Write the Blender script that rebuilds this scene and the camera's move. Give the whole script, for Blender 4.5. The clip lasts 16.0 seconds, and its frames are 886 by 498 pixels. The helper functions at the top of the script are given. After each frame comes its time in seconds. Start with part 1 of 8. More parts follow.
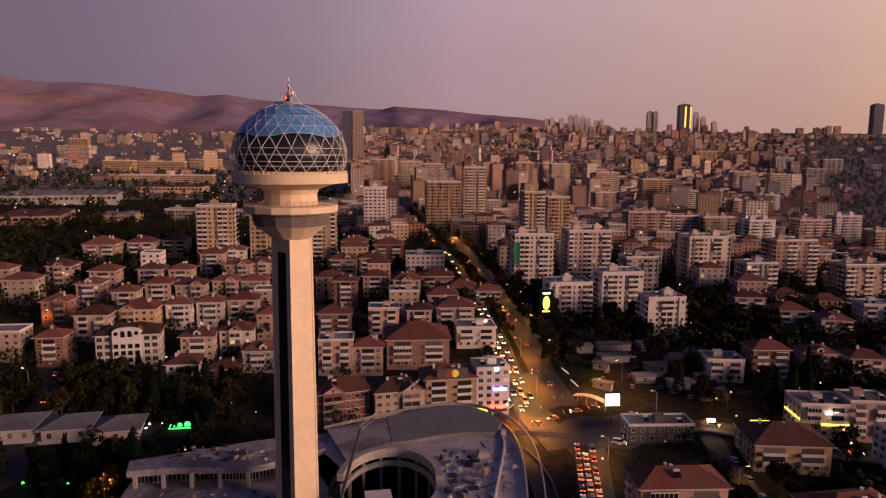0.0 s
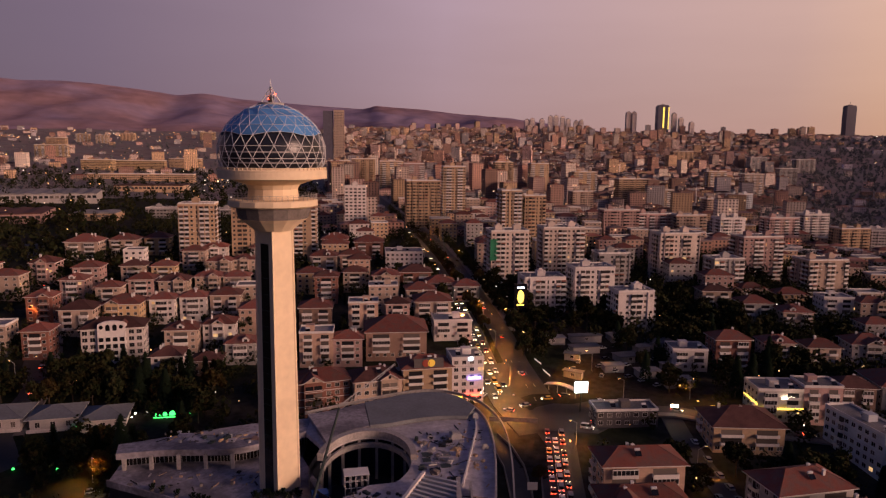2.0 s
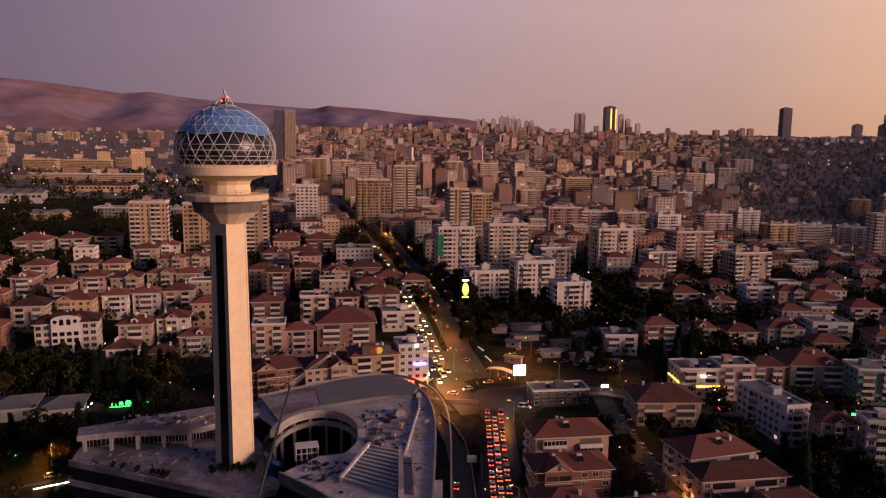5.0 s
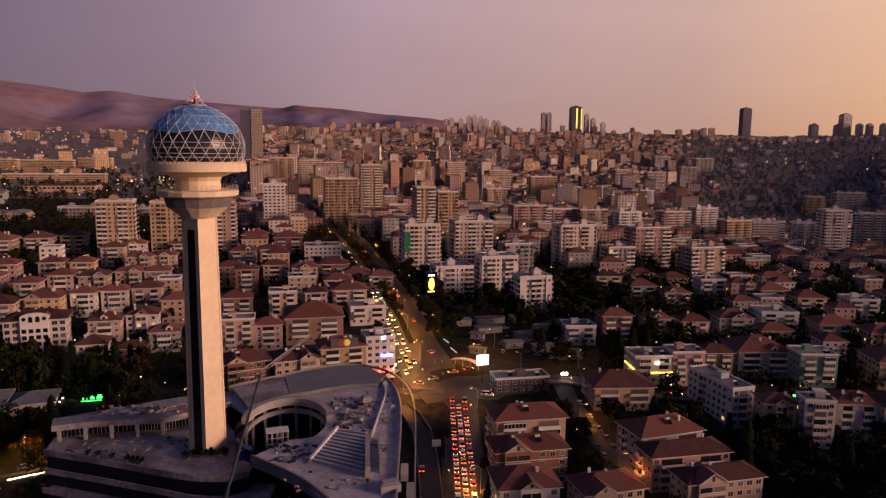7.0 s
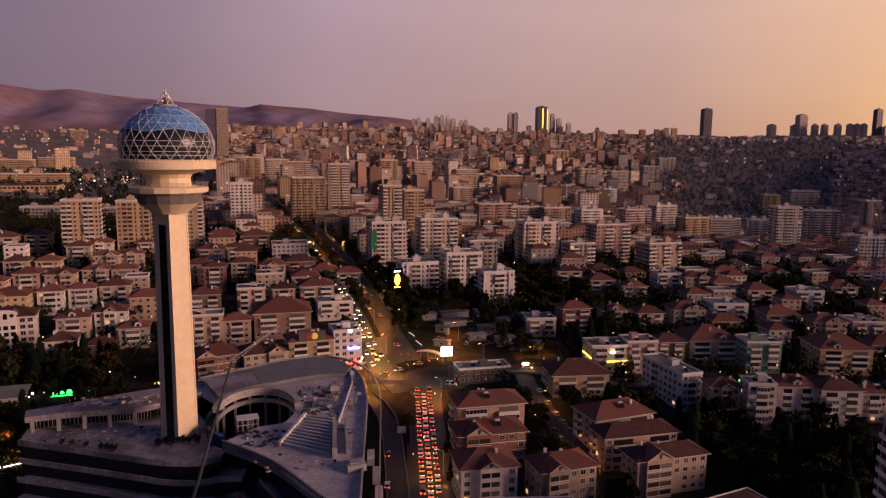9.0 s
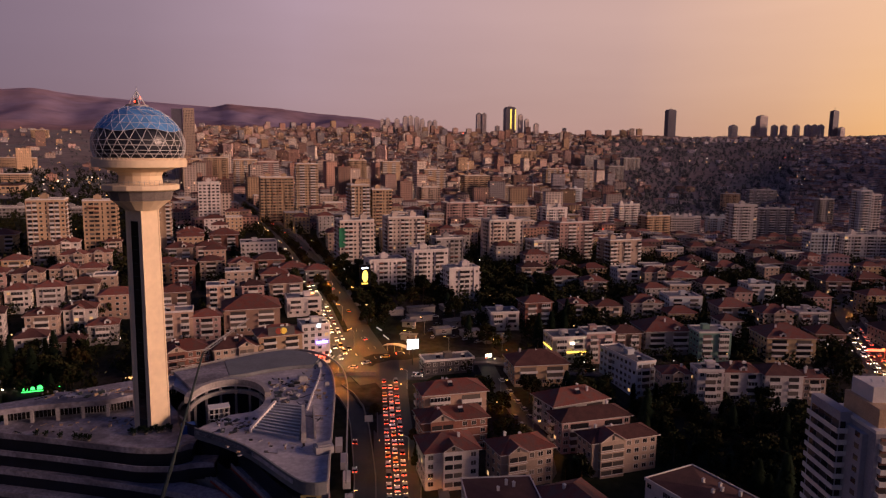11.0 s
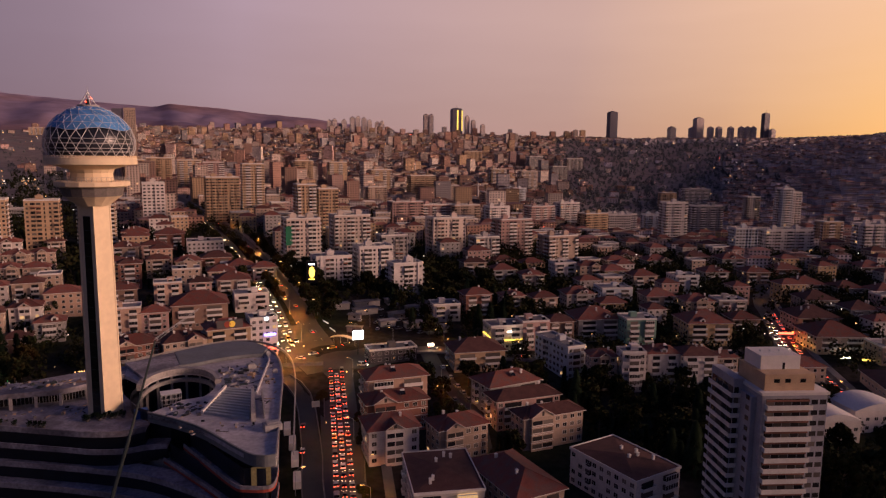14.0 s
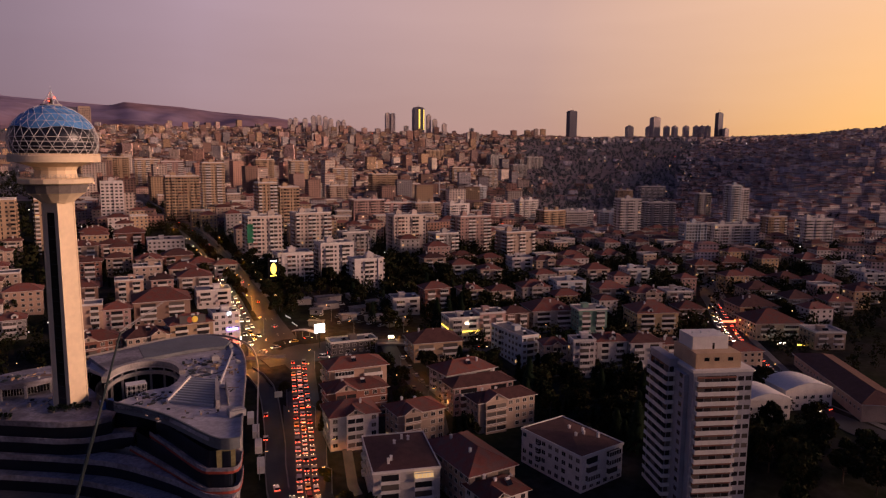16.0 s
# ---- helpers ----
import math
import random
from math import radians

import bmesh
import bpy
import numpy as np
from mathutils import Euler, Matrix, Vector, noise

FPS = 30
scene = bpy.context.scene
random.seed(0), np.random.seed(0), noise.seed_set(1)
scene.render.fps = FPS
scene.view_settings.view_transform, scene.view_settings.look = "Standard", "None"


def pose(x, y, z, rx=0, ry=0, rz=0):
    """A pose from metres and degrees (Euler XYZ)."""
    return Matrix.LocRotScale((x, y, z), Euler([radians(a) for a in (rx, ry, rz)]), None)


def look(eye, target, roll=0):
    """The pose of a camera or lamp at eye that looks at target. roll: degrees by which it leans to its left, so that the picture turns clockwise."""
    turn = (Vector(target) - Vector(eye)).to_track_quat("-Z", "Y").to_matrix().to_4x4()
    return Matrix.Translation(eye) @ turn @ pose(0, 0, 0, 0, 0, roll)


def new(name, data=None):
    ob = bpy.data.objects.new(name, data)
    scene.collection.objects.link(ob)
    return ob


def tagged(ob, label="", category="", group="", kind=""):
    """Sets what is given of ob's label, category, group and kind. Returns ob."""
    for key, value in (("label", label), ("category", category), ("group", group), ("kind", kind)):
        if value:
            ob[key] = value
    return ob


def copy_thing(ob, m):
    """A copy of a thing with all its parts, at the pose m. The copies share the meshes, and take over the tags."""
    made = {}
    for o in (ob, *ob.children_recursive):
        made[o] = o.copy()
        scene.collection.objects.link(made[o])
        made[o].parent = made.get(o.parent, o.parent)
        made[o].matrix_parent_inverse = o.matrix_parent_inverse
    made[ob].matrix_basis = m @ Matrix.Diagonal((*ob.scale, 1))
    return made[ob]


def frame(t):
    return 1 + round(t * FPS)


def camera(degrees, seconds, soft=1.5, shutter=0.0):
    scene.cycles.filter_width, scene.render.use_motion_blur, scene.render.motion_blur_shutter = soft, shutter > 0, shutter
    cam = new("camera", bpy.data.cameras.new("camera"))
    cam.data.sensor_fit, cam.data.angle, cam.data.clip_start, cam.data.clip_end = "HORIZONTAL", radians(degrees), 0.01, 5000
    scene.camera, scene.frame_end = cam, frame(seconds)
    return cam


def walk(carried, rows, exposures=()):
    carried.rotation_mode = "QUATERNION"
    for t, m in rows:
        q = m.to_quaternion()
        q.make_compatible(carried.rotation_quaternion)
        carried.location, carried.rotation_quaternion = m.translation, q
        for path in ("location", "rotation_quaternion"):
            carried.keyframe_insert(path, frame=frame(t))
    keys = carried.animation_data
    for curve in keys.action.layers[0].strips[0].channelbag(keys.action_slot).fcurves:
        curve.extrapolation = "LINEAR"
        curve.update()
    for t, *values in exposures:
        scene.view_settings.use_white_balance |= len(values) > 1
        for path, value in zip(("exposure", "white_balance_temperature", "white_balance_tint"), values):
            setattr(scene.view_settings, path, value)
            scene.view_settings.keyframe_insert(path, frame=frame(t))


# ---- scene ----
cam = camera(65.6, 16.0, 1.25)
ROWS = [
    (0, (33.493, -161.483, 110.399), (33.52, -159.502, 110.12), 0.5),
    (0.5, (34.165, -164.27, 110.173), (34.204, -162.29, 109.895), 0.5),
    (1, (34.589, -167.159, 110.005), (34.637, -165.178, 109.728), 0.5),
    (1.5, (34.993, -170.066, 109.965), (35.052, -168.086, 109.687), 0.5),
    (2, (35.463, -172.921, 109.966), (35.543, -170.942, 109.687), 0.6),
    (2.5, (35.873, -175.901, 109.909), (35.975, -173.923, 109.631), 0.6),
    (3, (36.374, -178.762, 109.9), (36.499, -176.785, 109.623), 0.5),
    (3.5, (36.682, -181.641, 109.896), (36.829, -179.665, 109.621), 0.5),
    (4, (37.227, -184.681, 109.879), (37.395, -182.708, 109.601), 0.6),
    (6.5, (38.52, -198.84, 108.974), (38.801, -196.879, 108.699), 0.6),
    (7, (38.597, -201.54, 108.921), (38.899, -199.583, 108.644), 0.6),
    (7.5, (38.42, -204.383, 108.87), (38.746, -202.429, 108.594), 0.7),
    (8, (38.327, -207.19, 108.819), (38.676, -205.24, 108.544), 0.7),
    (8.5, (38.445, -209.986, 108.737), (38.815, -208.04, 108.461), 0.6),
    (9, (38.685, -212.713, 108.524), (39.077, -210.772, 108.247), 0.6),
    (11.3, (38.484, -225.653, 108.069), (38.976, -223.734, 107.795), 0.6),
    (11.5, (38.401, -226.789, 108.029), (38.903, -224.873, 107.756), 0.6),
    (12, (38.22, -229.52, 107.778), (38.744, -227.61, 107.505), 0.7),
    (12.5, (37.975, -232.001, 107.576), (38.522, -230.096, 107.306), 0.7),
    (13, (37.735, -234.95, 107.462), (38.307, -233.052, 107.194), 0.7),
    (13.5, (37.471, -238.151, 107.341), (38.067, -236.261, 107.072), 0.7),
    (14, (37.274, -241.489, 107.193), (37.893, -239.607, 106.922), 0.6),
    (14.5, (37.002, -244.776, 107.033), (37.646, -242.903, 106.76), 0.6),
    (15, (36.706, -247.854, 106.896), (37.374, -245.989, 106.621), 0.5),
    (15.5, (36.35, -250.868, 106.782), (37.043, -249.012, 106.508), 0.5),
    (16, (35.786, -253.866, 106.688), (36.505, -252.02, 106.415), 0.5),
]
walk(cam, [(t, look(eye, aim, roll)) for t, eye, aim, roll in ROWS], [(0, 0.04, 5650, 15), (16, 0.04, 5650, 15)])
# colours of the sky from behind the camera (0) to the afterglow (1), along the horizon and along the brighter belt above it
SKY_HORIZON = ((0.0, (0.10, 0.066, 0.082)), (0.277, (0.165, 0.105, 0.137)), (0.445, (0.24, 0.145, 0.158)), (0.574, (0.345, 0.205, 0.195)), (0.819, (0.44, 0.245, 0.19)), (0.90, (0.58, 0.30, 0.16)), (0.95, (0.82, 0.41, 0.125)), (1.0, (1.05, 0.5, 0.12)))
SKY_BELT = ((0.0, (0.10, 0.068, 0.088)), (0.277, (0.195, 0.127, 0.155)), (0.445, (0.295, 0.19, 0.205)), (0.574, (0.45, 0.287, 0.29)), (0.819, (0.60, 0.355, 0.26)), (0.944, (0.90, 0.50, 0.25)), (1.0, (1.08, 0.58, 0.22)))
SKY_ZENITH = (0.020, 0.025, 0.075)
SKY_STRENGTH, SUN_POWER, SUN_FROM, SLIT_FACE = 1.0, 4.7, 117.0, 3
# ---- the lie of the land ----
LAND = {
    -75: ((0, -4), (150, -2), (260, 5), (400, 20), (700, 46), (1100, 60), (1700, 85), (2600, 130), (3500, 190), (4800, 230)),
    -35: ((0, -4), (150, -2), (260, 5), (350, 17), (490, 38), (700, 46), (1100, 58), (1700, 80), (2600, 128), (3500, 185), (4800, 230)),
    4: ((0, -4), (150, -3), (250, 4), (290, 8), (370, 18), (476, 26), (600, 34), (840, 38), (1200, 46), (1750, 70), (2350, 110),
        (3050, 180), (3450, 214), (4100, 200), (4800, 190)),
    20: ((0, -5), (150, -3), (250, 3), (350, 12), (480, 20), (620, 26), (840, 26), (1200, 30), (1750, 62), (2350, 112),
         (3050, 180), (3450, 200), (4100, 186), (4800, 175)),
    36: ((0, -6), (200, -3), (330, 3), (500, 12), (700, 12), (950, 2), (1300, -12), (1700, 14), (2200, 72), (3000, 170), (3400, 189), (4800, 175)),
    56: ((0, -6), (300, 0), (600, 10), (900, 20), (1300, 58), (1800, 140), (2300, 182), (4800, 180)),
    90: ((0, -6), (300, 0), (600, 10), (900, 25), (1300, 80), (1800, 170), (2300, 210), (4800, 210)),
}
HUB = (37.0, -200.0)


def lie(rows, d):
    for (a, za), (b, zb) in zip(rows, rows[1:]):
        if d <= b:
            return za + (zb - za) * (d - a) / (b - a)
    return rows[-1][1]


def land(x, y):
    """The height of the ground."""
    d = math.hypot(x - HUB[0], y - HUB[1])
    b = math.degrees(math.atan2(x - HUB[0], y - HUB[1]))
    keys = sorted(LAND)
    if b <= keys[0] or b >= keys[-1]:
        edge = LAND[keys[0]] if b <= keys[0] else LAND[keys[-1]]
        f = min(1.0, max(0.0, (abs(b) - 100) / 60))
        return lie(edge, d) * (1 - f) + lie(LAND[90], d) * f
    for p, q in zip(keys, keys[1:]):
        if p <= b <= q:
            u = (b - p) / (q - p)
            u = u * u * (3 - 2 * u)
            return lie(LAND[p], d) * (1 - u) + lie(LAND[q], d) * u
# ---- world, sun, exposure ----
SUN_TURN = 72.0
sky = bpy.data.worlds.new("dusk_sky")
scene.world = sky
sky.use_nodes = True
wn, wl = sky.node_tree.nodes, sky.node_tree.links
wn.clear()


def wnode(kind, **values):
    n = wn.new(kind)
    for k, v in values.items():
        setattr(n, k, v)
    return n


def wmath(op, a, b=None, clamp=False):
    n = wnode("ShaderNodeMath", operation=op, use_clamp=clamp)
    for i, v in enumerate((a, b)):
        if v is None:
            continue
        if isinstance(v, (int, float)):
            n.inputs[i].default_value = v
        else:
            wl.new(v, n.inputs[i])
    return n.outputs[0]


def wmix(f, a, b):
    n = wnode("ShaderNodeMix", data_type="RGBA")
    for i, v in ((0, f), (6, a), (7, b)):
        if isinstance(v, (tuple, float, int)):
            n.inputs[i].default_value = (*v, 1) if isinstance(v, tuple) else v
        else:
            wl.new(v, n.inputs[i])
    return n.outputs[2]


coord = wnode("ShaderNodeTexCoord")
cut = wnode("ShaderNodeSeparateXYZ")
wl.new(coord.outputs["Generated"], cut.inputs[0])
sx, sy = math.sin(radians(SUN_TURN)), math.cos(radians(SUN_TURN))
toward = wmath("ADD", wmath("MULTIPLY", cut.outputs[0], sx), wmath("MULTIPLY", cut.outputs[1], sy))
turned_to = wmath("MULTIPLY", wmath("ADD", toward, 0.55), 1 / 1.55, True)
up = wmath("MAXIMUM", cut.outputs[2], 0.0)


def sky_ramp(stops):
    n = wnode("ShaderNodeValToRGB")
    e = n.color_ramp.elements
    for k, (at_, colour_) in enumerate(stops):
        el = e[k] if k < 2 else e.new(at_)
        el.position, el.color = at_, (*colour_, 1)
    wl.new(turned_to, n.inputs[0])
    return n.outputs[0]


cloud = wnode("ShaderNodeTexNoise")
stretch = wnode("ShaderNodeMapping")
stretch.inputs["Scale"].default_value = (1.0, 1.0, 6.0)
wl.new(coord.outputs["Generated"], stretch.inputs[0])
wl.new(stretch.outputs[0], cloud.inputs["Vector"])
cloud.inputs["Scale"].default_value, cloud.inputs["Detail"].default_value = 3.0, 3.0
rise = wmath("MULTIPLY", wmath("ADD", up, wmath("MULTIPLY", wmath("SUBTRACT", cloud.outputs[0], 0.5), 0.10)), 1 / 0.2, True)
dusk = wmix(rise, sky_ramp(SKY_HORIZON), sky_ramp(SKY_BELT))
overhead = wmath("POWER", wmath("MULTIPLY", wmath("SUBTRACT", up, 0.23), 1 / 0.22, True), 0.7)
dusk = wmix(overhead, dusk, SKY_ZENITH)
nishita = wnode("ShaderNodeTexSky", sky_type="NISHITA", sun_disc=False, sun_elevation=radians(2.0), sun_rotation=radians(SUN_TURN))
bg_dusk = wnode("ShaderNodeBackground")
bg_dusk.inputs[1].default_value = SKY_STRENGTH
wl.new(dusk, bg_dusk.inputs[0])
bg_air = wnode("ShaderNodeBackground")
bg_air.inputs[1].default_value = 0.015
wl.new(nishita.outputs[0], bg_air.inputs[0])
both = wnode("ShaderNodeAddShader")
wl.new(bg_dusk.outputs[0], both.inputs[0])
wl.new(bg_air.outputs[0], both.inputs[1])
wout = wnode("ShaderNodeOutputWorld")
wl.new(both.outputs[0], wout.inputs[0])

sun_data = bpy.data.lights.new("afterglow", "SUN")
sun_data.energy, sun_data.angle, sun_data.color = SUN_POWER, radians(28), (1.0, 0.55, 0.34)
sun = new("afterglow", sun_data)
sun.matrix_world = look((600 * math.sin(radians(SUN_FROM)), 600 * math.cos(radians(SUN_FROM)), 85), (0, 0, 0))

# ---- materials ----


def shader(name, base, rough=0.85, scale=0.5, vary=0.25, fine=6.0, bump=0.0, metal=0.0, random_value=0.0, tint=None, glow=None, power=0.0, island=False, spec=0.3):
    """A procedural surface: a base colour, broad stains, fine grain, a random shade per object or island."""
    m = bpy.data.materials.new(name)
    m.use_nodes = True
    n, l = m.node_tree.nodes, m.node_tree.links
    b = n["Principled BSDF"]
    b.inputs["Roughness"].default_value, b.inputs["Metallic"].default_value = rough, metal
    b.inputs["Specular IOR Level"].default_value = spec
    tc = n.new("ShaderNodeTexCoord")
    big, small = n.new("ShaderNodeTexNoise"), n.new("ShaderNodeTexNoise")
    big.inputs["Scale"].default_value, small.inputs["Scale"].default_value = scale, fine
    big.inputs["Detail"].default_value, small.inputs["Detail"].default_value = 5.0, 3.0
    geo = n.new("ShaderNodeNewGeometry")
    for t in (big, small):
        l.new(geo.outputs["Position"], t.inputs["Vector"])
    add = n.new("ShaderNodeMath")
    add.operation = "ADD"
    l.new(big.outputs[0], add.inputs[0])
    l.new(small.outputs[0], add.inputs[1])
    ramp = n.new("ShaderNodeMapRange")
    ramp.inputs["From Min"].default_value, ramp.inputs["From Max"].default_value = 0.65, 1.35
    ramp.inputs["To Min"].default_value, ramp.inputs["To Max"].default_value = 1 - vary, 1 + vary
    l.new(add.outputs[0], ramp.inputs["Value"])
    value = ramp.outputs[0]
    if random_value:
        if island:
            r = geo.outputs["Random Per Island"]
        else:
            r = n.new("ShaderNodeObjectInfo").outputs["Random"]
        mr = n.new("ShaderNodeMapRange")
        mr.inputs["To Min"].default_value, mr.inputs["To Max"].default_value = 1 - random_value, 1 + random_value
        l.new(r, mr.inputs["Value"])
        mu = n.new("ShaderNodeMath")
        mu.operation = "MULTIPLY"
        l.new(value, mu.inputs[0])
        l.new(mr.outputs[0], mu.inputs[1])
        value = mu.outputs[0]
    colour = n.new("ShaderNodeVectorMath")
    colour.operation = "SCALE"
    colour.inputs[0].default_value = base
    if tint:
        mx = n.new("ShaderNodeMix")
        mx.data_type = "RGBA"
        mx.inputs[6].default_value, mx.inputs[7].default_value = (*base, 1), (*tint, 1)
        st = n.new("ShaderNodeMapRange")
        st.inputs["From Min"].default_value, st.inputs["From Max"].default_value = 0.42, 0.6
        l.new(big.outputs[0], st.inputs["Value"])
        l.new(st.outputs[0], mx.inputs[0])
        l.new(mx.outputs[2], colour.inputs[0])
    l.new(value, colour.inputs["Scale"])
    l.new(colour.outputs[0], b.inputs["Base Color"])
    if bump:
        bp = n.new("ShaderNodeBump")
        bp.inputs["Strength"].default_value, bp.inputs["Distance"].default_value = bump, 0.05
        l.new(small.outputs[0], bp.inputs["Height"])
        l.new(bp.outputs[0], b.inputs["Normal"])
    if glow:
        b.inputs["Emission Color"].default_value, b.inputs["Emission Strength"].default_value = (*glow, 1), power
    return m


def window_glass(name, share, power, by_island):
    """Dark glass, of which a few panes are lit from within."""
    m = shader(name, (0.02, 0.022, 0.026), 0.12, 0.3, 0.3, spec=0.5)
    n, l = m.node_tree.nodes, m.node_tree.links
    b = n["Principled BSDF"]
    r = n.new("ShaderNodeObjectInfo").outputs["Random"]
    if by_island:
        mix = n.new("ShaderNodeMath")
        mix.operation = "MULTIPLY_ADD"
        mix.inputs[1].default_value = 37.7
        l.new(r, mix.inputs[0])
        l.new(n.new("ShaderNodeNewGeometry").outputs["Random Per Island"], mix.inputs[2])
        fr = n.new("ShaderNodeMath")
        fr.operation = "FRACT"
        l.new(mix.outputs[0], fr.inputs[0])
        r = fr.outputs[0]
    gt = n.new("ShaderNodeMath")
    gt.operation = "GREATER_THAN"
    gt.inputs[1].default_value = 1 - share
    l.new(r, gt.inputs[0])
    mu = n.new("ShaderNodeMath")
    mu.operation = "MULTIPLY"
    mu.inputs[1].default_value = power
    l.new(gt.outputs[0], mu.inputs[0])
    # drawn curtains and blinds: some panes are paler
    pw = n.new("ShaderNodeMath")
    pw.operation = "POWER"
    pw.inputs[1].default_value = 2.5
    sh = n.new("ShaderNodeMath")
    sh.operation = "FRACT"
    sc = n.new("ShaderNodeMath")
    sc.operation = "MULTIPLY"
    sc.inputs[1].default_value = 7.31
    l.new(r, sc.inputs[0])
    l.new(sc.outputs[0], sh.inputs[0])
    l.new(sh.outputs[0], pw.inputs[0])
    cm = n.new("ShaderNodeMix")
    cm.data_type = "RGBA"
    cm.inputs[6].default_value, cm.inputs[7].default_value = (0.018, 0.018, 0.022, 1), (0.20, 0.17, 0.15, 1)
    l.new(pw.outputs[0], cm.inputs[0])
    l.new(cm.outputs[2], b.inputs["Base Color"])
    b.inputs["Emission Color"].default_value = (1.0, 0.55, 0.2, 1)
    l.new(mu.outputs[0], b.inputs["Emission Strength"])
    return m


WALLS = {
    "cream": (0.43, 0.33, 0.26), "white": (0.62, 0.57, 0.54), "ochre": (0.50, 0.36, 0.20), "pink": (0.42, 0.28, 0.25), "peach": (0.52, 0.36, 0.27),
    "brick": (0.24, 0.11, 0.08), "brown": (0.26, 0.17, 0.13), "grey": (0.34, 0.32, 0.31), "green": (0.18, 0.30, 0.24), "bluewhite": (0.52, 0.55, 0.58), "dark": (0.10, 0.09, 0.09),
    "tan": (0.47, 0.335, 0.21), "block": (0.60, 0.51, 0.44),
}
wall_mat = {k: shader("render_" + k, v, 0.9, 0.25, 0.2, 3.0, 0.15, random_value=0.16) for k, v in WALLS.items()}
tile_red = shader("clay_tile", (0.20, 0.066, 0.048), 0.85, 0.35, 0.35, 4.0, 0.3, random_value=0.35, tint=(0.13, 0.068, 0.055))
tile_dark = shader("weathered_tile", (0.085, 0.038, 0.032), 0.85, 0.35, 0.35, 4.0, 0.3, random_value=0.3)
deck = shader("roof_deck", (0.22, 0.21, 0.21), 0.9, 0.2, 0.35, 2.0, 0.2, random_value=0.3)
white_paint = shader("white_paint", (0.68, 0.65, 0.62), 0.7, 0.6, 0.12, 5.0)
trim_grey = shader("grey_trim", (0.35, 0.34, 0.34), 0.8, 0.5, 0.2)
pane = window_glass("window_pane", 0.014, 0.8, False)
pane_row = window_glass("window_panes", 0.011, 0.8, True)
pane_quiet = window_glass("dark_panes", 0.004, 0.7, True)
asphalt = shader("asphalt", (0.065, 0.061, 0.058), 0.6, 0.08, 0.35, 3.0, 0.2, spec=0.2)
paving = shader("paving", (0.20, 0.18, 0.17), 0.85, 0.2, 0.3, 4.0, 0.2)
line_paint = shader("road_paint", (0.6, 0.58, 0.55), 0.7, 0.8, 0.25)
# dry grass of the outer rings, lightened to stand in for valley haze
hazed_dry_grass = shader("hazed_dry_grass", (0.28, 0.225, 0.21), 0.95, 0.006, 0.35, 0.05, tint=(0.21, 0.19, 0.18), spec=0.03)
# far foliage greyed and lightened: distance haze put into the colour
hazed_leaf = shader("hazed_leaves", (0.12, 0.125, 0.125), 0.8, 0.02, 0.35, 0.5, random_value=0.35, island=True, spec=0.03)
pale_screed = shader("pale_screed", (0.56, 0.53, 0.56), 0.85, 0.10, 0.35, 0.7, 0.3, tint=(0.36, 0.34, 0.36))
soil = shader("town_ground", (0.045, 0.040, 0.034), 0.95, 0.02, 0.5, 0.3, 0.3, tint=(0.022, 0.026, 0.014), spec=0.03)
concrete = shader("tower_concrete", (0.76, 0.62, 0.42), 0.85, 0.05, 0.10, 0.5, 0.05)
concrete_grey = shader("concrete", (0.34, 0.32, 0.31), 0.88, 0.15, 0.3, 1.5, 0.25)
concrete_dark = shader("dark_concrete", (0.16, 0.14, 0.13), 0.88, 0.15, 0.3, 1.5, 0.2)
black_glass = shader("black_glass", (0.012, 0.012, 0.014), 0.1, 0.3, 0.2, spec=0.5)
blue_glass = shader("blue_glass", (0.10, 0.26, 0.56), 0.12, 0.1, 0.12, spec=0.9, random_value=0.16)
mall_glass = shader("mall_glazing", (0.014, 0.017, 0.028), 0.3, 0.3, 0.3, spec=0.5)
steel_white = shader("white_steel", (0.62, 0.62, 0.62), 0.4, 0.5, 0.1)
steel_dark = shader("dark_steel", (0.03, 0.042, 0.04), 0.5, 0.5, 0.2)
bark = shader("bark", (0.09, 0.065, 0.045), 0.95, 1.0, 0.3, 8.0, 0.4)
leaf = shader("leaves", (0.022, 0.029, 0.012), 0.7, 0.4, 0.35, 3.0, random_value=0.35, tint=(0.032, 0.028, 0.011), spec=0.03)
leaf_autumn = shader("autumn_leaves", (0.060, 0.038, 0.013), 0.7, 0.4, 0.35, 3.0, random_value=0.35, tint=(0.05, 0.045, 0.016), spec=0.03)
needle = shader("needles", (0.016, 0.026, 0.014), 0.75, 0.4, 0.35, 3.0, random_value=0.3, spec=0.03)
rubber = shader("rubber", (0.02, 0.02, 0.02), 0.9)
lamp_orange = shader("sodium_light", (0.8, 0.5, 0.2), glow=(1.0, 0.42, 0.08), power=14.0)
lamp_white = shader("white_light", (0.8, 0.8, 0.8), glow=(1.0, 0.74, 0.42), power=13.0)
lamp_red = shader("tail_light", (0.5, 0.02, 0.01), glow=(1.0, 0.06, 0.02), power=9.0)
lamp_green = shader("green_light", (0.1, 0.6, 0.1), glow=(0.1, 1.0, 0.12), power=2.6)
lamp_yellow = shader("yellow_light", (0.8, 0.7, 0.1), glow=(1.0, 0.62, 0.07), power=2.6)
lamp_blue = shader("violet_light", (0.3, 0.3, 0.9), glow=(0.42, 0.30, 1.0), power=4.0)
# golden sky reflection on a tower front, drawn as emission
gold_glint = shader("gold_glint_glow", (0.8, 0.7, 0.1), glow=(1.0, 0.68, 0.10), power=1.3)
town_orange = shader("town_orange_light", (0.8, 0.5, 0.2), glow=(1.0, 0.5, 0.14), power=2.2)
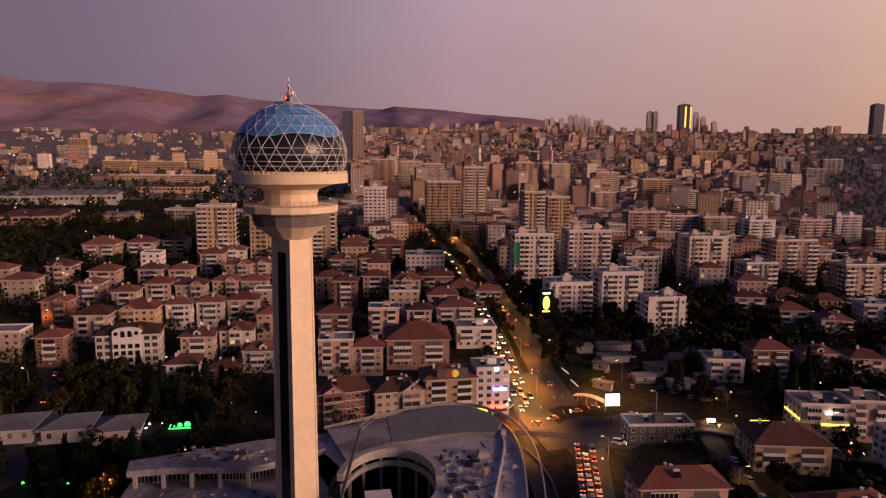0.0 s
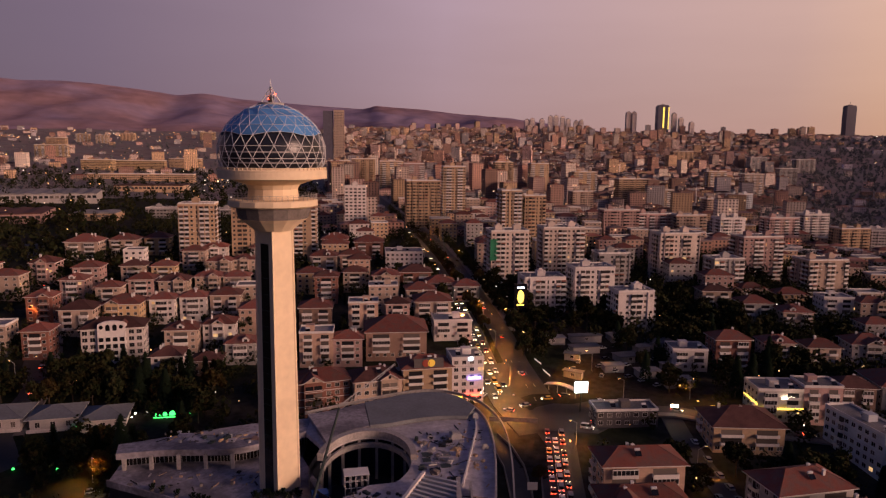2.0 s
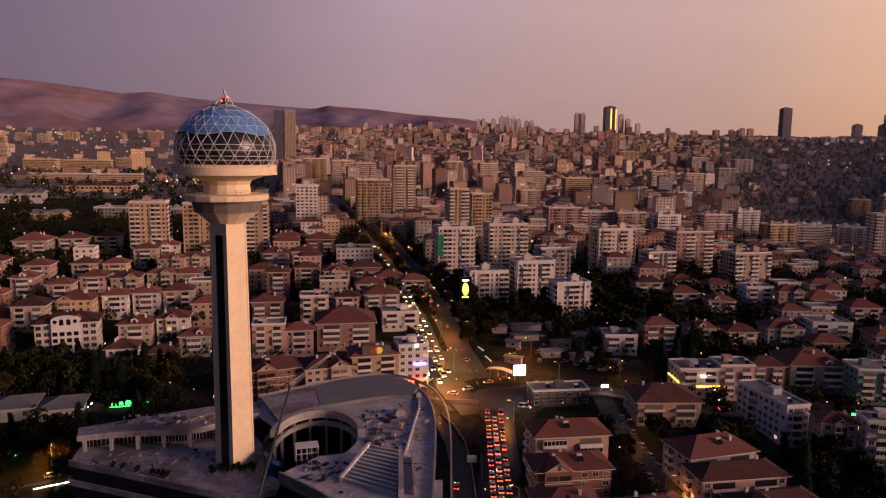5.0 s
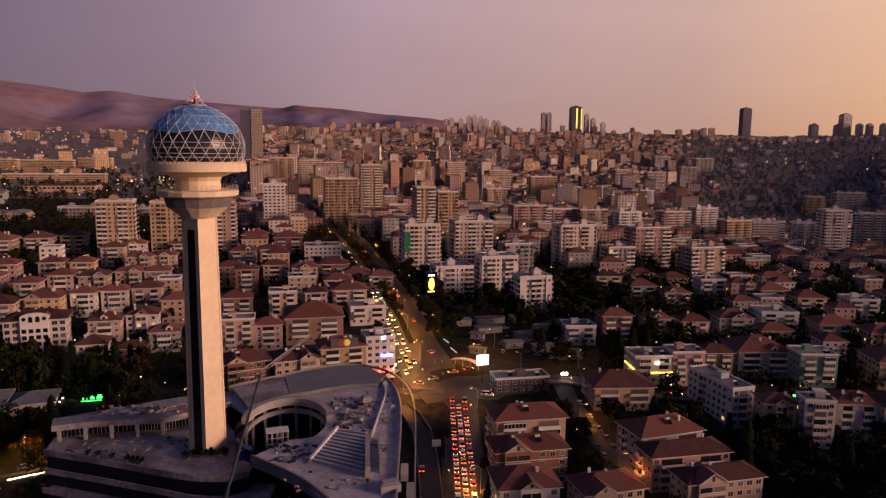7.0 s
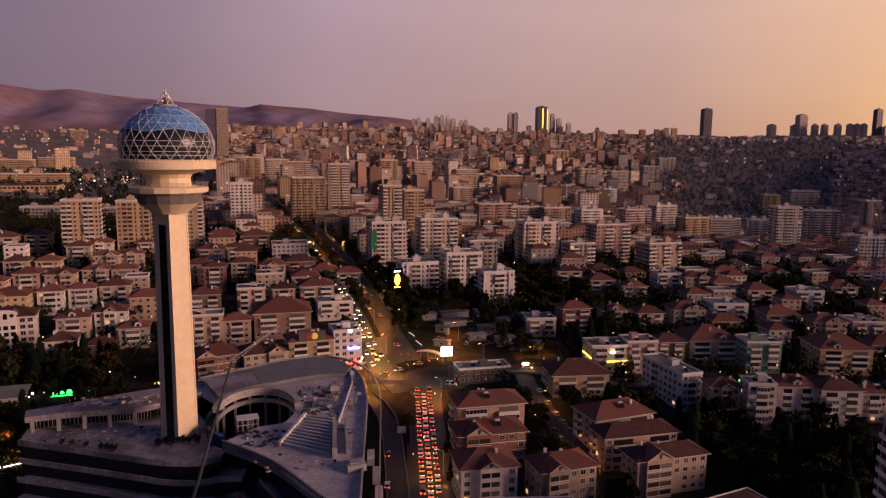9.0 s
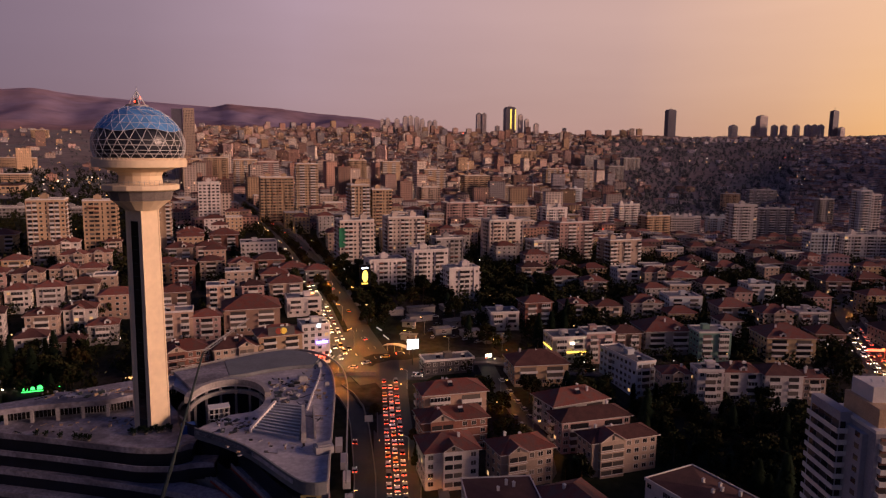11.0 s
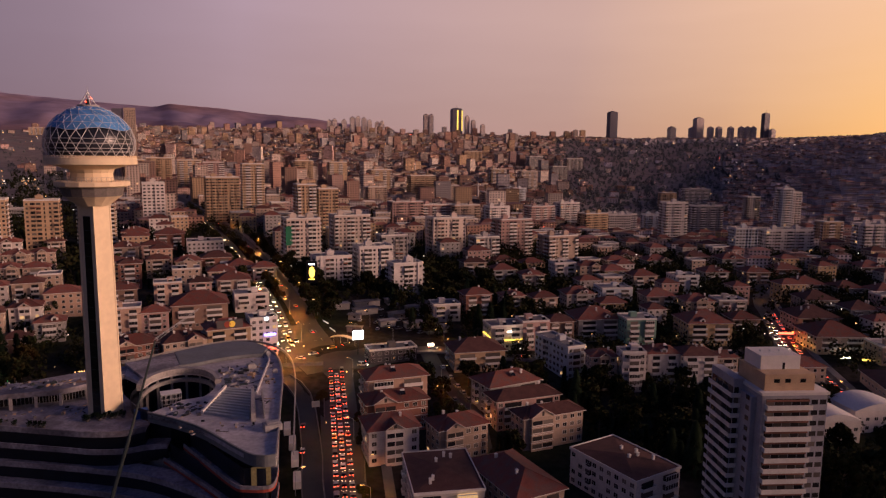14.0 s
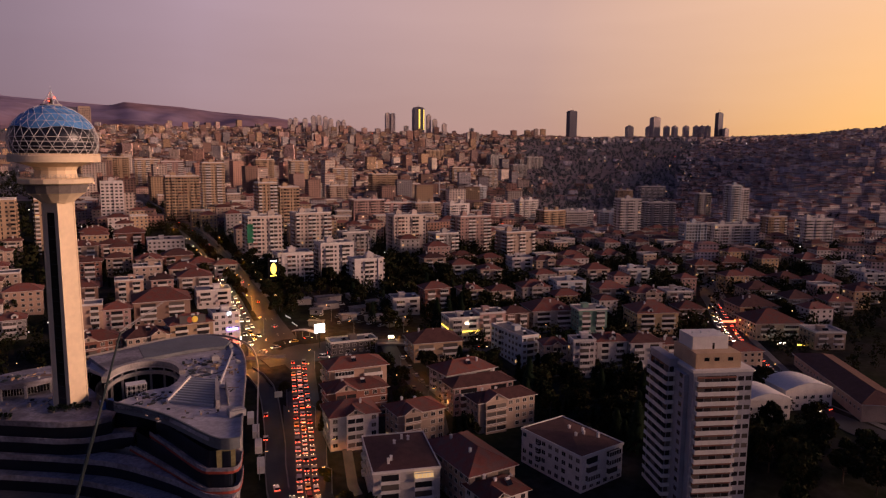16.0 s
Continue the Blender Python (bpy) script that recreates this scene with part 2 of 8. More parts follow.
town_white = shader("town_white_light", (0.8, 0.8, 0.8), glow=(1.0, 0.8, 0.55), power=2.0)
screen_white = shader("lit_screen", (0.8, 0.85, 0.9), glow=(0.85, 0.95, 1.0), power=4.5)

# ---- mesh helpers ----


class Build:
    """Vertices and faces of one part."""

    def __init__(self):
        self.v, self.f, self.m, self.uv = [], [], [], []

    def face(self, pts, mat=0, uv=None):
        n = len(self.v)
        self.v.extend(pts)
        self.f.append(tuple(range(n, n + len(pts))))
        self.m.append(mat)
        self.uv.extend(uv if uv else [(0.0, 0.0)] * len(pts))

    def prism(self, poly, z0, z1, mat=0, top=None, cap=True, bottom=True):
        """An upright prism over a plan that runs counter-clockwise; z0 and z1 may be lists."""
        k = len(poly)
        lo = z0 if isinstance(z0, (list, tuple)) else [z0] * k
        hi = z1 if isinstance(z1, (list, tuple)) else [z1] * k
        n = len(self.v)
        self.v.extend((p[0], p[1], z) for p, z in zip(poly, lo))
        self.v.extend((p[0], p[1], z) for p, z in zip(poly, hi))
        u = 0.0
        for i in range(k):
            j = (i + 1) % k
            s = math.hypot(poly[j][0] - poly[i][0], poly[j][1] - poly[i][1])
            self.f.append((n + i, n + j, n + k + j, n + k + i))
            self.uv.extend([(u, lo[i]), (u + s, lo[j]), (u + s, hi[j]), (u, hi[i])])
            self.m.append(mat)
            u += s
        if cap:
            self.f.append(tuple(range(n + k, n + 2 * k)))
            self.m.append(mat if top is None else top)
            self.uv.extend([(-50.0, 0.0)] * k)
        if bottom:
            self.f.append(tuple(range(n + k - 1, n - 1, -1)))
            self.m.append(mat)
            self.uv.extend([(-50.0, 0.0)] * k)

    def box(self, x0, x1, y0, y1, z0, z1, mat=0, top=None):
        self.prism(((x0, y0), (x1, y0), (x1, y1), (x0, y1)), z0, z1, mat, top)

    def turned(self, cx, cy, w, d, z0, z1, rot, mat=0, top=None):
        c, s = math.cos(radians(rot)), math.sin(radians(rot))
        self.prism([(cx + c * a - s * b, cy + s * a + c * b) for a, b in ((-w / 2, -d / 2), (w / 2, -d / 2), (w / 2, d / 2), (-w / 2, d / 2))], z0, z1, mat, top)

    def rod(self, a, b, r, sides=6, mat=0, r2=None):
        a, b = Vector(a), Vector(b)
        q = (b - a).to_track_quat("Z", "Y")
        n = len(self.v)
        for p, rr in ((a, r), (b, r if r2 is None else r2)):
            for i in range(sides):
                t = 2 * math.pi * i / sides
                self.v.append(tuple(p + q @ Vector((rr * math.cos(t), rr * math.sin(t), 0))))
        for i in range(sides):
            j = (i + 1) % sides
            self.f.append((n + i, n + j, n + sides + j, n + sides + i))
            self.m.append(mat)
            self.uv.extend([(0.0, 0.0)] * 4)
        self.f.append(tuple(range(n + sides, n + 2 * sides)))
        self.f.append(tuple(range(n + sides - 1, n - 1, -1)))
        self.m.extend([mat, mat])
        self.uv.extend([(0.0, 0.0)] * (2 * sides))

    def lathe(self, rows, sides=48, mat=0, turn=0.0, closed=True):
        """Rings of (radius, height) about the z axis."""
        n = len(self.v)
        for r, z in rows:
            for i in range(sides):
                t = 2 * math.pi * (i + turn) / sides
                self.v.append((r * math.cos(t), r * math.sin(t), z))
        for k in range(len(rows) - 1):
            for i in range(sides):
                j = (i + 1) % sides
                a = n + k * sides
                self.f.append((a + i, a + j, a + sides + j, a + sides + i))
                self.m.append(mat)
                self.uv.extend([(0.0, 0.0)] * 4)
        if closed:
            self.f.append(tuple(range(n + sides - 1, n - 1, -1)))
            a = n + (len(rows) - 1) * sides
            self.f.append(tuple(range(a, a + sides)))
            self.m.extend([mat, mat])
            self.uv.extend([(0.0, 0.0)] * (2 * sides))

    def mesh(self, name, *mats, smooth=False):
        me = bpy.data.meshes.new(name)
        me.from_pydata(self.v, [], self.f)
        for m in mats:
            me.materials.append(m)
        me.polygons.foreach_set("material_index", self.m)
        me.uv_layers.new(name="metres").data.foreach_set("uv", [c for p in self.uv for c in p])
        if smooth:
            me.polygons.foreach_set("use_smooth", [True] * len(self.f))
        me.update()
        return me


def thing(name, m, label, category, group="", kind=""):
    ob = new(name)
    ob.matrix_basis = m
    ob.empty_display_size = 0.2
    return tagged(ob, label, category, group, kind)


def part(name, data, parent, label="", m=None, kind=""):
    """One mesh object under a thing or a part."""
    ob = new(name, data)
    ob.parent = parent
    if m is not None:
        ob.matrix_basis = m
    return tagged(ob, label, kind=kind)


def whole(name, data, label, category, group="", kind="", m=None):
    ob = new(name, data)
    if m is not None:
        ob.matrix_basis = m
    return tagged(ob, label, category, group, kind)


SHARED = {}


def shared(key, make):
    if key not in SHARED:
        SHARED[key] = make()
    return SHARED[key]


rnd = random.Random(7)
# ---- ground ----


def ground_sheet():
    b = Build()
    rings = [0, 40, 80, 120, 160, 200, 240, 280, 320, 360, 400, 450, 500, 560, 620, 700, 780, 860, 950, 1050, 1200, 1350, 1500, 1700, 1900, 2100, 2350, 2600, 2900, 3200, 3500, 3900, 4300, 4700]
    turns = 120
    for r in rings:
        for k in range(turns):
            a = 2 * math.pi * k / turns
            x, y = HUB[0] + r * math.sin(a), HUB[1] + r * math.cos(a)
            z = land(x, y)
            if r > 900:
                z += (noise.noise(Vector((x / 420, y / 420, 0))) * 0.012 * (r - 900) ** 0.9) * 0.8
            b.v.append((x, y, z))
    for i in range(len(rings) - 1):
        for k in range(turns):
            j = (k + 1) % turns
            p = (i * turns + k, (i + 1) * turns + k, (i + 1) * turns + j, i * turns + j)
            b.f.append(p)
            b.m.append(1 if rings[i] >= 950 else 0)
            b.uv.extend([(0.0, 0.0)] * 4)
    return b.mesh("ground", soil, hazed_dry_grass, smooth=True)


def ground_z(x, y):
    r = math.hypot(x - HUB[0], y - HUB[1])
    z = land(x, y)
    if r > 900:
        z += (noise.noise(Vector((x / 420, y / 420, 0))) * 0.012 * (r - 900) ** 0.9) * 0.8
    return z


whole("ground", ground_sheet(), "dark dusty city ground with dry grass", "ground", kind="structure")

# mauve base and tint carry the distance haze on the bare hills
hill_mat = shader("hazed_hills", (0.31, 0.20, 0.22), 0.95, 0.0016, 0.3, 0.010, tint=(0.24, 0.19, 0.27), spec=0.05)


CREST = ((-81, 520), (-31, 504), (-29, 488), (-26, 496), (-24, 489), (-20.6, 463), (-18.5, 440), (-16.6, 457), (-13.8, 428), (-10, 409), (-7.8, 398), (-4.3, 383),
         (-3.3, 406), (-1.9, 398), (0.8, 385), (3, 363), (7.6, 336), (16, 240), (25, 150))


def mountains():
    """The bare range behind the town, falling from the west end to the middle."""
    b = Build()
    steps, rows = 240, 18
    for j in range(rows + 1):
        v = j / rows
        for i in range(steps + 1):
            bearing = -80 + 100 * i / steps
            crest = lie(CREST, bearing)
            crest += 3 * noise.noise(Vector((bearing / 0.9, 4.0, 0)))
            d = 3300 + 1350 * v
            x, y = HUB[0] + d * math.sin(radians(bearing)), HUB[1] + d * math.cos(radians(bearing))
            foot = land(HUB[0] + 3300 * math.sin(radians(bearing)), HUB[1] + 3300 * math.cos(radians(bearing))) - 18
            z = foot + max(0, crest - foot) * v ** 1.25
            z += 170 * v * (1 - v) * noise.noise(Vector((x / 300, y / 300, 2))) + 60 * v * (1 - v) * noise.noise(Vector((x / 90, y / 90, 5)))
            b.v.append((x, y, z))
    w = steps + 1
    for j in range(rows):
        for i in range(steps):
            b.f.append((j * w + i, j * w + i + 1, (j + 1) * w + i + 1, (j + 1) * w + i))
            b.m.append(0)
            b.uv.extend([(0.0, 0.0)] * 4)
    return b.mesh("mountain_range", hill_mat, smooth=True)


whole("mountain_range", mountains(), "bare mountain range behind the city, tinted mauve for haze", "mountain", kind="structure")

# ---- roads ----


def along(line, step=6.0):
    pts = []
    for p, q in zip(line, line[1:]):
        n = max(1, int(math.hypot(q[0] - p[0], q[1] - p[1]) / step))
        pts += [(p[0] + (q[0] - p[0]) * i / n, p[1] + (q[1] - p[1]) * i / n) for i in range(n)]
    return pts + [line[-1]]


def strip(line, width, lift, thick, side=0.0):
    """A ribbon on the ground along a line, shifted sideways."""
    pts = along(line)
    b = Build()
    for i, p in enumerate(pts):
        q, o = pts[min(i + 1, len(pts) - 1)], pts[max(i - 1, 0)]
        dx, dy = q[0] - o[0], q[1] - o[1]
        s = math.hypot(dx, dy)
        nx, ny = dy / s, -dx / s
        z = ground_z(p[0], p[1])
        for k in (side - width / 2, side + width / 2):
            for zz in (lift, lift - thick):
                b.v.append((p[0] + nx * k, p[1] + ny * k, z + zz))
    for i in range(len(pts) - 1):
        a, c = 4 * i, 4 * i + 4
        for f in ((a + 2, c + 2, c, a), (a, c, c + 1, a + 1), (c + 2, a + 2, a + 3, c + 3)):
            b.f.append(f)
            b.m.append(0)
            b.uv.extend([(0.0, 0.0)] * 4)
    return b


BOULEVARD = [(72, -130), (72, -42), (79, 2), (87, 72), (80, 96), (75, 133), (72, 172), (65, 241), (55, 329), (37, 449), (16, 577), (-31, 845), (-60, 1100)]
RAMP = [(62, -120), (62.8, -39), (64.2, -23), (66.3, -8), (67.8, 10), (69.2, 30), (69.3, 47), (67, 59), (63, 68)]
SIDE = [(112, 94), (140, 90), (172, 74), (205, 70), (260, 66), (331, 43)]
WEST = [(-110, 60), (-118, 98), (-130, 128), (-154, 178), (-194, 250), (-240, 330)]
EAST = [(285, -90), (289, -46), (305, -6), (331, 43), (391, 132), (445, 203), (560, 330)]
LANE = [(88, -60), (128, -14), (134.5, 9), (134.8, 34), (134.2, 55), (135, 69), (137, 88)]
FRONT = [(-110, 60), (-80, 20), (-62, -10), (-70, -60)]
for name, line, width, label in (("road_boulevard", BOULEVARD[3:], 27, "asphalt boulevard with worn lane lines"), ("road_south", [(66.5, -130), (72, -42), (78.3, 2), (88, 73)], 15, "asphalt boulevard with worn lane lines"), ("road_side", SIDE, 12, "asphalt side street with shops"),
                                 ("road_west", WEST, 11, "narrow asphalt street between houses"), ("road_east", EAST, 16, "asphalt street full of evening traffic"),
                                 ("road_lane", LANE, 8, "narrow lane between apartment houses"), ("road_front", FRONT, 10, "asphalt street in front of the mall"), ("road_back", [(-118, 12), (-66, 30), (-46, 39), (-20, 50)], 9, "asphalt street behind the mall")):
    lift = 0.10 if name == "road_boulevard" else 0.16
    whole(name, strip(line, width, lift, 0.6).mesh(name, asphalt), label, "road", kind="structure")
whole("road_ramp", strip(RAMP, 6.4, 0.2, 0.6).mesh("road_ramp", asphalt), "asphalt ramp beside the queueing traffic", "road", kind="structure")
for name, side in (("ramp_wall_1", -3.5), ("ramp_wall_2", 3.5)):
    whole(name, strip(RAMP[1:] if side > 0 else RAMP, 0.4, 1.1, 1.6, side).mesh(name, paving), "low pale concrete wall beside the ramp", "wall", kind="structure")
cross = Build()
cross.prism([(66 + 0, 74), (104, 70), (122, 84), (120, 100), (98, 112), (66, 112)], 5.0, [6.55, 6.35, 7.35, 8.9, 10.2, 10.3])
whole("road_crossing", cross.mesh("road_crossing", asphalt), "wide asphalt crossroads under orange street light", "road", kind="structure")
for name, line, side in (("pavement_1", BOULEVARD[6:], 15.0), ("pavement_2", BOULEVARD[5:], -15.0), ("pavement_3", BOULEVARD[:3], 14.5), ("pavement_4", SIDE, 7.5), ("pavement_5", SIDE, -7.5), ("pavement_6", EAST, 10), ("pavement_7", WEST, 7)):
    whole(name, strip(line, 3.5, 0.28, 0.7, side).mesh(name, paving), "grey paved footpath with a raised kerb", "pavement", kind="structure")
whole("median", strip(BOULEVARD[5:10], 3.0, 0.3, 0.6).mesh("median", soil), "raised median strip along the boulevard", "median", kind="structure")
marks = Build()
for side in (-9.0, -5.5, 5.5, 9.0):
    pts = along(BOULEVARD[4:10], 3.0)
    for i in range(0, len(pts) - 3, 4):
        p, q = pts[i], pts[i + 1]
        s = math.hypot(q[0] - p[0], q[1] - p[1])
        nx, ny = (q[1] - p[1]) / s, -(q[0] - p[0]) / s
        quad = [(p[0] + nx * (side - 0.08), p[1] + ny * (side - 0.08)), (p[0] + nx * (side + 0.08), p[1] + ny * (side + 0.08)),
                (q[0] + nx * (side + 0.08), q[1] + ny * (side + 0.08)), (q[0] + nx * (side - 0.08), q[1] + ny * (side - 0.08))]
        marks.face([(x, y, ground_z(x, y) + 0.12) for x, y in quad])
whole("lane_marks", marks.mesh("lane_marks", line_paint), "worn white lane dashes on asphalt", "road marking", kind="structure")

# ---- the tower ----


def tower():
    t = thing("observation_tower", pose(0, 0, 21.6), "tall concrete observation tower with a blue glass dome", "tower")
    z0 = 21.6
    # shaft: a square core set diagonally to the view, its arrises ridged, with a dark lift slit on one face
    face_turn = 50.0

    def ring(half):
        pts = []
        for k in range(4):
            a = radians(face_turn + 90 * k)
            ux, uy = math.cos(a), math.sin(a)
            nx, ny = -uy, ux
            for s, o in ((-1, 0.0), (-0.9, 0.0), (-0.84, -0.22), (0.84, -0.22), (0.9, 0.0)):
                pts.append((ux * half * s - nx * (half + o) * -1 * -1, uy * half * s - ny * (half + o) * -1 * -1))
        return pts

    b = Build()
    lo, hi = ring(3.75), ring(3.35)
    n = len(lo)
    b.v = [(x, y, 21.0 - z0) for x, y in lo] + [(x, y, 90.6 - z0) for x, y in hi]
    for i in range(n):
        j = (i + 1) % n
        b.f.append((i, j, n + j, n + i))
        b.m.append(0)
        b.uv.extend([(0.0, 0.0)] * 4)
    part("shaft", b.mesh("shaft", concrete), t, "smooth pale concrete shaft")
    # the slit lies on the face toward the street side
    b = Build()
    a = radians(face_turn + 90 * SLIT_FACE)
    ux, uy = math.cos(a), math.sin(a)
    nx, ny = uy, -ux
    for za, zb, ha, hb in ((21.2, 87.0, 3.75, 3.38),):
        pts = []
        for z, h in ((za, ha), (zb, hb)):
            for s in (-0.42, 0.50):
                pts.append((ux * h * s + nx * (h - 0.20), uy * h * s + ny * (h - 0.20), z - z0))
        b.face([pts[0], pts[1], pts[3], pts[2]])
        for i in range(15):
            z = 25 + i * 4.1
            h = 3.75 + (3.35 - 3.75) * (z - 21) / 70
            c = [(ux * h * s + nx * (h - 0.18), uy * h * s + ny * (h - 0.18), zz - z0) for zz, s in ((z, -0.40), (z, 0.48), (z + 0.12, 0.48), (z + 0.12, -0.40))]
            b.face(c, 1)
    part("lift_slit", b.mesh("lift_slit", black_glass, steel_dark), t, "tall dark glazed slit of the lift")
    # head: cone, drum, gallery, neck, crown slab
    def turned_part(name, rows, mat, label="", sides=64, turn=0.0):
        bb = Build()
        bb.lathe([(r, z - z0) for r, z in rows], sides, turn=turn)
        return part(name, bb.mesh(name, mat), t, label)

    turned_part("capital", [(4.7, 90.2), (5.3, 90.8), (7.6, 92.6), (8.6, 93.3)], concrete, "flared concrete capital", 16, 0.5)
    # darker concrete colour puts the gallery slab's shade on the drum
    turned_part("drum", [(8.5, 93.3), (9.3, 96.4)], concrete_dark, "concrete lower drum, darkened for the gallery's shade", 16, 0.5)
    slab = turned_part("gallery_slab", [(10.0, 96.1), (10.9, 96.5), (10.9, 97.7), (10.6, 98.0), (5.0, 98.0)], concrete, "cantilevered gallery slab", 16, 0.5)
    turned_part("neck", [(6.3, 97.9), (6.0, 100.5), (6.6, 101.6), (11.6, 103.2)], concrete, "concrete neck", 16, 0.5)
    turned_part("crown_slab", [(11.6, 103.0), (13.25, 103.2), (13.25, 105.2), (12.9, 105.5), (12.9, 105.9), (3.0, 105.9)], concrete, "broad crown slab")
    rail = Build()
    for i in range(48):
        a = 2 * math.pi * i / 48
        rail.rod((10.7 * math.cos(a), 10.7 * math.sin(a), 98.0 - z0), (10.7 * math.cos(a), 10.7 * math.sin(a), 99.3 - z0), 0.05, 4)
    for zz in (98.5, 98.9, 99.3):
        for i in range(48):
            a, c = 2 * math.pi * i / 48, 2 * math.pi * (i + 1) / 48
            rail.rod((10.7 * math.cos(a), 10.7 * math.sin(a), zz - z0), (10.7 * math.cos(c), 10.7 * math.sin(c), zz - z0), 0.04, 4)
    part("railing", rail.mesh("railing", trim_grey), t, "thin metal gallery railing")
    teeth = Build()
    for i in range(72):
        teeth_a = 360 / 72 * i
        a = radians(teeth_a)
        teeth.turned(13.0 * math.cos(a), 13.0 * math.sin(a), 0.3, 0.35, 105.2 - z0, 105.85 - z0, teeth_a)
    part("parapet_tooth", teeth.mesh("parapet_tooth", concrete), t, kind="stuff")
    # dome: radius by height
    def dome_r(z):
        if z < 110.5:
            return 12.3 + 0.85 * math.sin(math.pi / 2 * min(1, (z - 105.9) / 3.4))
        u = (z - 110.5) / (121.4 - 110.5)
        return max(0.9, 13.1 * math.sqrt(max(0.0, 1 - u ** 1.75)) * (1 - 0.02 * u))

    def dome_at(a, z, grow=0.0):
        r = dome_r(z) + grow
        return (r * math.cos(a), r * math.sin(a), z - z0)

    inner = Build()
    inner.lathe([(dome_r(z) - 0.75, z - z0) for z in (105.9, 107, 108, 109, 110, 111, 112, 113, 114, 115.5, 117)], 64)
    part("inner_glazing", inner.mesh("inner_glazing", mall_glass, smooth=True), t, "dark glazing behind the lattice")
    floor_band = Build()
    for z in (106.9, 109.4):
        floor_band.lathe([(dome_r(z) - 0.7, z - z0), (dome_r(z) - 0.62, z - z0), (dome_r(z + 0.35) - 0.62, z + 0.35 - z0), (dome_r(z) - 0.7, z + 0.35 - z0)], 64, closed=False)
    part("floor_edge", floor_band.mesh("floor_edge", trim_grey), t)
    n = 25
    levels = [105.8, 108.1, 111.0, 113.5, 115.9, 118.1, 119.8, 120.9]
    def node(k, i):
        """Joint i of ring k; the third ring hangs in five scallops."""
        count = n if k < 6 else 13
        a = 2 * math.pi * (i + (0.5 if k % 2 else 0.0)) / count - radians(105.5)
        z = levels[k]
        if k == 3:
            z += 1.15 * abs(math.sin(2.5 * (a + radians(105.5)))) - 0.35
        return dome_at(a, z)

    frame_rods = Build()
    cells = []
    for k in range(len(levels) - 1):
        count = n if k < 6 else 13
        rr = 0.08 if k < 3 else 0.05
        for i in range(count):
            if k in (5,):
                # the close ring gathers two by two into the open one
                p, q = node(5, i), node(6, i * 13 // n)
                frame_rods.rod(p, q, rr, 5)
                frame_rods.rod(p, node(5, i + 1), rr, 5)
                cells.append((5, (p, node(5, i + 1), q)))
                if (i + 1) * 13 // n != i * 13 // n:
                    cells.append((5, (node(5, i + 1), node(6, (i + 1) * 13 // n), q)))
                continue
            step = 0 if k % 2 else -1
            p, p2 = node(k, i), node(k, i + 1)
            up_l, up_r = node(k + 1, i + step), node(k + 1, i + step + 1)
            frame_rods.rod(p, up_l, rr, 5)
            frame_rods.rod(p, up_r, rr, 5)
            if k:
                frame_rods.rod(p, p2, rr, 5)
            cells.append((k, (p, p2, up_r)))
            cells.append((k, (p, up_r, up_l)))
    part("lattice", frame_rods.mesh("lattice", steel_white), t, "white triangulated steel lattice")
    made = 0
    for k, tri in cells:
        if k < 3:
            continue
        pb = Build()
        pb.face(tri)
        pb.face([(x * 0.995, y * 0.995, z - 0.03) for x, y, z in tri][::-1])
        part("pane", pb.mesh("pane", blue_glass), t, "" if made else "blue glass dome pane")
        made += 1
    top = Build()
    top.lathe([(1.0, 120.4 - z0), (3.0, 120.6 - z0), (3.2, 121.0 - z0), (3.2, 121.4 - z0), (1.2, 121.5 - z0)], 24)
    part("top_platform", top.mesh("top_platform", trim_grey), t, "small round platform at the apex")
    cap = Build()
    cap.lathe([(0.7, 121.4 - z0), (0.7, 123.0 - z0), (0.4, 123.2 - z0)], 12)
    part("beacon_drum", cap.mesh("beacon_drum", steel_dark), t)
    for i in range(4):
        a, c = math.pi / 2 * i + 0.4, math.pi / 2 * (i + 1) + 0.4
        for name_, p, q, rr in (("spire_leg", (2.5 * math.cos(a), 2.5 * math.sin(a), 121.2 - z0), (0, 0, 125.4 - z0), 0.15),
                                ("spire_ring", (1.25 * math.cos(a), 1.25 * math.sin(a), 123.3 - z0), (1.25 * math.cos(c), 1.25 * math.sin(c), 123.3 - z0), 0.10),
                                ("spire_brace", (2.5 * math.cos(a), 2.5 * math.sin(a), 121.3 - z0), (1.25 * math.cos(c), 1.25 * math.sin(c), 123.3 - z0), 0.05)):
            sp = Build()
            sp.rod(p, q, rr, 5)
            part(name_, sp.mesh(name_, steel_white), t)
    sp = Build()
    sp.rod((0, 0, 125.0 - z0), (0, 0, 127.0 - z0), 0.10, 6, r2=0.04)
    part("spire_tip", sp.mesh("spire_tip", steel_white), t, "thin white tip of the open pyramid spire")
    for i in range(3):
        lb = Build()
        lb.lathe([(0.12, 0), (0.2, 0.12), (0.2, 0.3), (0.05, 0.42)], 8)
        a = 2.1 * i
        part("warning_light", lb.mesh("warning_light", lamp_red), t, "red warning light", pose(1.0 * math.cos(a), 1.0 * math.sin(a), 123.2 - z0 - 0.6 * i + 0.2))
    return t


tower()
# ---- the shopping mall round the tower's foot ----
ROOF = 26.6
EDGE = [(-48, 15.5), (-31, 23), (-15, 30), (3, 34.5), (18, 44), (30, 51), (41, 54.5), (50, 50), (55.5, 40), (58, 26), (57.4, 5), (53.5, -30), (49.9, -61.2)]


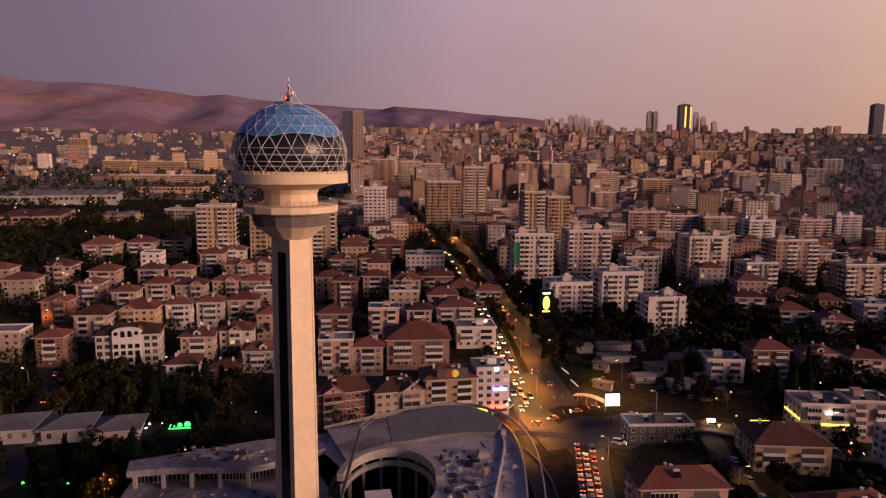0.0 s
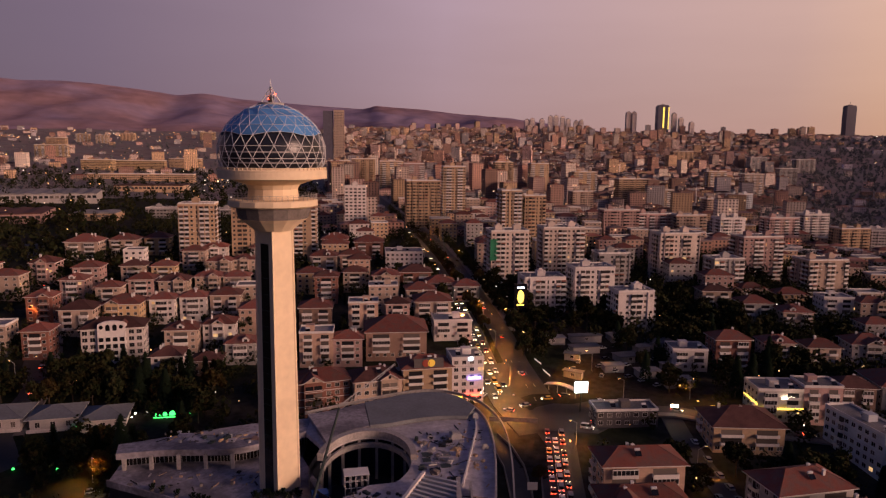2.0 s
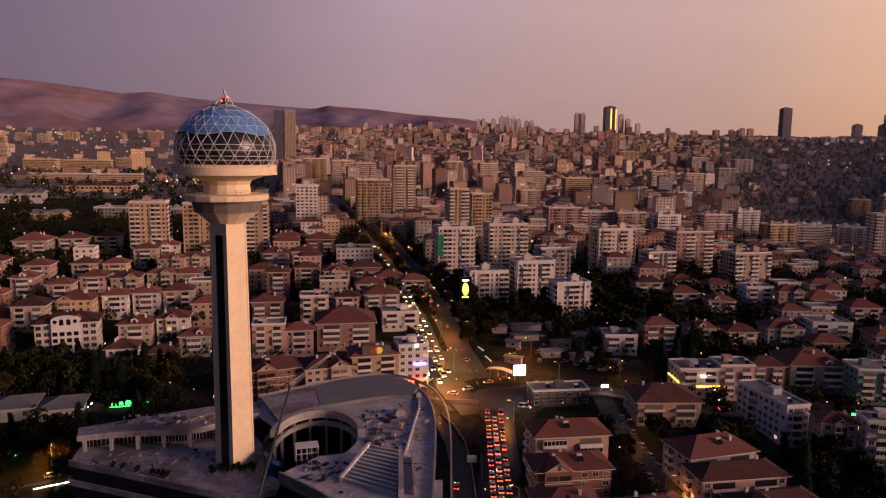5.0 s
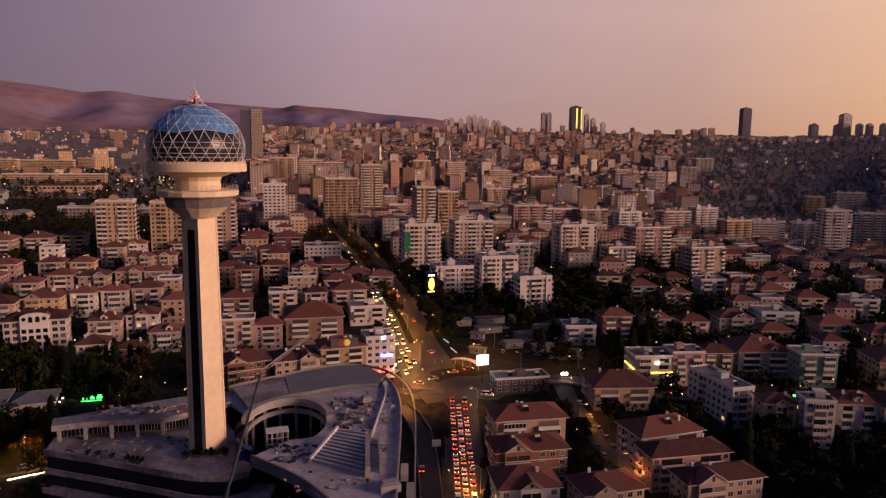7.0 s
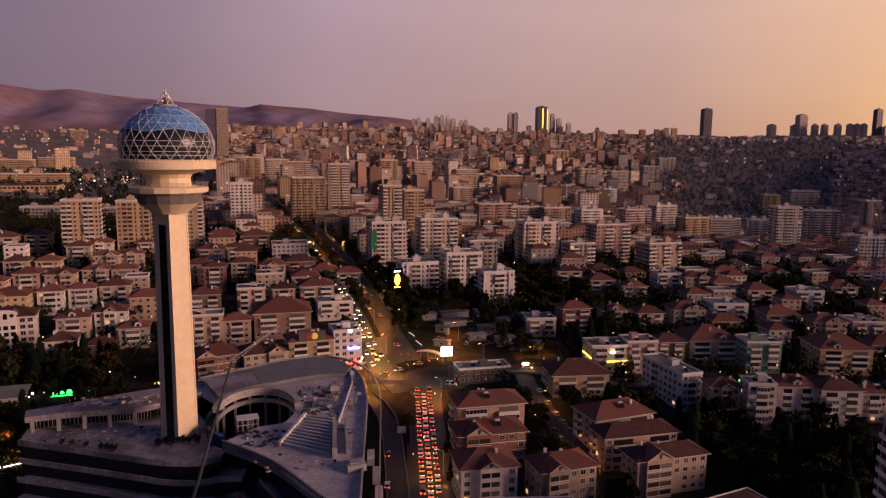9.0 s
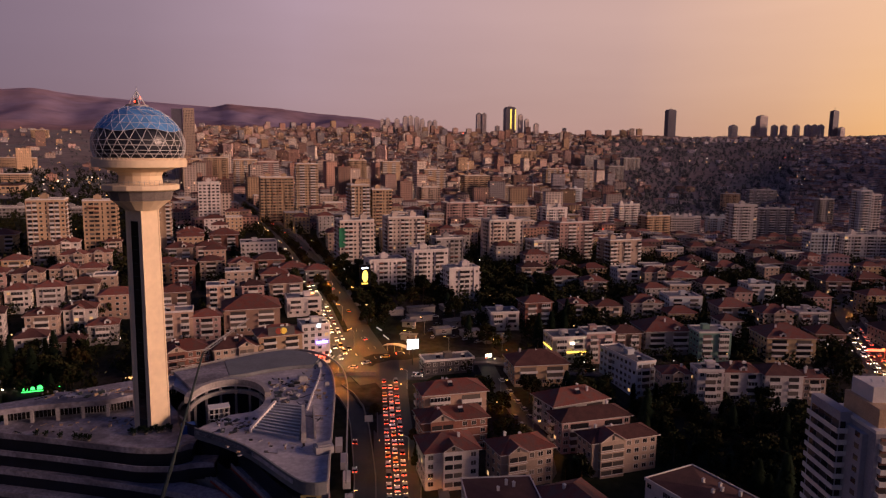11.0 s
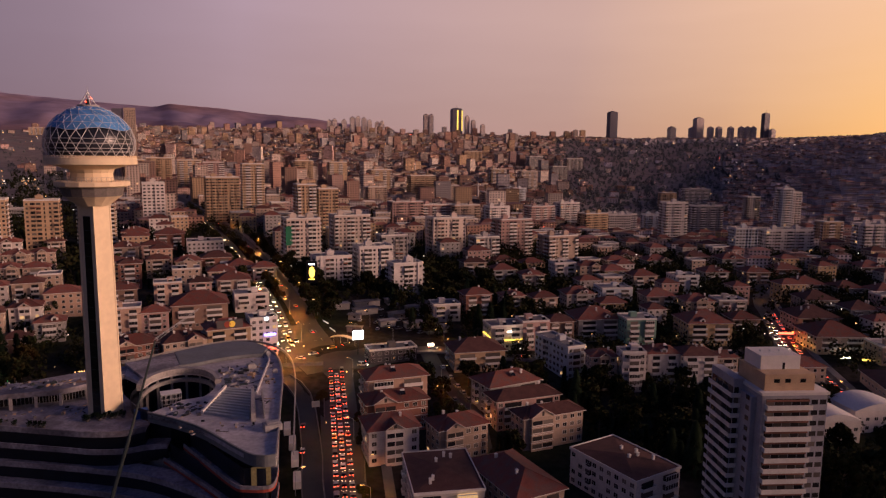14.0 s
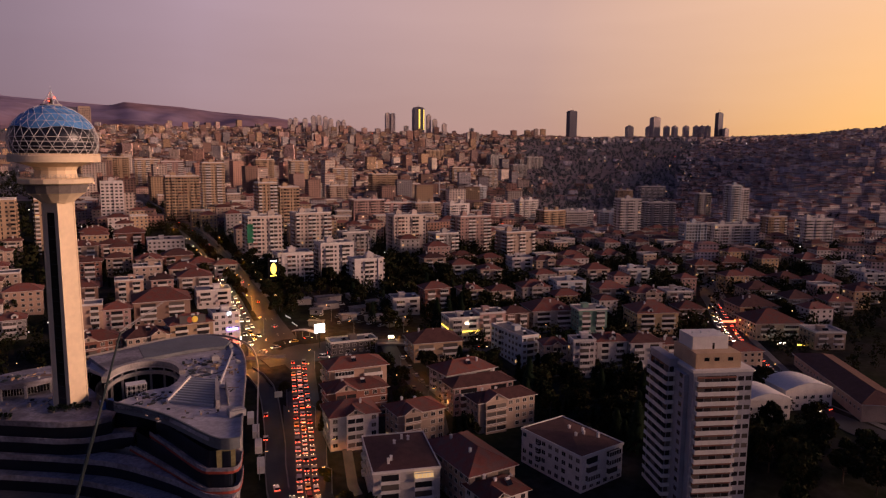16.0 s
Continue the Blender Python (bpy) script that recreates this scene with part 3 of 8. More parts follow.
def band(outer, inner, z0, z1, mat, name, parent, label=""):
    """A slab between two lines that run side by side."""
    b = Build()
    poly = list(outer) + list(inner)[::-1]
    area = sum(p[0] * q[1] - q[0] * p[1] for p, q in zip(poly, poly[1:] + poly[:1]))
    b.prism(poly if area > 0 else poly[::-1], z0, z1)
    return part(name, b.mesh(name, mat), parent, label)


def smooth_line(pts, n=6):
    """A Catmull-Rom curve through the points."""
    out = []
    p = [pts[0]] + list(pts) + [pts[-1]]
    for i in range(1, len(p) - 2):
        for k in range(n):
            u = k / n
            out.append(tuple(0.5 * (2 * p[i][a] + (p[i + 1][a] - p[i - 1][a]) * u + (2 * p[i - 1][a] - 5 * p[i][a] + 4 * p[i + 1][a] - p[i + 2][a]) * u * u
                                    + (3 * p[i][a] - p[i - 1][a] - 3 * p[i + 1][a] + p[i + 2][a]) * u ** 3) for a in (0, 1)))
    return out + [tuple(pts[-1])]


def offset_line(pts, d):
    out = []
    for i, p in enumerate(pts):
        q, o = pts[min(i + 1, len(pts) - 1)], pts[max(i - 1, 0)]
        dx, dy = q[0] - o[0], q[1] - o[1]
        s = math.hypot(dx, dy) or 1
        out.append((p[0] + dy / s * d, p[1] - dx / s * d))
    return out


def mall():
    t = thing("shopping_mall", pose(0, 0, 0), "unfinished curved concrete mall with stepped terraces", "building")
    back = smooth_line(EDGE, 5)
    front = smooth_line([(49.9, -61.2), (46.2, -61.0), (41.8, -57), (31.3, -38), (24, -28.5), (14.5, -19)], 5)
    # east wing: roof between the back edge and the front lip, round the court
    east_back = smooth_line([(3, 34.5), (18, 44), (30, 51), (41, 54.5), (50, 50), (55.5, 40), (58, 26), (57.4, 5), (53.5, -30), (49.9, -61.2)], 6)
    court = [(22.5 + 12.2 * math.cos(a), 5 + 17.0 * math.sin(a)) for a in [radians(165 - 8.5 * i) for i in range(26)]]
    inner = [(3, 24), (8, 16)] + [(x, y) for x, y in court] + [(24, -9), (14.5, -19)]
    poly = east_back + front[1:] + inner[::-1]
    area = sum(p[0] * q[1] - q[0] * p[1] for p, q in zip(poly, poly[1:] + poly[:1]))
    b = Build()
    b.prism(poly if area > 0 else poly[::-1], ROOF - 1.2, ROOF)
    part("roof_slab", b.mesh("roof_slab", pale_screed), t, "dusty pale grey roof slab")
    # raised outer rim and the grey back canopy
    rim = offset_line(east_back, -4.5)
    band(east_back, offset_line(east_back, -0.5), ROOF, ROOF + 1.1, concrete_grey, "roof_rim", t)
    band(rim, offset_line(rim, -0.4), ROOF, ROOF + 0.9, concrete_grey, "inner_rim", t)
    # canopy behind the court, lead-grey
    can_out = smooth_line([(19, 45.2), (30, 51.5), (41, 55), (50, 50.5), (55, 41)], 6)
    brown_out = smooth_line([(2, 34.8), (10, 39), (18.8, 45)], 6)
    brown_in = smooth_line([(10.5, 14), (14.5, 21), (21.8, 25.8)], 6)
    band(brown_out, brown_in, ROOF + 0.25, ROOF + 1.45, mall_roof, "canopy", t, "stained grey-brown canopy behind the court")
    can_in = smooth_line([(22, 26), (28, 27.5), (36, 31), (44, 33), (52, 33)], 6)
    band(can_out, can_in, ROOF + 0.3, ROOF + 1.5, lead, "canopy", t, "smooth lead-grey canopy roof")
    # ring canopy over the court: two hoops on slanting posts
    for r0, r1, z0, z1, name in ((0.98, 1.12, ROOF - 0.6, ROOF + 1.5, "court_hoop"), (0.96, 1.02, ROOF - 3.6, ROOF - 2.2, "court_beam")):
        arc = [radians(176 - 7 * i) for i in range(26)]
        o = [(22.5 + 12.2 * r1 * math.cos(a), 5 + 17.0 * r1 * math.sin(a)) for a in arc]
        n_ = [(22.5 + 12.2 * r0 * math.cos(a), 5 + 17.0 * r0 * math.sin(a)) for a in arc]
        band(o, n_, z0, z1, concrete_grey, name, t)
    for i in range(0, 20, 3):
        a = radians(178 - 8 * i)
        pb = Build()
        pb.box(-0.4, 0.4, -0.4, 0.4, 0, 12.5)
        part("column", shared("mall_column", lambda: pb.mesh("column", concrete_grey)), t, "", pose(22.5 + 12.3 * math.cos(a), 5 + 17.2 * math.sin(a), ROOF - 13.6))
    # court floor and wall take a near-black colour for the void's shade
    fl = Build()
    fl.prism([(22.5 + 14 * math.cos(radians(i * 12)), 5 + 19 * math.sin(radians(i * 12))) for i in range(30)], 12.0, 13.0)
    part("court_floor", fl.mesh("court_floor", mall_glass), t, "unfinished court floor, darkened for shade")
    wallb = Build()
    ring_o = [(22.5 + 15.5 * math.cos(radians(i * 12)), 5 + 20.5 * math.sin(radians(i * 12))) for i in range(30)]
    for i in range(30):
        p, q = ring_o[i], ring_o[(i + 1) % 30]
        wallb.face([(p[0], p[1], 12), (q[0], q[1], 12), (q[0], q[1], ROOF - 1.3), (p[0], p[1], ROOF - 1.3)])
    part("court_wall", wallb.mesh("court_wall", mall_glass), t, "court wall, darkened for the shaded void")
    # solid body under the roofs, set back behind the slab edges
    body = smooth_line([(-47, 14), (-31, 21.5), (-15, 28.5), (3, 33), (18, 42.5), (30, 49.5), (41, 53), (49, 48.5), (54, 39), (56.5, 26), (56, 5), (52, -30), (48.6, -59)], 5)
    body += [(42, -54), (32, -37), (22, -24), (12, -15.5), (7.5, -18.2), (-1, -16.5), (-8, -13.5), (-25, -4.5), (-43.5, 3.2)]
    bb = Build()
    bb.prism(body[::-1], -8, 12.0)
    part("lower_body", bb.mesh("lower_body", concrete_grey), t)
    ww = Build()
    outer_wall = smooth_line([(3, 33), (18, 42.5), (30, 49.5), (41, 53), (49, 48.5), (54, 39), (56.5, 26), (56, 5), (52, -30), (48.6, -59)], 5)
    for p, q in zip(outer_wall, outer_wall[1:]):
        ww.face([(q[0], q[1], 12), (p[0], p[1], 12), (p[0], p[1], ROOF - 1.2), (q[0], q[1], ROOF - 1.2)])
    part("outer_wall", ww.mesh("outer_wall", mall_glass), t, "dark glazed outer wall")
    # podium at the tower's foot and the west hall
    pod = smooth_line([(-46, 3.5), (-25, -6.5), (-8, -15.2), (0, -18.6), (8, -20), (13.5, -18)], 5)
    pb = Build()
    pb.prism(pod + [(14.5, -8), (8, 6), (3, 18), (3, 33), (-15, 28), (-31, 21.5), (-47.5, 14)], 12.0, 21.6)
    part("podium", pb.mesh("podium", mall_glass, ), t, "dark glazed podium storeys")
    pb = Build()
    pb.prism(offset_line(pod, 0.9) + [(15, -8), (8, 6), (3, 18), (-3, 24), (-47.5, 14)], 20.9, 21.62)
    part("podium_slab", pb.mesh("podium_slab", mall_roof), t, "pale podium slab")
    band(offset_line(pod, 0.9), offset_line(pod, 0.5), 21.62, 22.7, mall_roof, "parapet", t)
    west_back = smooth_line([(-48.5, 16), (-31, 23.5), (-15, 30.5), (3, 35)], 5)
    west_front = smooth_line([(-46.5, 9.5), (-36, 11.5), (-24, 12), (-15, 12.5), (-6, 17.5), (3, 24)], 5)
    band(west_back, west_front, ROOF - 0.9, ROOF + 0.2, mall_roof, "west_roof", t, "stained pale roof of the west hall")
    band(offset_line(west_front, 0.3), west_front, ROOF - 1.3, ROOF + 0.5, mall_roof, "fascia", t)
    for i in range(0, 12, 2):
        x = -45 + i * 3.7
        cb = Build()
        cb.box(-0.45, 0.45, -0.45, 0.45, 0, ROOF - 22.4)
        part("column", shared("west_column", lambda: cb.mesh("column", concrete_grey)), t, "", pose(x, 10.8 + 0.1 * i if i < 9 else 14 + 1.6 * (i - 9), 21.6))
    gb = Build()
    for p, q in zip(west_front, west_front[1:]):
        gb.face([(p[0] + 0.3, p[1] + 4, 21.6), (q[0] + 0.3, q[1] + 4, 21.6), (q[0] + 0.3, q[1] + 4, ROOF - 0.9), (p[0] + 0.3, p[1] + 4, ROOF - 0.9)])
    part("hall_glazing", gb.mesh("hall_glazing", black_glass), t, "dark hall glazing")
    mu_ = Build()
    for p, q in zip(west_front, west_front[1:]):
        for u in (0.0, 0.5):
            x, y = p[0] + (q[0] - p[0]) * u + 0.3, p[1] + (q[1] - p[1]) * u + 3.9
            mu_.box(x - 0.06, x + 0.06, y - 0.1, y, 21.6, ROOF - 0.9)
        mu_.prism([(p[0] + 0.3, p[1] + 3.8), (q[0] + 0.3, q[1] + 3.8), (q[0] + 0.3, q[1] + 3.9), (p[0] + 0.3, p[1] + 3.9)], 24.0, 24.12)
    part("mullion", mu_.mesh("mullion", trim_grey), t, "thin grey mullions", kind="stuff")
    # lower terraces sweeping round the front
    for k, (line, z, mat) in enumerate((
            ([(-46, 1.5), (-25, -8.5), (-8, -17), (-1, -20.5), (8, -22.5), (14, -21.5), (20, -22)], 16.6, terrace_dark),
            ([(-46, -0.5), (-25, -10.5), (-8, -19), (-1, -22.6), (14.6, -32.1), (30.7, -49), (40, -62), (47, -66)], 11.6, terrace_dark),
            ([(-47, -4), (-25, -14.5), (-6, -24), (10, -34), (26, -50), (36, -66), (46, -70)], 6.6, terrace_dark),
            ([(-48, -9), (-25, -19.5), (-6, -29), (8, -39), (22, -54), (33, -70), (45, -75)], 1.6, concrete_dark))):
        ln = smooth_line(line, 5)
        band(ln, offset_line(ln, -7.5), z - 0.7, z, mat, "terrace", t, "curved concrete terrace")
        band(ln, offset_line(ln, -0.35), z, z + 1.0, mat, "parapet", t)
        gl = Build()
        under = offset_line(ln, -1.8)
        for p, q in zip(under, under[1:]):
            gl.face([(p[0], p[1], z - 5), (q[0], q[1], z - 5), (q[0], q[1], z - 0.7), (p[0], p[1], z - 0.7)])
        part("terrace_glazing", gl.mesh("terrace_glazing", mall_glass), t)
    # prow of the east wing: fascia, glass and two orange-edged decks
    lip = smooth_line([(14.5, -19), (24, -28.5), (31.3, -38), (41.8, -57), (46.2, -61.2), (49.9, -61.4)], 5)
    band(lip, offset_line(lip, -0.5), ROOF - 2.6, ROOF + 0.7, lead, "prow_fascia", t, "dark grey curved fascia")
    for z, line in ((18.0, [(25, -27.5), (30.9, -40.7), (38.5, -57.5), (42, -61), (49, -61.8), (51.5, -50)]), (12.6, [(18.9, -23.4), (30.7, -44.6), (38.2, -58.6), (42, -62.2), (49, -62.6), (51.5, -50)])):
        ln = smooth_line(line, 5)
        b = Build()
        b.prism(ln + [(44, -40), (36, -28)], z - 0.6, z)
        part("deck", b.mesh("deck", mall_roof), t)
        band(ln, offset_line(ln, -0.25), z + 0.15, z + 1.2, mall_roof, "deck_parapet", t)
        band(offset_line(ln, 0.06), offset_line(ln, -0.25), z - 0.6, z + 0.15, orange_edge, "deck_edge", t, "orange-red deck edge")
        gl = Build()
        un = offset_line(ln, -2.2)
        for p, q in zip(un, un[1:]):
            gl.face([(p[0], p[1], z), (q[0], q[1], z), (q[0], q[1], z + 5.2), (p[0], p[1], z + 5.2)])
        part("shop_glazing", gl.mesh("shop_glazing", mall_glass), t)
    # sloping ribbed skylight with its white end wall, and two walls beside it
    for i in range(11):
        u = i / 10
        ax, ay, bx, by = 31 + 7 * u, -23.5 + 13.5 * u, 44.5 + 1.5 * u, -33 + 19 * u
        l = math.hypot(bx - ax, by - ay)
        sb = Build()
        sb.box(0, l, -0.42, 0.42, -0.6, 0.35)
        part("skylight_rib", sb.mesh("skylight_rib", sky_rib), t, "pale ribs of a stepped skylight" if i == 0 else "", pose(ax, ay, ROOF + 0.5 + 2.4 * u, 0, 0, math.degrees(math.atan2(by - ay, bx - ax))))
    eb = Build()
    eb.prism([(30.2, -23.9), (30.9, -24.3), (38.2, -9.7), (37.5, -9.3)], ROOF, [ROOF + 1.2, ROOF + 1.2, ROOF + 3.9, ROOF + 3.9])
    part("skylight_end", eb.mesh("skylight_end", white_paint), t, "white end wall")
    for poly, h in (([(45.9, -11), (44.8, -35), (46.2, -35), (47.0, -11)], 3.0), ([(49.2, -12), (48.6, -33), (49.0, -33), (49.7, -12)], 2.4)):
        wb_ = Build()
        wb_.prism(poly, ROOF, ROOF + h)
        part("roof_wall", wb_.mesh("roof_wall", concrete_grey), t)
    kerb = smooth_line([(53.6, 41), (54.2, 28), (51.5, 12), (47.4, -10)], 5)
    band(kerb, offset_line(kerb, -0.5), ROOF, ROOF + 0.8, white_paint, "roof_kerb", t)
    r = random.Random(5)
    for i in range(34):
        x, y = (r.uniform(36, 48), r.uniform(-7, 22)) if i < 22 else ((r.uniform(22, 32), r.uniform(-24, -12)) if i < 28 else (r.uniform(-36, -8), r.uniform(16, 24)))
        cb = Build()
        w, d, h = r.uniform(0.6, 3.2), r.uniform(0.6, 2.2), r.uniform(0.15, 0.9)
        cb.turned(0, 0, w, d, 0, h, r.uniform(0, 90))
        cb.turned(r.uniform(-0.3, 0.3), 0, w * 0.6, d * 0.5, h, h + 0.25, r.uniform(0, 90))
        part("building_material", cb.mesh("building_material", r.choice((concrete_dark, black_glass, trim_grey, wall_mat["tan"], steel_dark))), t, "", pose(x, y, ROOF + (0.2 if i >= 28 else 0.0)))
    # loose rubble, boards and sheets left by the builders
    zones = ((36, 49, -8, 24, ROOF, 70), (24, 46, -40, -24, ROOF, 30), (20, 33, -26, -13, ROOF, 45), (-38, -6, 17, 25, ROOF + 0.2, 60), (-40, 5, -1, 9, 21.62, 45), (48, 55, -20, 36, ROOF, 40))
    for x0, x1, y0, y1, zz, count in zones:
        rb = Build()
        for _k in range(count):
            px, py = r.uniform(x0, x1), r.uniform(y0, y1)
            if zz < 22 and py < -3 - 0.45 * px - 14:
                continue
            long_ = r.random() < 0.3
            ww, dd, hh = (r.uniform(1.5, 4.0), r.uniform(0.15, 0.4), 0.15) if long_ else (r.uniform(0.2, 1.3), r.uniform(0.2, 1.0), r.uniform(0.1, 0.7))
            rb.turned(px, py, ww, dd, zz, zz + hh, r.uniform(0, 180), r.randrange(4))
        part("rubble", rb.mesh("rubble", concrete_dark, wall_mat["tan"], trim_grey, rubber), t, "loose boards and rubble", kind="stuff")
    for _k in range(13):
        sb = Build()
        sb.turned(0, 0, r.uniform(2, 5), r.uniform(1.5, 3.2), 0, 0.12, r.uniform(-15, 15))
        part("sheet", sb.mesh("sheet", r.choice((lead, terrace_dark, wall_mat["brown"], pale_screed))), t, "", pose(r.uniform(-34, -8), r.uniform(18, 25), ROOF + 0.21 + 0.02 * _k))
    for _k in range(9):
        sb = Build()
        sb.turned(0, 0, r.uniform(1.5, 3.0), r.uniform(1.5, 2.6), 0, 0.14, 8)
        part("sheet", sb.mesh("sheet", r.choice((lead, steel_dark, terrace_dark))), t, "", pose(39 + 2.6 * (_k % 3) + r.uniform(-0.4, 0.4), 1.5 + 3.4 * (_k // 3), ROOF + 0.02 + 0.01 * _k))
    tb = Build()
    tb.box(-2, 2, -1.5, 1.5, 0, 2.6)
    part("tarpaulin", tb.mesh("tarpaulin", shader("blue_tarpaulin", (0.03, 0.10, 0.35), 0.5, 0.5, 0.2)), t, "blue tarpaulin cover", pose(11.5, -7.5, 21.6, 0, 0, 15))
    for x, y, w, d, h in ((47.5, 20, 3, 3, 1.6), (50.5, -42, 5, 4, 2.0), (54.5, 34, 1.6, 1.6, 1.8), (55.5, 12, 1.6, 1.4, 1.2)):
        vb = Build()
        vb.turned(0, 0, w, d, 0, h, 10)
        vb.turned(0, 0, w * 0.7, d * 0.6, h, h + 0.3, 10)
        part("roof_plant", vb.mesh("roof_plant", trim_grey), t, "", pose(x, y, ROOF))
    lg = Build()
    lg.face([(43.5, -59.6, 18.2), (48.6, -60.4, 18.2), (48.6, -60.4, 23.6), (43.5, -59.6, 23.6)])
    part("lit_glazing", lg.mesh("lit_glazing", warm_glass), t, "dimly lit yellowish glazing at the prow")
    sh = Build()
    for i in range(5):
        for j in range(2):
            sh.rod((-3 + i * 1.5, -2 + 4 * j, 0), (-3 + i * 1.5, -2 + 4 * j, 5), 0.1, 5)
    for zz in (1.7, 3.4, 5.0):
        for j in range(2):
            sh.rod((-3, -2 + 4 * j, zz), (3, -2 + 4 * j, zz), 0.08, 5)
    sh.box(-3.2, 3.2, -2.2, 2.2, 5.0, 5.15)
    part("scaffold", sh.mesh("scaffold", steel_white), t, "scaffold tower in the open court", pose(20.5, -5.0, 23.2, 0, 0, 10), kind="stuff")
    return t


mall_roof = shader("dusty_concrete", (0.34, 0.32, 0.36), 0.85, 0.11, 0.45, 0.9, 0.3, tint=(0.13, 0.12, 0.14))
terrace_dark = shader("weathered_terrace", (0.36, 0.34, 0.39), 0.9, 0.11, 0.45, 0.9, 0.3, tint=(0.17, 0.16, 0.19))
lead = shader("lead_sheet", (0.17, 0.18, 0.19), 0.6, 0.15, 0.2, 1.0, 0.1)
sky_rib = shader("skylight_panel", (0.36, 0.38, 0.42), 0.5, 0.3, 0.15)
warm_glass = shader("lit_shop_glass", (0.2, 0.16, 0.08), 0.3, 0.6, 0.4, 2.0, glow=(1.0, 0.6, 0.2), power=0.04)
orange_edge = shader("orange_panel", (0.34, 0.07, 0.045), 0.6, 0.4, 0.25)
mall()
# ---- houses and apartment blocks ----
FLOOR = 3.0


def window_mesh(w, h):
    def make():
        b = Build()
        t = 0.09
        b.box(-w / 2 - t, w / 2 + t, -0.07, 0, -t, 0)
        b.box(-w / 2 - t, w / 2 + t, -0.07, 0, h, h + t)
        b.box(-w / 2 - t, -w / 2, -0.07, 0, 0, h)
        b.box(w / 2, w / 2 + t, -0.07, 0, 0, h)
        b.box(-0.03, 0.03, -0.06, 0, 0, h)
        b.face([(-w / 2, -0.02, 0), (w / 2, -0.02, 0), (w / 2, -0.02, h), (-w / 2, -0.02, h)], 1)
        return b.mesh("window", white_paint, pane)
    return shared(("window", w, h), make)


def balcony_mesh(w, closed=False):
    def make():
        b = Build()
        b.box(-w / 2, w / 2, -1.3, 0, -0.15, 0.05)
        b.box(-w / 2, w / 2, -1.3, -1.18, 0.05, 0.95)
        b.box(-w / 2, -w / 2 + 0.12, -1.18, 0, 0.05, 0.95)
        b.box(w / 2 - 0.12, w / 2, -1.18, 0, 0.05, 0.95)
        if closed:
            b.box(-w / 2, w / 2, -1.3, -1.16, 2.5, 2.8)
            n = max(2, int(w / 1.2))
            for i in range(n + 1):
                x = -w / 2 + 0.06 + (w - 0.12) * i / n
                b.box(x - 0.05, x + 0.05, -1.28, -1.18, 0.95, 2.5)
            b.box(-w / 2 + 0.08, w / 2 - 0.08, -1.2, -0.05, 0.95, 2.5, 1)
        else:
            b.box(-w / 2 + 0.3, w / 2 - 0.3, -0.03, 0.0, 0.1, 2.35, 1)
        return b.mesh("balcony", white_paint, pane_quiet)
    return shared(("balcony", round(w, 1), closed), make)


def hip_roof(w, d, over, rise, mat):
    def make():
        b = Build()
        x, y = w / 2 + over, d / 2 + over
        b.box(-x, x, -y, y, -0.22, 0.0, 1)
        r = max(0.0, x - y) if x > y else 0.0
        s = max(0.0, y - x) if y > x else 0.0
        p = [(-x, -y, 0.004), (x, -y, 0.004), (x, y, 0.004), (-x, y, 0.004)]
        a, c = (-r, -s, rise), (r, s, rise)
        if x > y:
            b.face([p[0], p[1], c, a])
            b.face([p[1], p[2], c])
            b.face([p[2], p[3], a, c])
            b.face([p[3], p[0], a])
        else:
            b.face([p[0], p[1], a])
            b.face([p[1], p[2], c, a])
            b.face([p[2], p[3], c])
            b.face([p[3], p[0], a, c])
        ridge = 0.13
        for q, e in ((p[0], a), (p[1], a if x <= y else c), (p[2], c), (p[3], c if x <= y else a), (a, c)):
            if (Vector(q) - Vector(e)).length > 0.1:
                b.rod(q, e, ridge, 5)
        return b.mesh("roof", mat, white_paint)
    return shared(("hip", w, d, over, mat.name), make)


def flat_roof(w, d, mat):
    def make():
        b = Build()
        b.box(-w / 2 + 0.02, w / 2 - 0.02, -d / 2 + 0.02, d / 2 - 0.02, -0.1, 0.12, 0)
        for x0, x1, y0, y1 in ((-w / 2 - 0.15, w / 2 + 0.15, -d / 2 - 0.15, -d / 2 + 0.12), (-w / 2 - 0.15, w / 2 + 0.15, d / 2 - 0.12, d / 2 + 0.15),
                               (-w / 2 - 0.15, -w / 2 + 0.12, -d / 2 + 0.12, d / 2 - 0.12), (w / 2 - 0.12, w / 2 + 0.15, -d / 2 + 0.12, d / 2 - 0.12)):
            b.box(x0, x1, y0, y1, -0.2, 0.8, 1)
        return b.mesh("roof", mat, white_paint)
    return shared(("flat", w, d, mat.name), make)


def low_tile_roof(w, d):
    def make():
        b = Build()
        for x0, x1, y0, y1 in ((-w / 2 - 0.3, w / 2 + 0.3, -d / 2 - 0.3, -d / 2), (-w / 2 - 0.3, w / 2 + 0.3, d / 2, d / 2 + 0.3),
                               (-w / 2 - 0.3, -w / 2, -d / 2, d / 2), (w / 2, w / 2 + 0.3, -d / 2, d / 2)):
            b.box(x0, x1, y0, y1, -0.3, 0.55, 1)
        c = (0, 0, 1.5)
        p = [(-w / 2, -d / 2, 0.2), (w / 2, -d / 2, 0.2), (w / 2, d / 2, 0.2), (-w / 2, d / 2, 0.2)]
        for i in range(4):
            b.face([p[i], p[(i + 1) % 4], c])
        return b.mesh("roof", tile_dark, white_paint)
    return shared(("low", w, d), make)


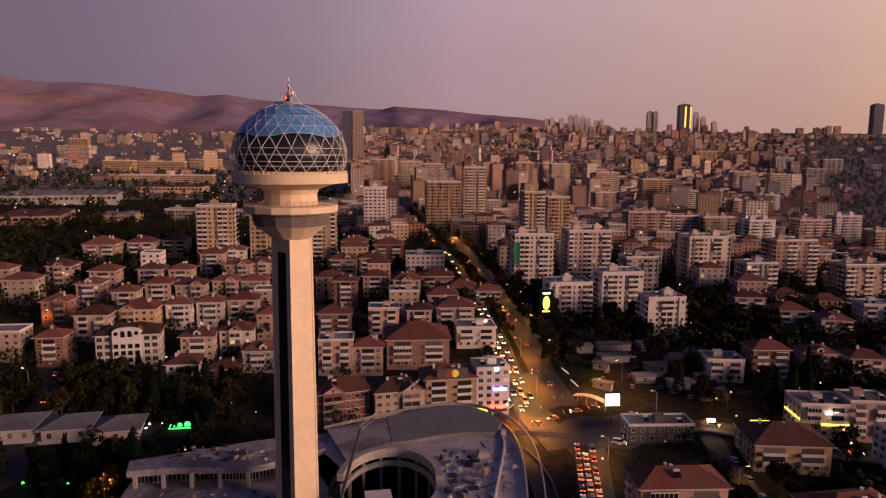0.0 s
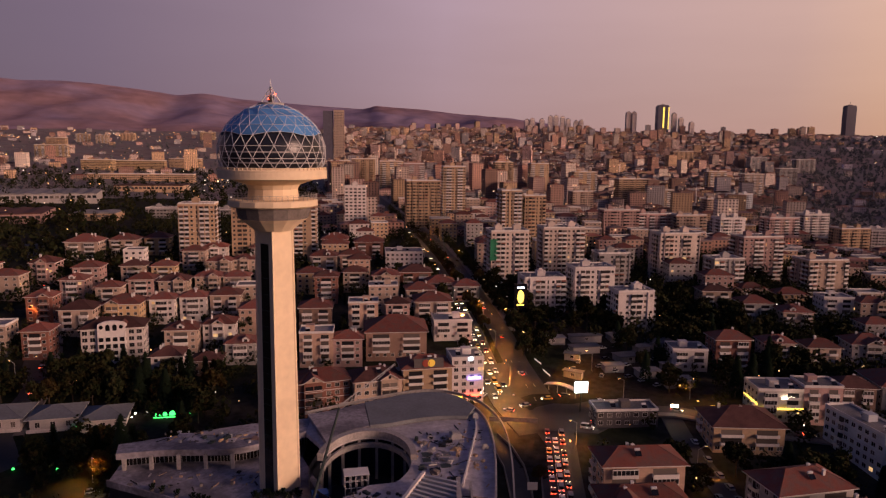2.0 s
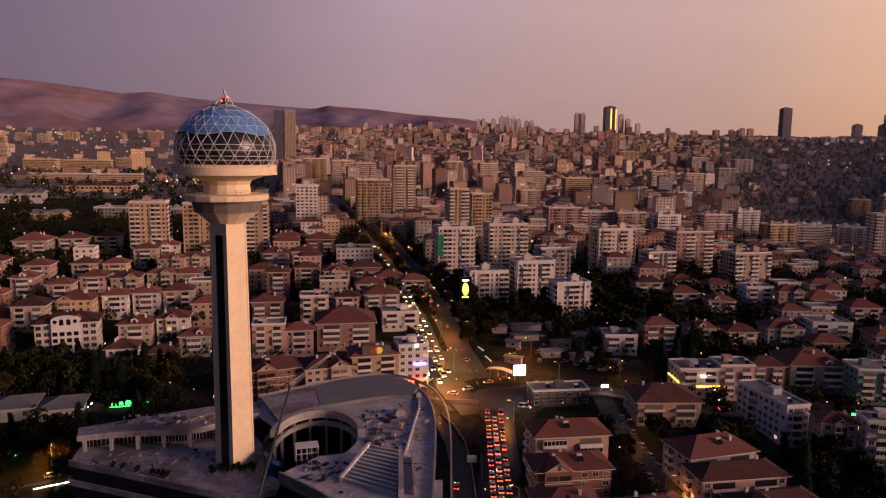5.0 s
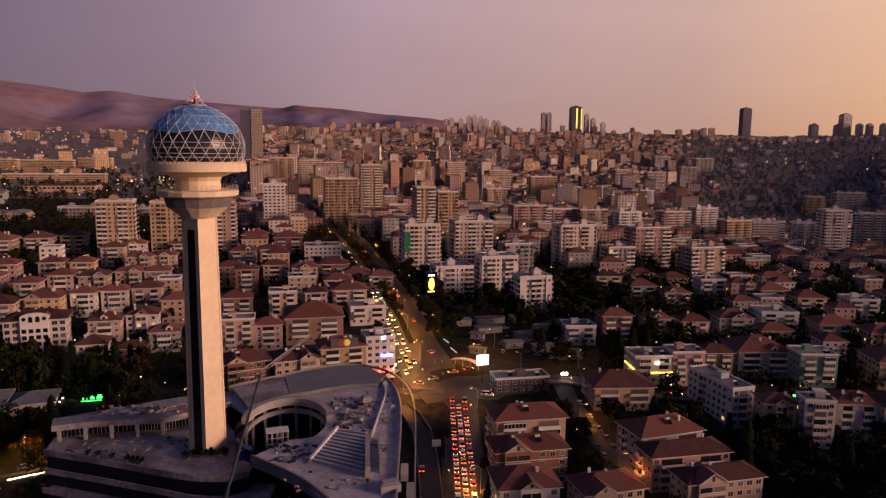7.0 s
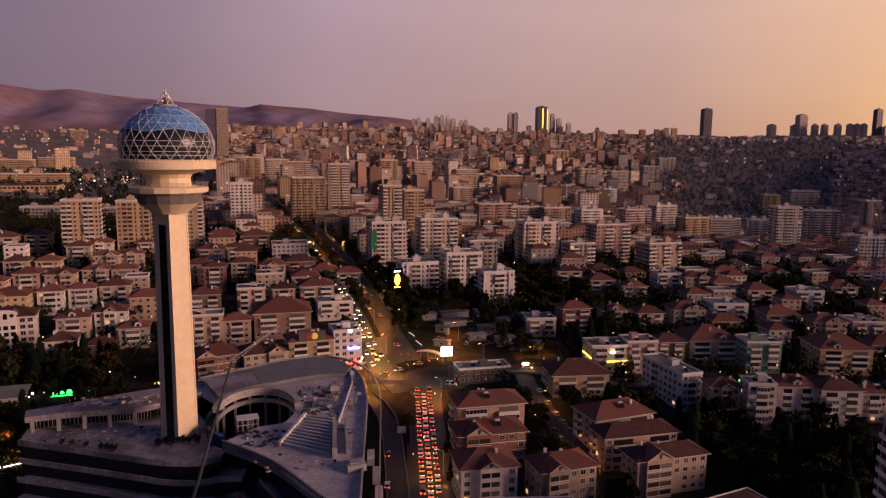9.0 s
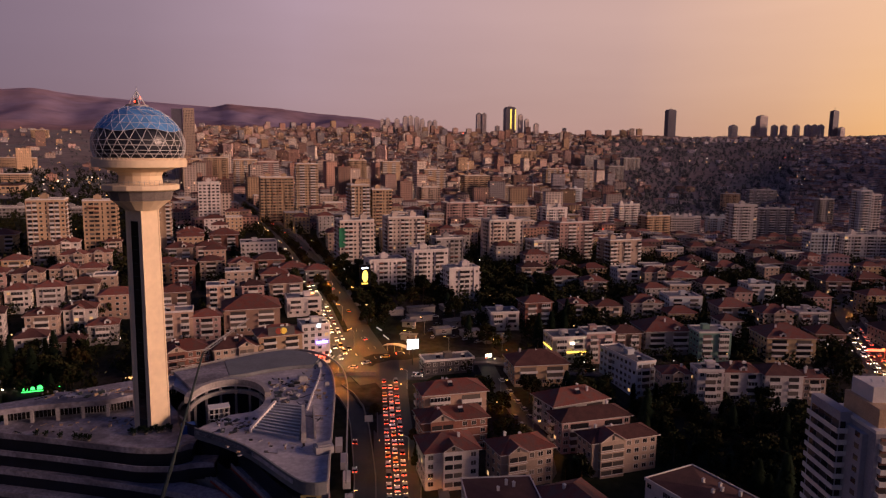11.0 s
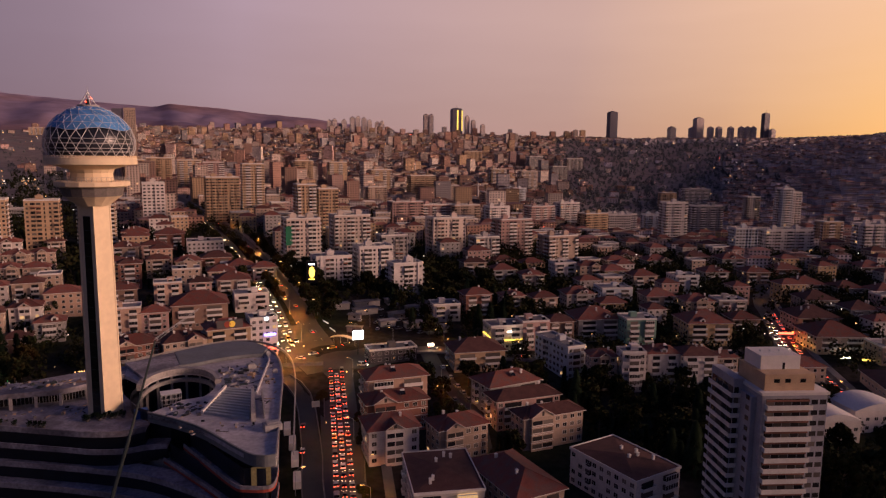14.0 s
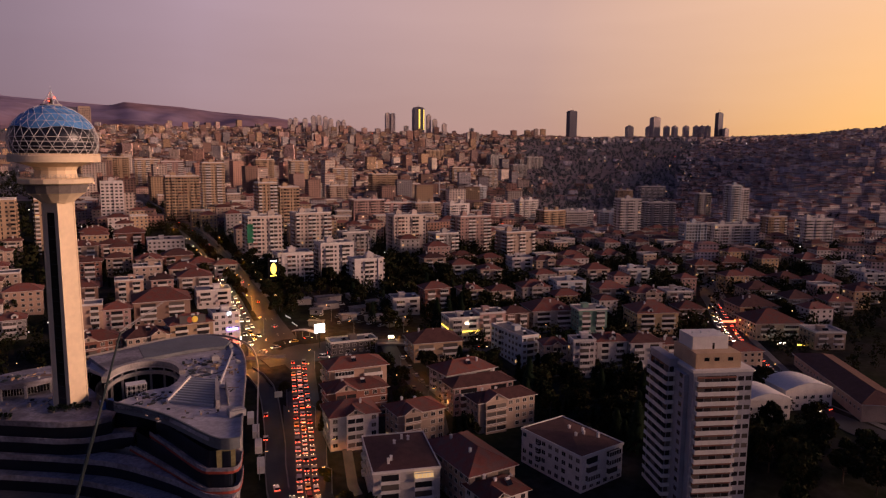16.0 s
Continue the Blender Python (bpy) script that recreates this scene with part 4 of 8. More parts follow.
def chimney_mesh():
    def make():
        b = Build()
        b.box(-0.4, 0.4, -0.35, 0.35, -1.0, 1.6)
        b.box(-0.5, 0.5, -0.45, 0.45, 1.6, 1.75)
        b.rod((-0.15, 0, 1.75), (-0.15, 0, 2.15), 0.1, 6)
        return b.mesh("chimney", white_paint)
    return shared("chimney", make)


def tank_mesh():
    def make():
        b = Build()
        b.rod((-0.8, 0, 1.5), (0.8, 0, 1.5), 0.4, 10)
        for x in (-0.6, 0.6):
            b.rod((x, -0.3, -0.2), (x, -0.1, 1.3), 0.04, 4)
            b.rod((x, 0.3, -0.2), (x, 0.1, 1.3), 0.04, 4)
        b.face([(-1.0, -1.7, 0.1), (1.0, -1.7, 0.1), (1.0, -0.5, 1.2), (-1.0, -0.5, 1.2)], 1)
        b.face([(-1.0, -0.5, 1.15), (1.0, -0.5, 1.15), (1.0, -1.7, 0.05), (-1.0, -1.7, 0.05)], 1)
        return b.mesh("water_heater", steel_white, black_glass)
    return shared("tank", make)


def wall_mesh(w, d, floors, colour):
    def make():
        b = Build()
        h = floors * FLOOR + 0.3
        b.box(-w / 2, w / 2, -d / 2, d / 2, -5.0, h)
        return b.mesh("wall", wall_mat[colour])
    return shared(("wall", w, d, floors, colour), make)


def spots(span, gap):
    n = max(1, int((span - 1.2) / gap))
    return [(-span / 2 + span * (i + 0.5) / n) for i in range(n)]


def window_row(w, d, skip):
    """All the windows of one storey, frames and panes."""
    def make():
        b = Build()
        for side, span, reach in ((0, w, d / 2), (90, d, w / 2), (180, w, d / 2), (270, d, w / 2)):
            c, s = math.cos(radians(side)), math.sin(radians(side))
            for u in spots(span, 3.0):
                if side == 0 and abs(u) < skip:
                    continue
                ww, y = 0.75, -reach

                def at(a, o, z):
                    return (c * a - s * (y + o), s * a + c * (y + o), z)
                b.face([at(u - ww, -0.03, 0.95), at(u + ww, -0.03, 0.95), at(u + ww, -0.03, 2.3), at(u - ww, -0.03, 2.3)], 1)
                for x0, x1, z0, z1 in ((-ww - 0.1, ww + 0.1, 0.83, 0.95), (-ww - 0.1, ww + 0.1, 2.3, 2.4), (-ww - 0.1, -ww, 0.95, 2.3), (ww, ww + 0.1, 0.95, 2.3)):
                    b.face([at(u + x0, -0.08, z0), at(u + x1, -0.08, z0), at(u + x1, -0.08, z1), at(u + x0, -0.08, z1)], 0)
        return b.mesh("storey_glazing", white_paint, pane_row)
    return shared(("row", w, d, skip), make)


def all_rows(w, d, floors, skip=0):
    """The windows of all storeys; the front's middle stays free above the ground floor for balconies."""
    def make():
        b = Build()
        for k in range(floors):
            row = window_row(w, d, skip if k else 0)
            n = len(b.v)
            b.v += [(v.co.x, v.co.y, v.co.z + k * FLOOR) for v in row.vertices]
            b.f += [tuple(i + n for i in f.vertices) for f in row.polygons]
            b.m += [f.material_index for f in row.polygons]
        b.uv = [(0.0, 0.0)] * sum(len(f) for f in b.f)
        return b.mesh("glazing", white_paint, pane_row)
    return shared(("rows", w, d, floors, skip), make)


def bay_mesh(w, floors, wall):
    """A bay that stands out from the front over its whole height, with wide windows."""
    def make():
        b = Build()
        h = floors * FLOOR + 0.9
        b.box(-w / 2, w / 2, -1.5, 0.3, -4, h)
        for k in range(floors):
            z = k * FLOOR
            for x0, x1 in ((-w / 2 + 0.4, -0.15), (0.15, w / 2 - 0.4)):
                b.face([(x0, -1.53, z + 0.8), (x1, -1.53, z + 0.8), (x1, -1.53, z + 2.4), (x0, -1.53, z + 2.4)], 1)
            b.box(-w / 2 + 0.2, w / 2 - 0.2, -1.72, -1.5, z + 0.6, z + 0.78, 2)
            if k:
                b.box(-w / 2 - 0.06, w / 2 + 0.06, -1.56, 0.3, z - 0.1, z + 0.12, 2)
        return b.mesh("bay", wall_mat[wall], pane_row, white_paint)
    return shared(("bay", w, floors, wall), make)


def gable_mesh(w, mat):
    """A gabled cross roof over a bay, with a pale front and a small window."""
    def make():
        b = Build()
        x, rise = w / 2 + 0.5, w * 0.28 + 0.5
        for sx in (-1, 1):
            b.face([(sx * x, -2.1, 0.6), (0, -2.1, 0.6 + rise), (0, 4.5, 0.6 + rise), (sx * x, 4.5, 0.6)][::sx], 0)
            b.face([(sx * x, -2.1, 0.42), (0, -2.1, 0.42 + rise), (0, -2.1, 0.62 + rise), (sx * x, -2.1, 0.62)][::-sx], 1)
        b.face([(-x, -1.52, 0.5), (x, -1.52, 0.5), (0, -1.52, 0.5 + rise)], 2)
        b.face([(-0.5, -1.56, 0.9), (0.5, -1.56, 0.9), (0.5, -1.56, 0.6 + rise * 0.62), (-0.5, -1.56, 0.6 + rise * 0.62)], 3)
        return b.mesh("gable_roof", mat, white_paint, wall_mat["cream"], pane_quiet)
    return shared(("gable", w, mat.name), make)


def course_mesh(w, d, colour):
    def make():
        b = Build()
        b.box(-w / 2 - 0.08, w / 2 + 0.08, -d / 2 - 0.08, d / 2 + 0.08, -0.12, 0.12)
        return b.mesh("string_course", white_paint if colour in ("brick", "brown", "ochre", "green") else wall_mat[colour])
    return shared(("course", w, d, colour), make)


def dormer_mesh():
    """A small gabled dormer with a pale front."""
    def make():
        b = Build()
        b.box(-1.5, 1.5, -1.6, 1.6, -0.8, 1.3, 0)
        for sx in (-1, 1):
            b.face([(sx * 1.8, -1.9, 1.2), (0, -1.9, 2.5), (0, 2.6, 2.5), (sx * 1.8, 2.6, 1.2)][::sx], 1)
        b.face([(-1.6, -1.62, 1.3), (1.6, -1.62, 1.3), (0, -1.62, 2.4)], 0)
        b.face([(-0.7, -1.64, 0.1), (0.7, -1.64, 0.1), (0.7, -1.64, 1.2), (-0.7, -1.64, 1.2)], 2)
        return b.mesh("dormer", white_paint, tile_red, pane_quiet)
    return shared("dormer", make)


HOUSES = []
WALL_WORDS = {"cream": "cream-rendered", "white": "white-rendered", "ochre": "ochre-yellow", "pink": "dusty pink", "peach": "peach-coloured", "brick": "red-brown brick", "brown": "dark brown",
              "grey": "grey-rendered", "green": "green-fronted", "bluewhite": "bluish-white", "tan": "tan", "block": "pale beige", "dark": "dark"}


def house(x, y, w, d, floors, rot, roof, wall, near=0):
    r = random.Random(int(x * 31 + y * 17))
    big = near == 2
    near = near == 2 or near and math.hypot(x - 37, y + 230) < 345
    HOUSES.append((x, y, max(w, d) * 0.62))
    a = radians(rot)
    base = min(ground_z(x + s * w / 2 * math.cos(a), y + s * w / 2 * math.sin(a)) for s in (-1, 0, 1))
    base = (base + ground_z(x, y)) / 2
    roof_words = {"hip": "a hipped clay-tile roof", "flat": "a flat parapet roof", "tile": "a low tiled parapet roof"}[roof]
    t = thing("apartment_house" if floors > 2 else "house", pose(x, y, base, 0, 0, rot), "%s house of %d storeys with %s" % (WALL_WORDS[wall], floors, roof_words), "house", "houses of the quarter")
    h = floors * FLOOR + 0.3
    part("wall", wall_mesh(w, d, floors, wall), t)
    if roof == "hip":
        rise = min(w, d) * 0.5 * 0.52
        part("roof", hip_roof(w, d, 1.0, rise, tile_red if r.random() < 0.75 else tile_dark), t, "", pose(0, 0, h + 0.22))
        for k in range(r.choice((1, 2, 2, 3))):
            part("chimney", chimney_mesh(), t, "", pose(r.uniform(-0.3, 0.3) * w, r.uniform(-0.22, 0.22) * d, h + rise * 0.65))
        if r.random() < 0.22:
            part("dormer", dormer_mesh(), t, "", pose(r.choice((-0.18, 0.0, 0.18)) * w, -d / 2 + 1.9, h + 0.7))
        if near and r.random() < 0.5:
            part("water_heater", tank_mesh(), t, "", pose(r.uniform(-0.25, 0.25) * w, -0.2 * d, h + rise * 0.6))
    elif roof == "flat":
        part("roof", flat_roof(w, d, deck), t, "", pose(0, 0, h))
        bb = Build()
        bb.box(-1.8, 1.8, -1.6, 1.6, 0, 2.4)
        bb.box(-2.0, 2.0, -1.8, 1.8, 2.4, 2.6)
        part("stair_head", shared(("stair", wall), lambda: bb.mesh("stair_head", wall_mat[wall])), t, "", pose(r.uniform(-0.2, 0.2) * w, r.uniform(-0.1, 0.2) * d, h + 0.1))
        for k in range(2):
            part("water_heater", tank_mesh(), t, "", pose(r.uniform(-0.35, 0.35) * w, r.uniform(-0.35, 0.1) * d, h + 0.3))
    else:
        part("roof", low_tile_roof(w, d), t, "", pose(0, 0, h))
        for k in range(5):
            part("chimney", chimney_mesh(), t, "", pose(r.uniform(-0.35, 0.35) * w, r.uniform(-0.35, 0.35) * d, h + 0.6))
    bw = min(8.0, w * 0.45) if w < 15 else w * 0.84
    has = r.random() < 0.7 and floors > 2 and not big
    gabled = not has and roof == "hip" and floors > 2 and not big
    if not near:
        part("glazing", all_rows(w, d, floors, bw / 2 + 0.6 if has else 0), t, kind="stuff")
    bay_at = r.choice((-0.22, 0.0, 0.22)) * w
    if gabled:
        part("bay", bay_mesh(round(w * 0.36, 1), floors, wall), t, "", pose(bay_at, -d / 2, 0))
        part("gable_roof", gable_mesh(round(w * 0.36, 1), tile_red), t, "", pose(bay_at, -d / 2, h))
    for k in range(floors):
        if near and k:
            part("string_course", course_mesh(w, d, wall), t, "", pose(0, 0, k * FLOOR))
        if near:
            for side, span, reach in ((0, w, d / 2), (90, d, w / 2), (270, d, w / 2)):
                c, s = math.cos(radians(side)), math.sin(radians(side))
                for u in spots(span, 2.9 if side in (0, 90, 270) else 6.0):
                    if side == 0 and has and k and abs(u) < bw / 2 + 0.6:
                        continue
                    if r.random() < 0.06 or side == 0 and gabled and abs(u - bay_at) < w * 0.18 + 1.0:
                        continue
                    part("window", window_mesh(2.1, 1.8) if big else window_mesh(1.7, 1.5), t, "", pose(c * u + s * reach, s * u - c * reach, k * FLOOR + (0.7 if big else 0.95), 0, 0, side))
        if has and k:
            if w >= 15:
                for sx in (-0.25, 0.25):
                    part("balcony", balcony_mesh(round(w * 0.3), r.random() < 0.3), t, "", pose(sx * w, -d / 2, k * FLOOR))
            else:
                part("balcony", balcony_mesh(bw, r.random() < 0.3), t, "", pose(0, -d / 2, k * FLOOR))
            if near and d > 10:
                part("balcony", balcony_mesh(3.2), t, "", pose(-w / 2, d * 0.2, k * FLOOR, 0, 0, 270))
                part("balcony", balcony_mesh(3.2), t, "", pose(w / 2, d * 0.2, k * FLOOR, 0, 0, 90))
    return t


def block_fronts(w, d, floors, style, r):
    """The fronts of one block: window bays, balconies open or glazed in, cooling boxes."""
    b = Build()
    gap = 2.6 + 0.25 * (int(w * 3 + d) % 4)
    for side, span, reach in ((0, w, d / 2), (90, d, w / 2), (180, w, d / 2), (270, d, w / 2)):
        c, s = math.cos(radians(side)), math.sin(radians(side))
        y = -reach

        def at(a, o, z):
            return (c * a - s * (y + o), s * a + c * (y + o), z)

        def slab(xa, xb, ya, yb, za, zb, mat):
            b.prism([at(xa, ya, 0)[:2], at(xb, ya, 0)[:2], at(xb, yb, 0)[:2], at(xa, yb, 0)[:2]], za, zb, mat)
        cols = spots(span, gap)
        n = len(cols)
        phase = r.randrange(4)
        for i, u in enumerate(cols):
            bay = style == "balcony" and (i + phase) % 4 in (1, 2) or style == "loggia" and i % 2 == 0 or style == "band" and i % 3 != 1
            stair = not bay and style == "balcony" and n > 4 and i == n // 2
            blank = not bay and not stair and style != "slab" and r.random() < 0.16
            half = gap / 2
            if not bay and not blank and r.random() < 0.22 and side != 180:
                # a proud strip of wall between bays
                slab(u + half - 0.45, u + half, -0.55, 0.0, -2.0, floors * FLOOR + 0.9, 2)
            for k in range(floors):
                z = k * FLOOR
                if blank and r.random() < 0.85:
                    continue
                if bay:
                    ww, z0, z1 = half - 0.12, 0.15, 2.5
                elif stair:
                    ww, z0, z1 = 0.42, 0.5, 2.5
                else:
                    ww, z0, z1 = (1.15 if style == "slab" else 0.72) * r.uniform(0.85, 1.12), 0.95, 2.3
                b.face([at(u - ww, -0.03, z + z0), at(u + ww, -0.03, z + z0), at(u + ww, -0.03, z + z1), at(u - ww, -0.03, z + z1)], 1)
                if side == 180:
                    continue
                if bay:
                    x0, x1 = u - half, u + half
                    slab(x0, x1, -1.15, 0.0, z - 0.16, z + 0.08, 0)
                    closed = r.random() < 0.22
                    slab(x0, x1, -1.15, -1.03, z + 0.08, z + r.choice((0.85, 1.0, 1.0, 1.15)), 0)
                    if closed:
                        b.face([at(x0 + 0.08, -1.0, z + 1.0), at(x1 - 0.08, -1.0, z + 1.0), at(x1 - 0.08, -1.0, z + 2.7), at(x0 + 0.08, -1.0, z + 2.7)], 1)
                        slab(x0, x1, -1.12, -0.98, z + 2.6, z + 2.84, 0)
                    elif r.random() < 0.16:
                        b.face([at(x0, -0.2, z + 2.6), at(x0, -1.7, z + 2.0), at(x1, -1.7, z + 2.0), at(x1, -0.2, z + 2.6)], 3)
                else:
                    slab(u - ww - 0.1, u + ww + 0.1, -0.12, 0.0, z + z0 - 0.1, z + z0, 0)
                    if r.random() < 0.14:
                        slab(u + ww + 0.15, u + ww + 0.85, -0.4, 0.0, z + 0.5, z + 1.05, 0)
    return b


awning_cloth = shader("awning_cloth", (0.30, 0.13, 0.09), 0.85, 0.3, 0.4)


def apartment(x, y, w, d, floors, rot, wall, style="balcony", base=None, top=None):
    r = random.Random(int(x * 13 + y * 29))
    HOUSES.append((x, y, max(w, d) * 0.62))
    z = ground_z(x, y) if base is None else base
    h = floors * FLOOR
    t = thing("apartment_block", pose(x, y, z, 0, 0, rot), "%s apartment block of %d storeys with %s" % (WALL_WORDS[wall], floors, {"balcony": "white balconies", "loggia": "deep loggias", "band": "banded fronts", "slab": "plain windows"}[style]), "apartment block", "apartment blocks")
    b = Build()
    b.box(-w / 2, w / 2, -d / 2, d / 2, -10, h + 0.9)
    part("wall", b.mesh("wall", wall_mat[wall]), t)
    pale = white_paint if style == "balcony" and r.random() < 0.6 else wall_mat[wall]
    part("front", block_fronts(w, d, floors, style, r).mesh("front", pale, pane_row, wall_mat[wall], awning_cloth), t, kind="stuff")
    part("roof", flat_roof(w, d, tile_dark if top == "tile" else deck), t, "", pose(0, 0, h + 0.95))
    bb = Build()
    bb.box(-2.4, 2.4, -2.0, 2.0, 0, 3.0)
    bb.box(-2.6, 2.6, -2.2, 2.2, 3.0, 3.2)
    bb.box(-1.0, 1.0, -0.9, 0.9, 3.2, 4.2)
    for k in range(2 if w > 24 else 1):
        part("lift_house", shared(("lift", wall), lambda: bb.mesh("lift_house", wall_mat[wall])), t, "", pose((r.uniform(-0.15, 0.15) if w <= 24 else -0.25 + 0.5 * k) * w, 0, h + 1.0))
    if math.hypot(x - 37, y + 230) < 900:
        b = Build()
        for _k in range(9):
            px, py, ww = r.uniform(-0.42, 0.42) * w, r.uniform(-0.4, 0.4) * d, r.uniform(0.5, 1.6)
            b.turned(px, py, ww, ww * 0.7, 0.0, r.uniform(0.6, 1.5), r.uniform(0, 90))
        for _k in range(3):
            px, py = r.uniform(-0.4, 0.4) * w, r.uniform(-0.4, 0.3) * d
            b.rod((px, py, 0), (px, py, r.uniform(2.5, 5.0)), 0.06, 4)
        part("roof_clutter", b.mesh("roof_clutter", trim_grey), t, "", pose(0, 0, h + 1.07), kind="stuff")
    return t


house(-181.8, 285.8, 20, 18, 4, 6, "hip", "cream", 0)
house(-162.0, 300.2, 17, 15, 4, 6, "hip", "cream", 0)
house(-145.2, 315.3, 16, 14, 4, 6, "hip", "ochre", 0)
house(-149.7, 220.5, 14, 13, 4, 6, "hip", "pink", 0)
house(-128.1, 230.5, 13, 12, 4, 6, "hip", "cream", 0)
house(-112.5, 234.7, 13, 11, 4, 6, "hip", "ochre", 0)
house(-107.6, 275.7, 14, 12, 4, 6, "hip", "cream", 0)
house(-98.9, 292.0, 15, 13, 4, 6, "hip", "white", 0)
house(-71.7, 298.8, 11, 9, 4, 6, "hip", "cream", 0)
house(-85.3, 254.0, 14, 12, 4, 6, "hip", "cream", 0)
house(-72.1, 261.6, 14, 11, 4, 6, "hip", "cream", 0)
house(-146.3, 196.9, 12, 12, 4, 6, "hip", "pink", 0)
house(-125.0, 189.8, 12, 11, 4, 6, "hip", "cream", 0)
house(-114.4, 206.9, 13, 12, 4, 6, "hip", "pink", 0)
house(-97.9, 209.0, 15, 13, 4, 6, "hip", "cream", 0)
house(-82.5, 220.6, 14, 12, 4, 6, "hip", "cream", 0)
house(-67.5, 223.4, 14, 11, 4, 6, "hip", "cream", 0)
house(-125.0, 156.5, 15, 14, 4, 6, "hip", "cream", 0)
house(-108.8, 168.1, 17, 15, 4, 6, "hip", "ochre", 0)
house(-92.9, 177.2, 12, 11, 4, 6, "hip", "white", 0)
house(-79.3, 183.1, 13, 11, 4, 6, "hip", "white", 0)
house(-64.7, 189.8, 15, 12, 4, 6, "hip", "cream", 0)
house(-70.8, 138.8, 14, 12, 4, 6, "hip", "cream", 0)
house(-56.4, 147.6, 14, 12, 4, 6, "hip", "white", 0)
house(-43.0, 133.4, 13, 11, 3, 6, "hip", "grey", 0)
house(-54.5, 120.6, 12, 10, 2, 6, "hip", "brown", 0)
house(-174.2, 222.0, 13, 13, 4, 6, "hip", "pink", 0)
house(-148.7, 168.4, 12, 11, 4, 6, "hip", "brick", 0)
house(-129.2, 127.6, 11, 11, 4, 6, "hip", "brick", 0)
arched = house(-97.6, 130.0, 25, 14, 5, 12, "hip", "white", 2)


def attic_gable_mesh():
    """A wide arched attic front with two portholes and two round-headed windows."""
    b = Build()
    top = [(5.6 * math.cos(radians(a)), 1.6 + 2.0 * math.sin(radians(a))) for a in range(0, 181, 10)]
    ring = [(-5.6, -15.3), (5.6, -15.3)] + top
    for y0, flip in ((-1.4, 1), (0.2, -1)):
        b.face([(px, y0, pz) for px, pz in ring][::flip])
    for (xa, za), (xb, zb) in zip(ring, ring[1:] + ring[:1]):
        b.face([(xb, -1.4, zb), (xa, -1.4, za), (xa, 0.2, za), (xb, 0.2, zb)])
    for u in (-4.0, 4.0):
        b.face([(u + 0.85 * math.cos(radians(a)), -1.45, 1.0 + 0.85 * math.sin(radians(a))) for a in range(0, 360, 20)], 1)
    for u in (-1.4, 1.4):
        b.face([(u - 0.85, -1.45, -0.6), (u + 0.85, -1.45, -0.6)] + [(u + 0.85 * math.cos(radians(a)), -1.45, 1.3 + 0.85 * math.sin(radians(a))) for a in range(0, 181, 20)], 1)
    for k in range(4):
        for u in (-4.2, -1.4, 1.4, 4.2):
            z = -14.4 + 3.0 * k
            b.face([(u - 0.95, -1.45, z), (u + 0.95, -1.45, z), (u + 0.95, -1.45, z + 1.8), (u - 0.95, -1.45, z + 1.8)], 1)
    return b.mesh("attic_gable", white_paint, black_glass)


part("attic_gable", attic_gable_mesh(), arched, "arched white centre front with portholes", pose(0, -7.0, 15.3))
porch_house = house(-67.5, 110.3, 12, 11, 4, 8, "hip", "white", 1)
b = Build()
b.box(-3.4, 3.4, -2.2, 0.0, -4, 8.6)
b.face([(-2.2, -2.23, -1.0), (2.2, -2.23, -1.0)] + [(2.2 * math.cos(radians(a)), -2.23, 2.6 + 2.2 * math.sin(radians(a))) for a in range(0, 181, 15)], 1)
b.face([(-1.9, -2.23, 6.0), (1.9, -2.23, 6.0), (1.9, -2.23, 7.5), (-1.9, -2.23, 7.5)], 1)
b.box(-3.9, 3.9, -2.7, 0.0, 8.6, 8.9)
part("porch", b.mesh("porch", wall_mat["white"], black_glass), porch_house, "white porch with a tall dark arch", pose(1.0, -5.5, 0))
house(-25.6, 284.5, 17, 14, 4, 4, "hip", "cream", 0)
house(-7.7, 292.7, 16, 13, 4, 4, "hip", "pink", 0)
house(-16.0, 222.3, 13, 11, 5, 4, "hip", "brick", 0)
house(-1.8, 246.6, 14, 12, 4, 4, "hip", "cream", 0)
house(27.1, 309.4, 26, 21, 4, 4, "flat", "white", 0)
house(35.3, 251.3, 19, 15, 4, 4, "hip", "brick", 0)
house(17.5, 241.0, 16, 13, 4, 4, "hip", "cream", 0)
house(17.4, 207.0, 16, 13, 5, 4, "flat", "cream", 1)
house(8.8, 175.0, 15, 12, 5, 4, "flat", "peach", 1)
house(26.3, 173.2, 12, 10, 5, 4, "hip", "pink", 1)
house(-15.4, 174.8, 16, 13, 4, 4, "hip", "brown", 1)
house(44.5, 190.0, 19, 16, 4, 4, "hip", "cream", 1)
house(53.8, 167.4, 19, 15, 3, 4, "flat", "white", 1)
house(-9.1, 133.7, 15, 12, 5, 4, "flat", "peach", 1)
house(4.8, 134.4, 13, 11, 4, 4, "hip", "pink", 1)
house(26.1, 147.1, 28, 22, 4, 4, "hip", "brown", 1)
house(38.1, 211.1, 16, 13, 4, 4, "hip", "cream", 1)
house(50.1, 237.8, 17, 14, 3, 4, "hip", "brown", 0)
house(0.5, 341.3, 21, 17, 4, 4, "hip", "brick", 0)
house(-25.3, 347.6, 19, 16, 4, 4, "hip", "brick", 0)
house(65.3, 230.1, 15, 12, 3, 4, "hip", "grey", 1)
house(-1.8, 92.6, 20, 14, 4, 18, "hip", "brick", 1)
house(19.6, 94.5, 19, 14, 4, 14, "hip", "cream", 1)
house(39.5, 99.2, 20, 14, 5, 10, "hip", "tan", 1)
house(56.0, 101.3, 13, 13, 6, 8, "flat", "white", 1)
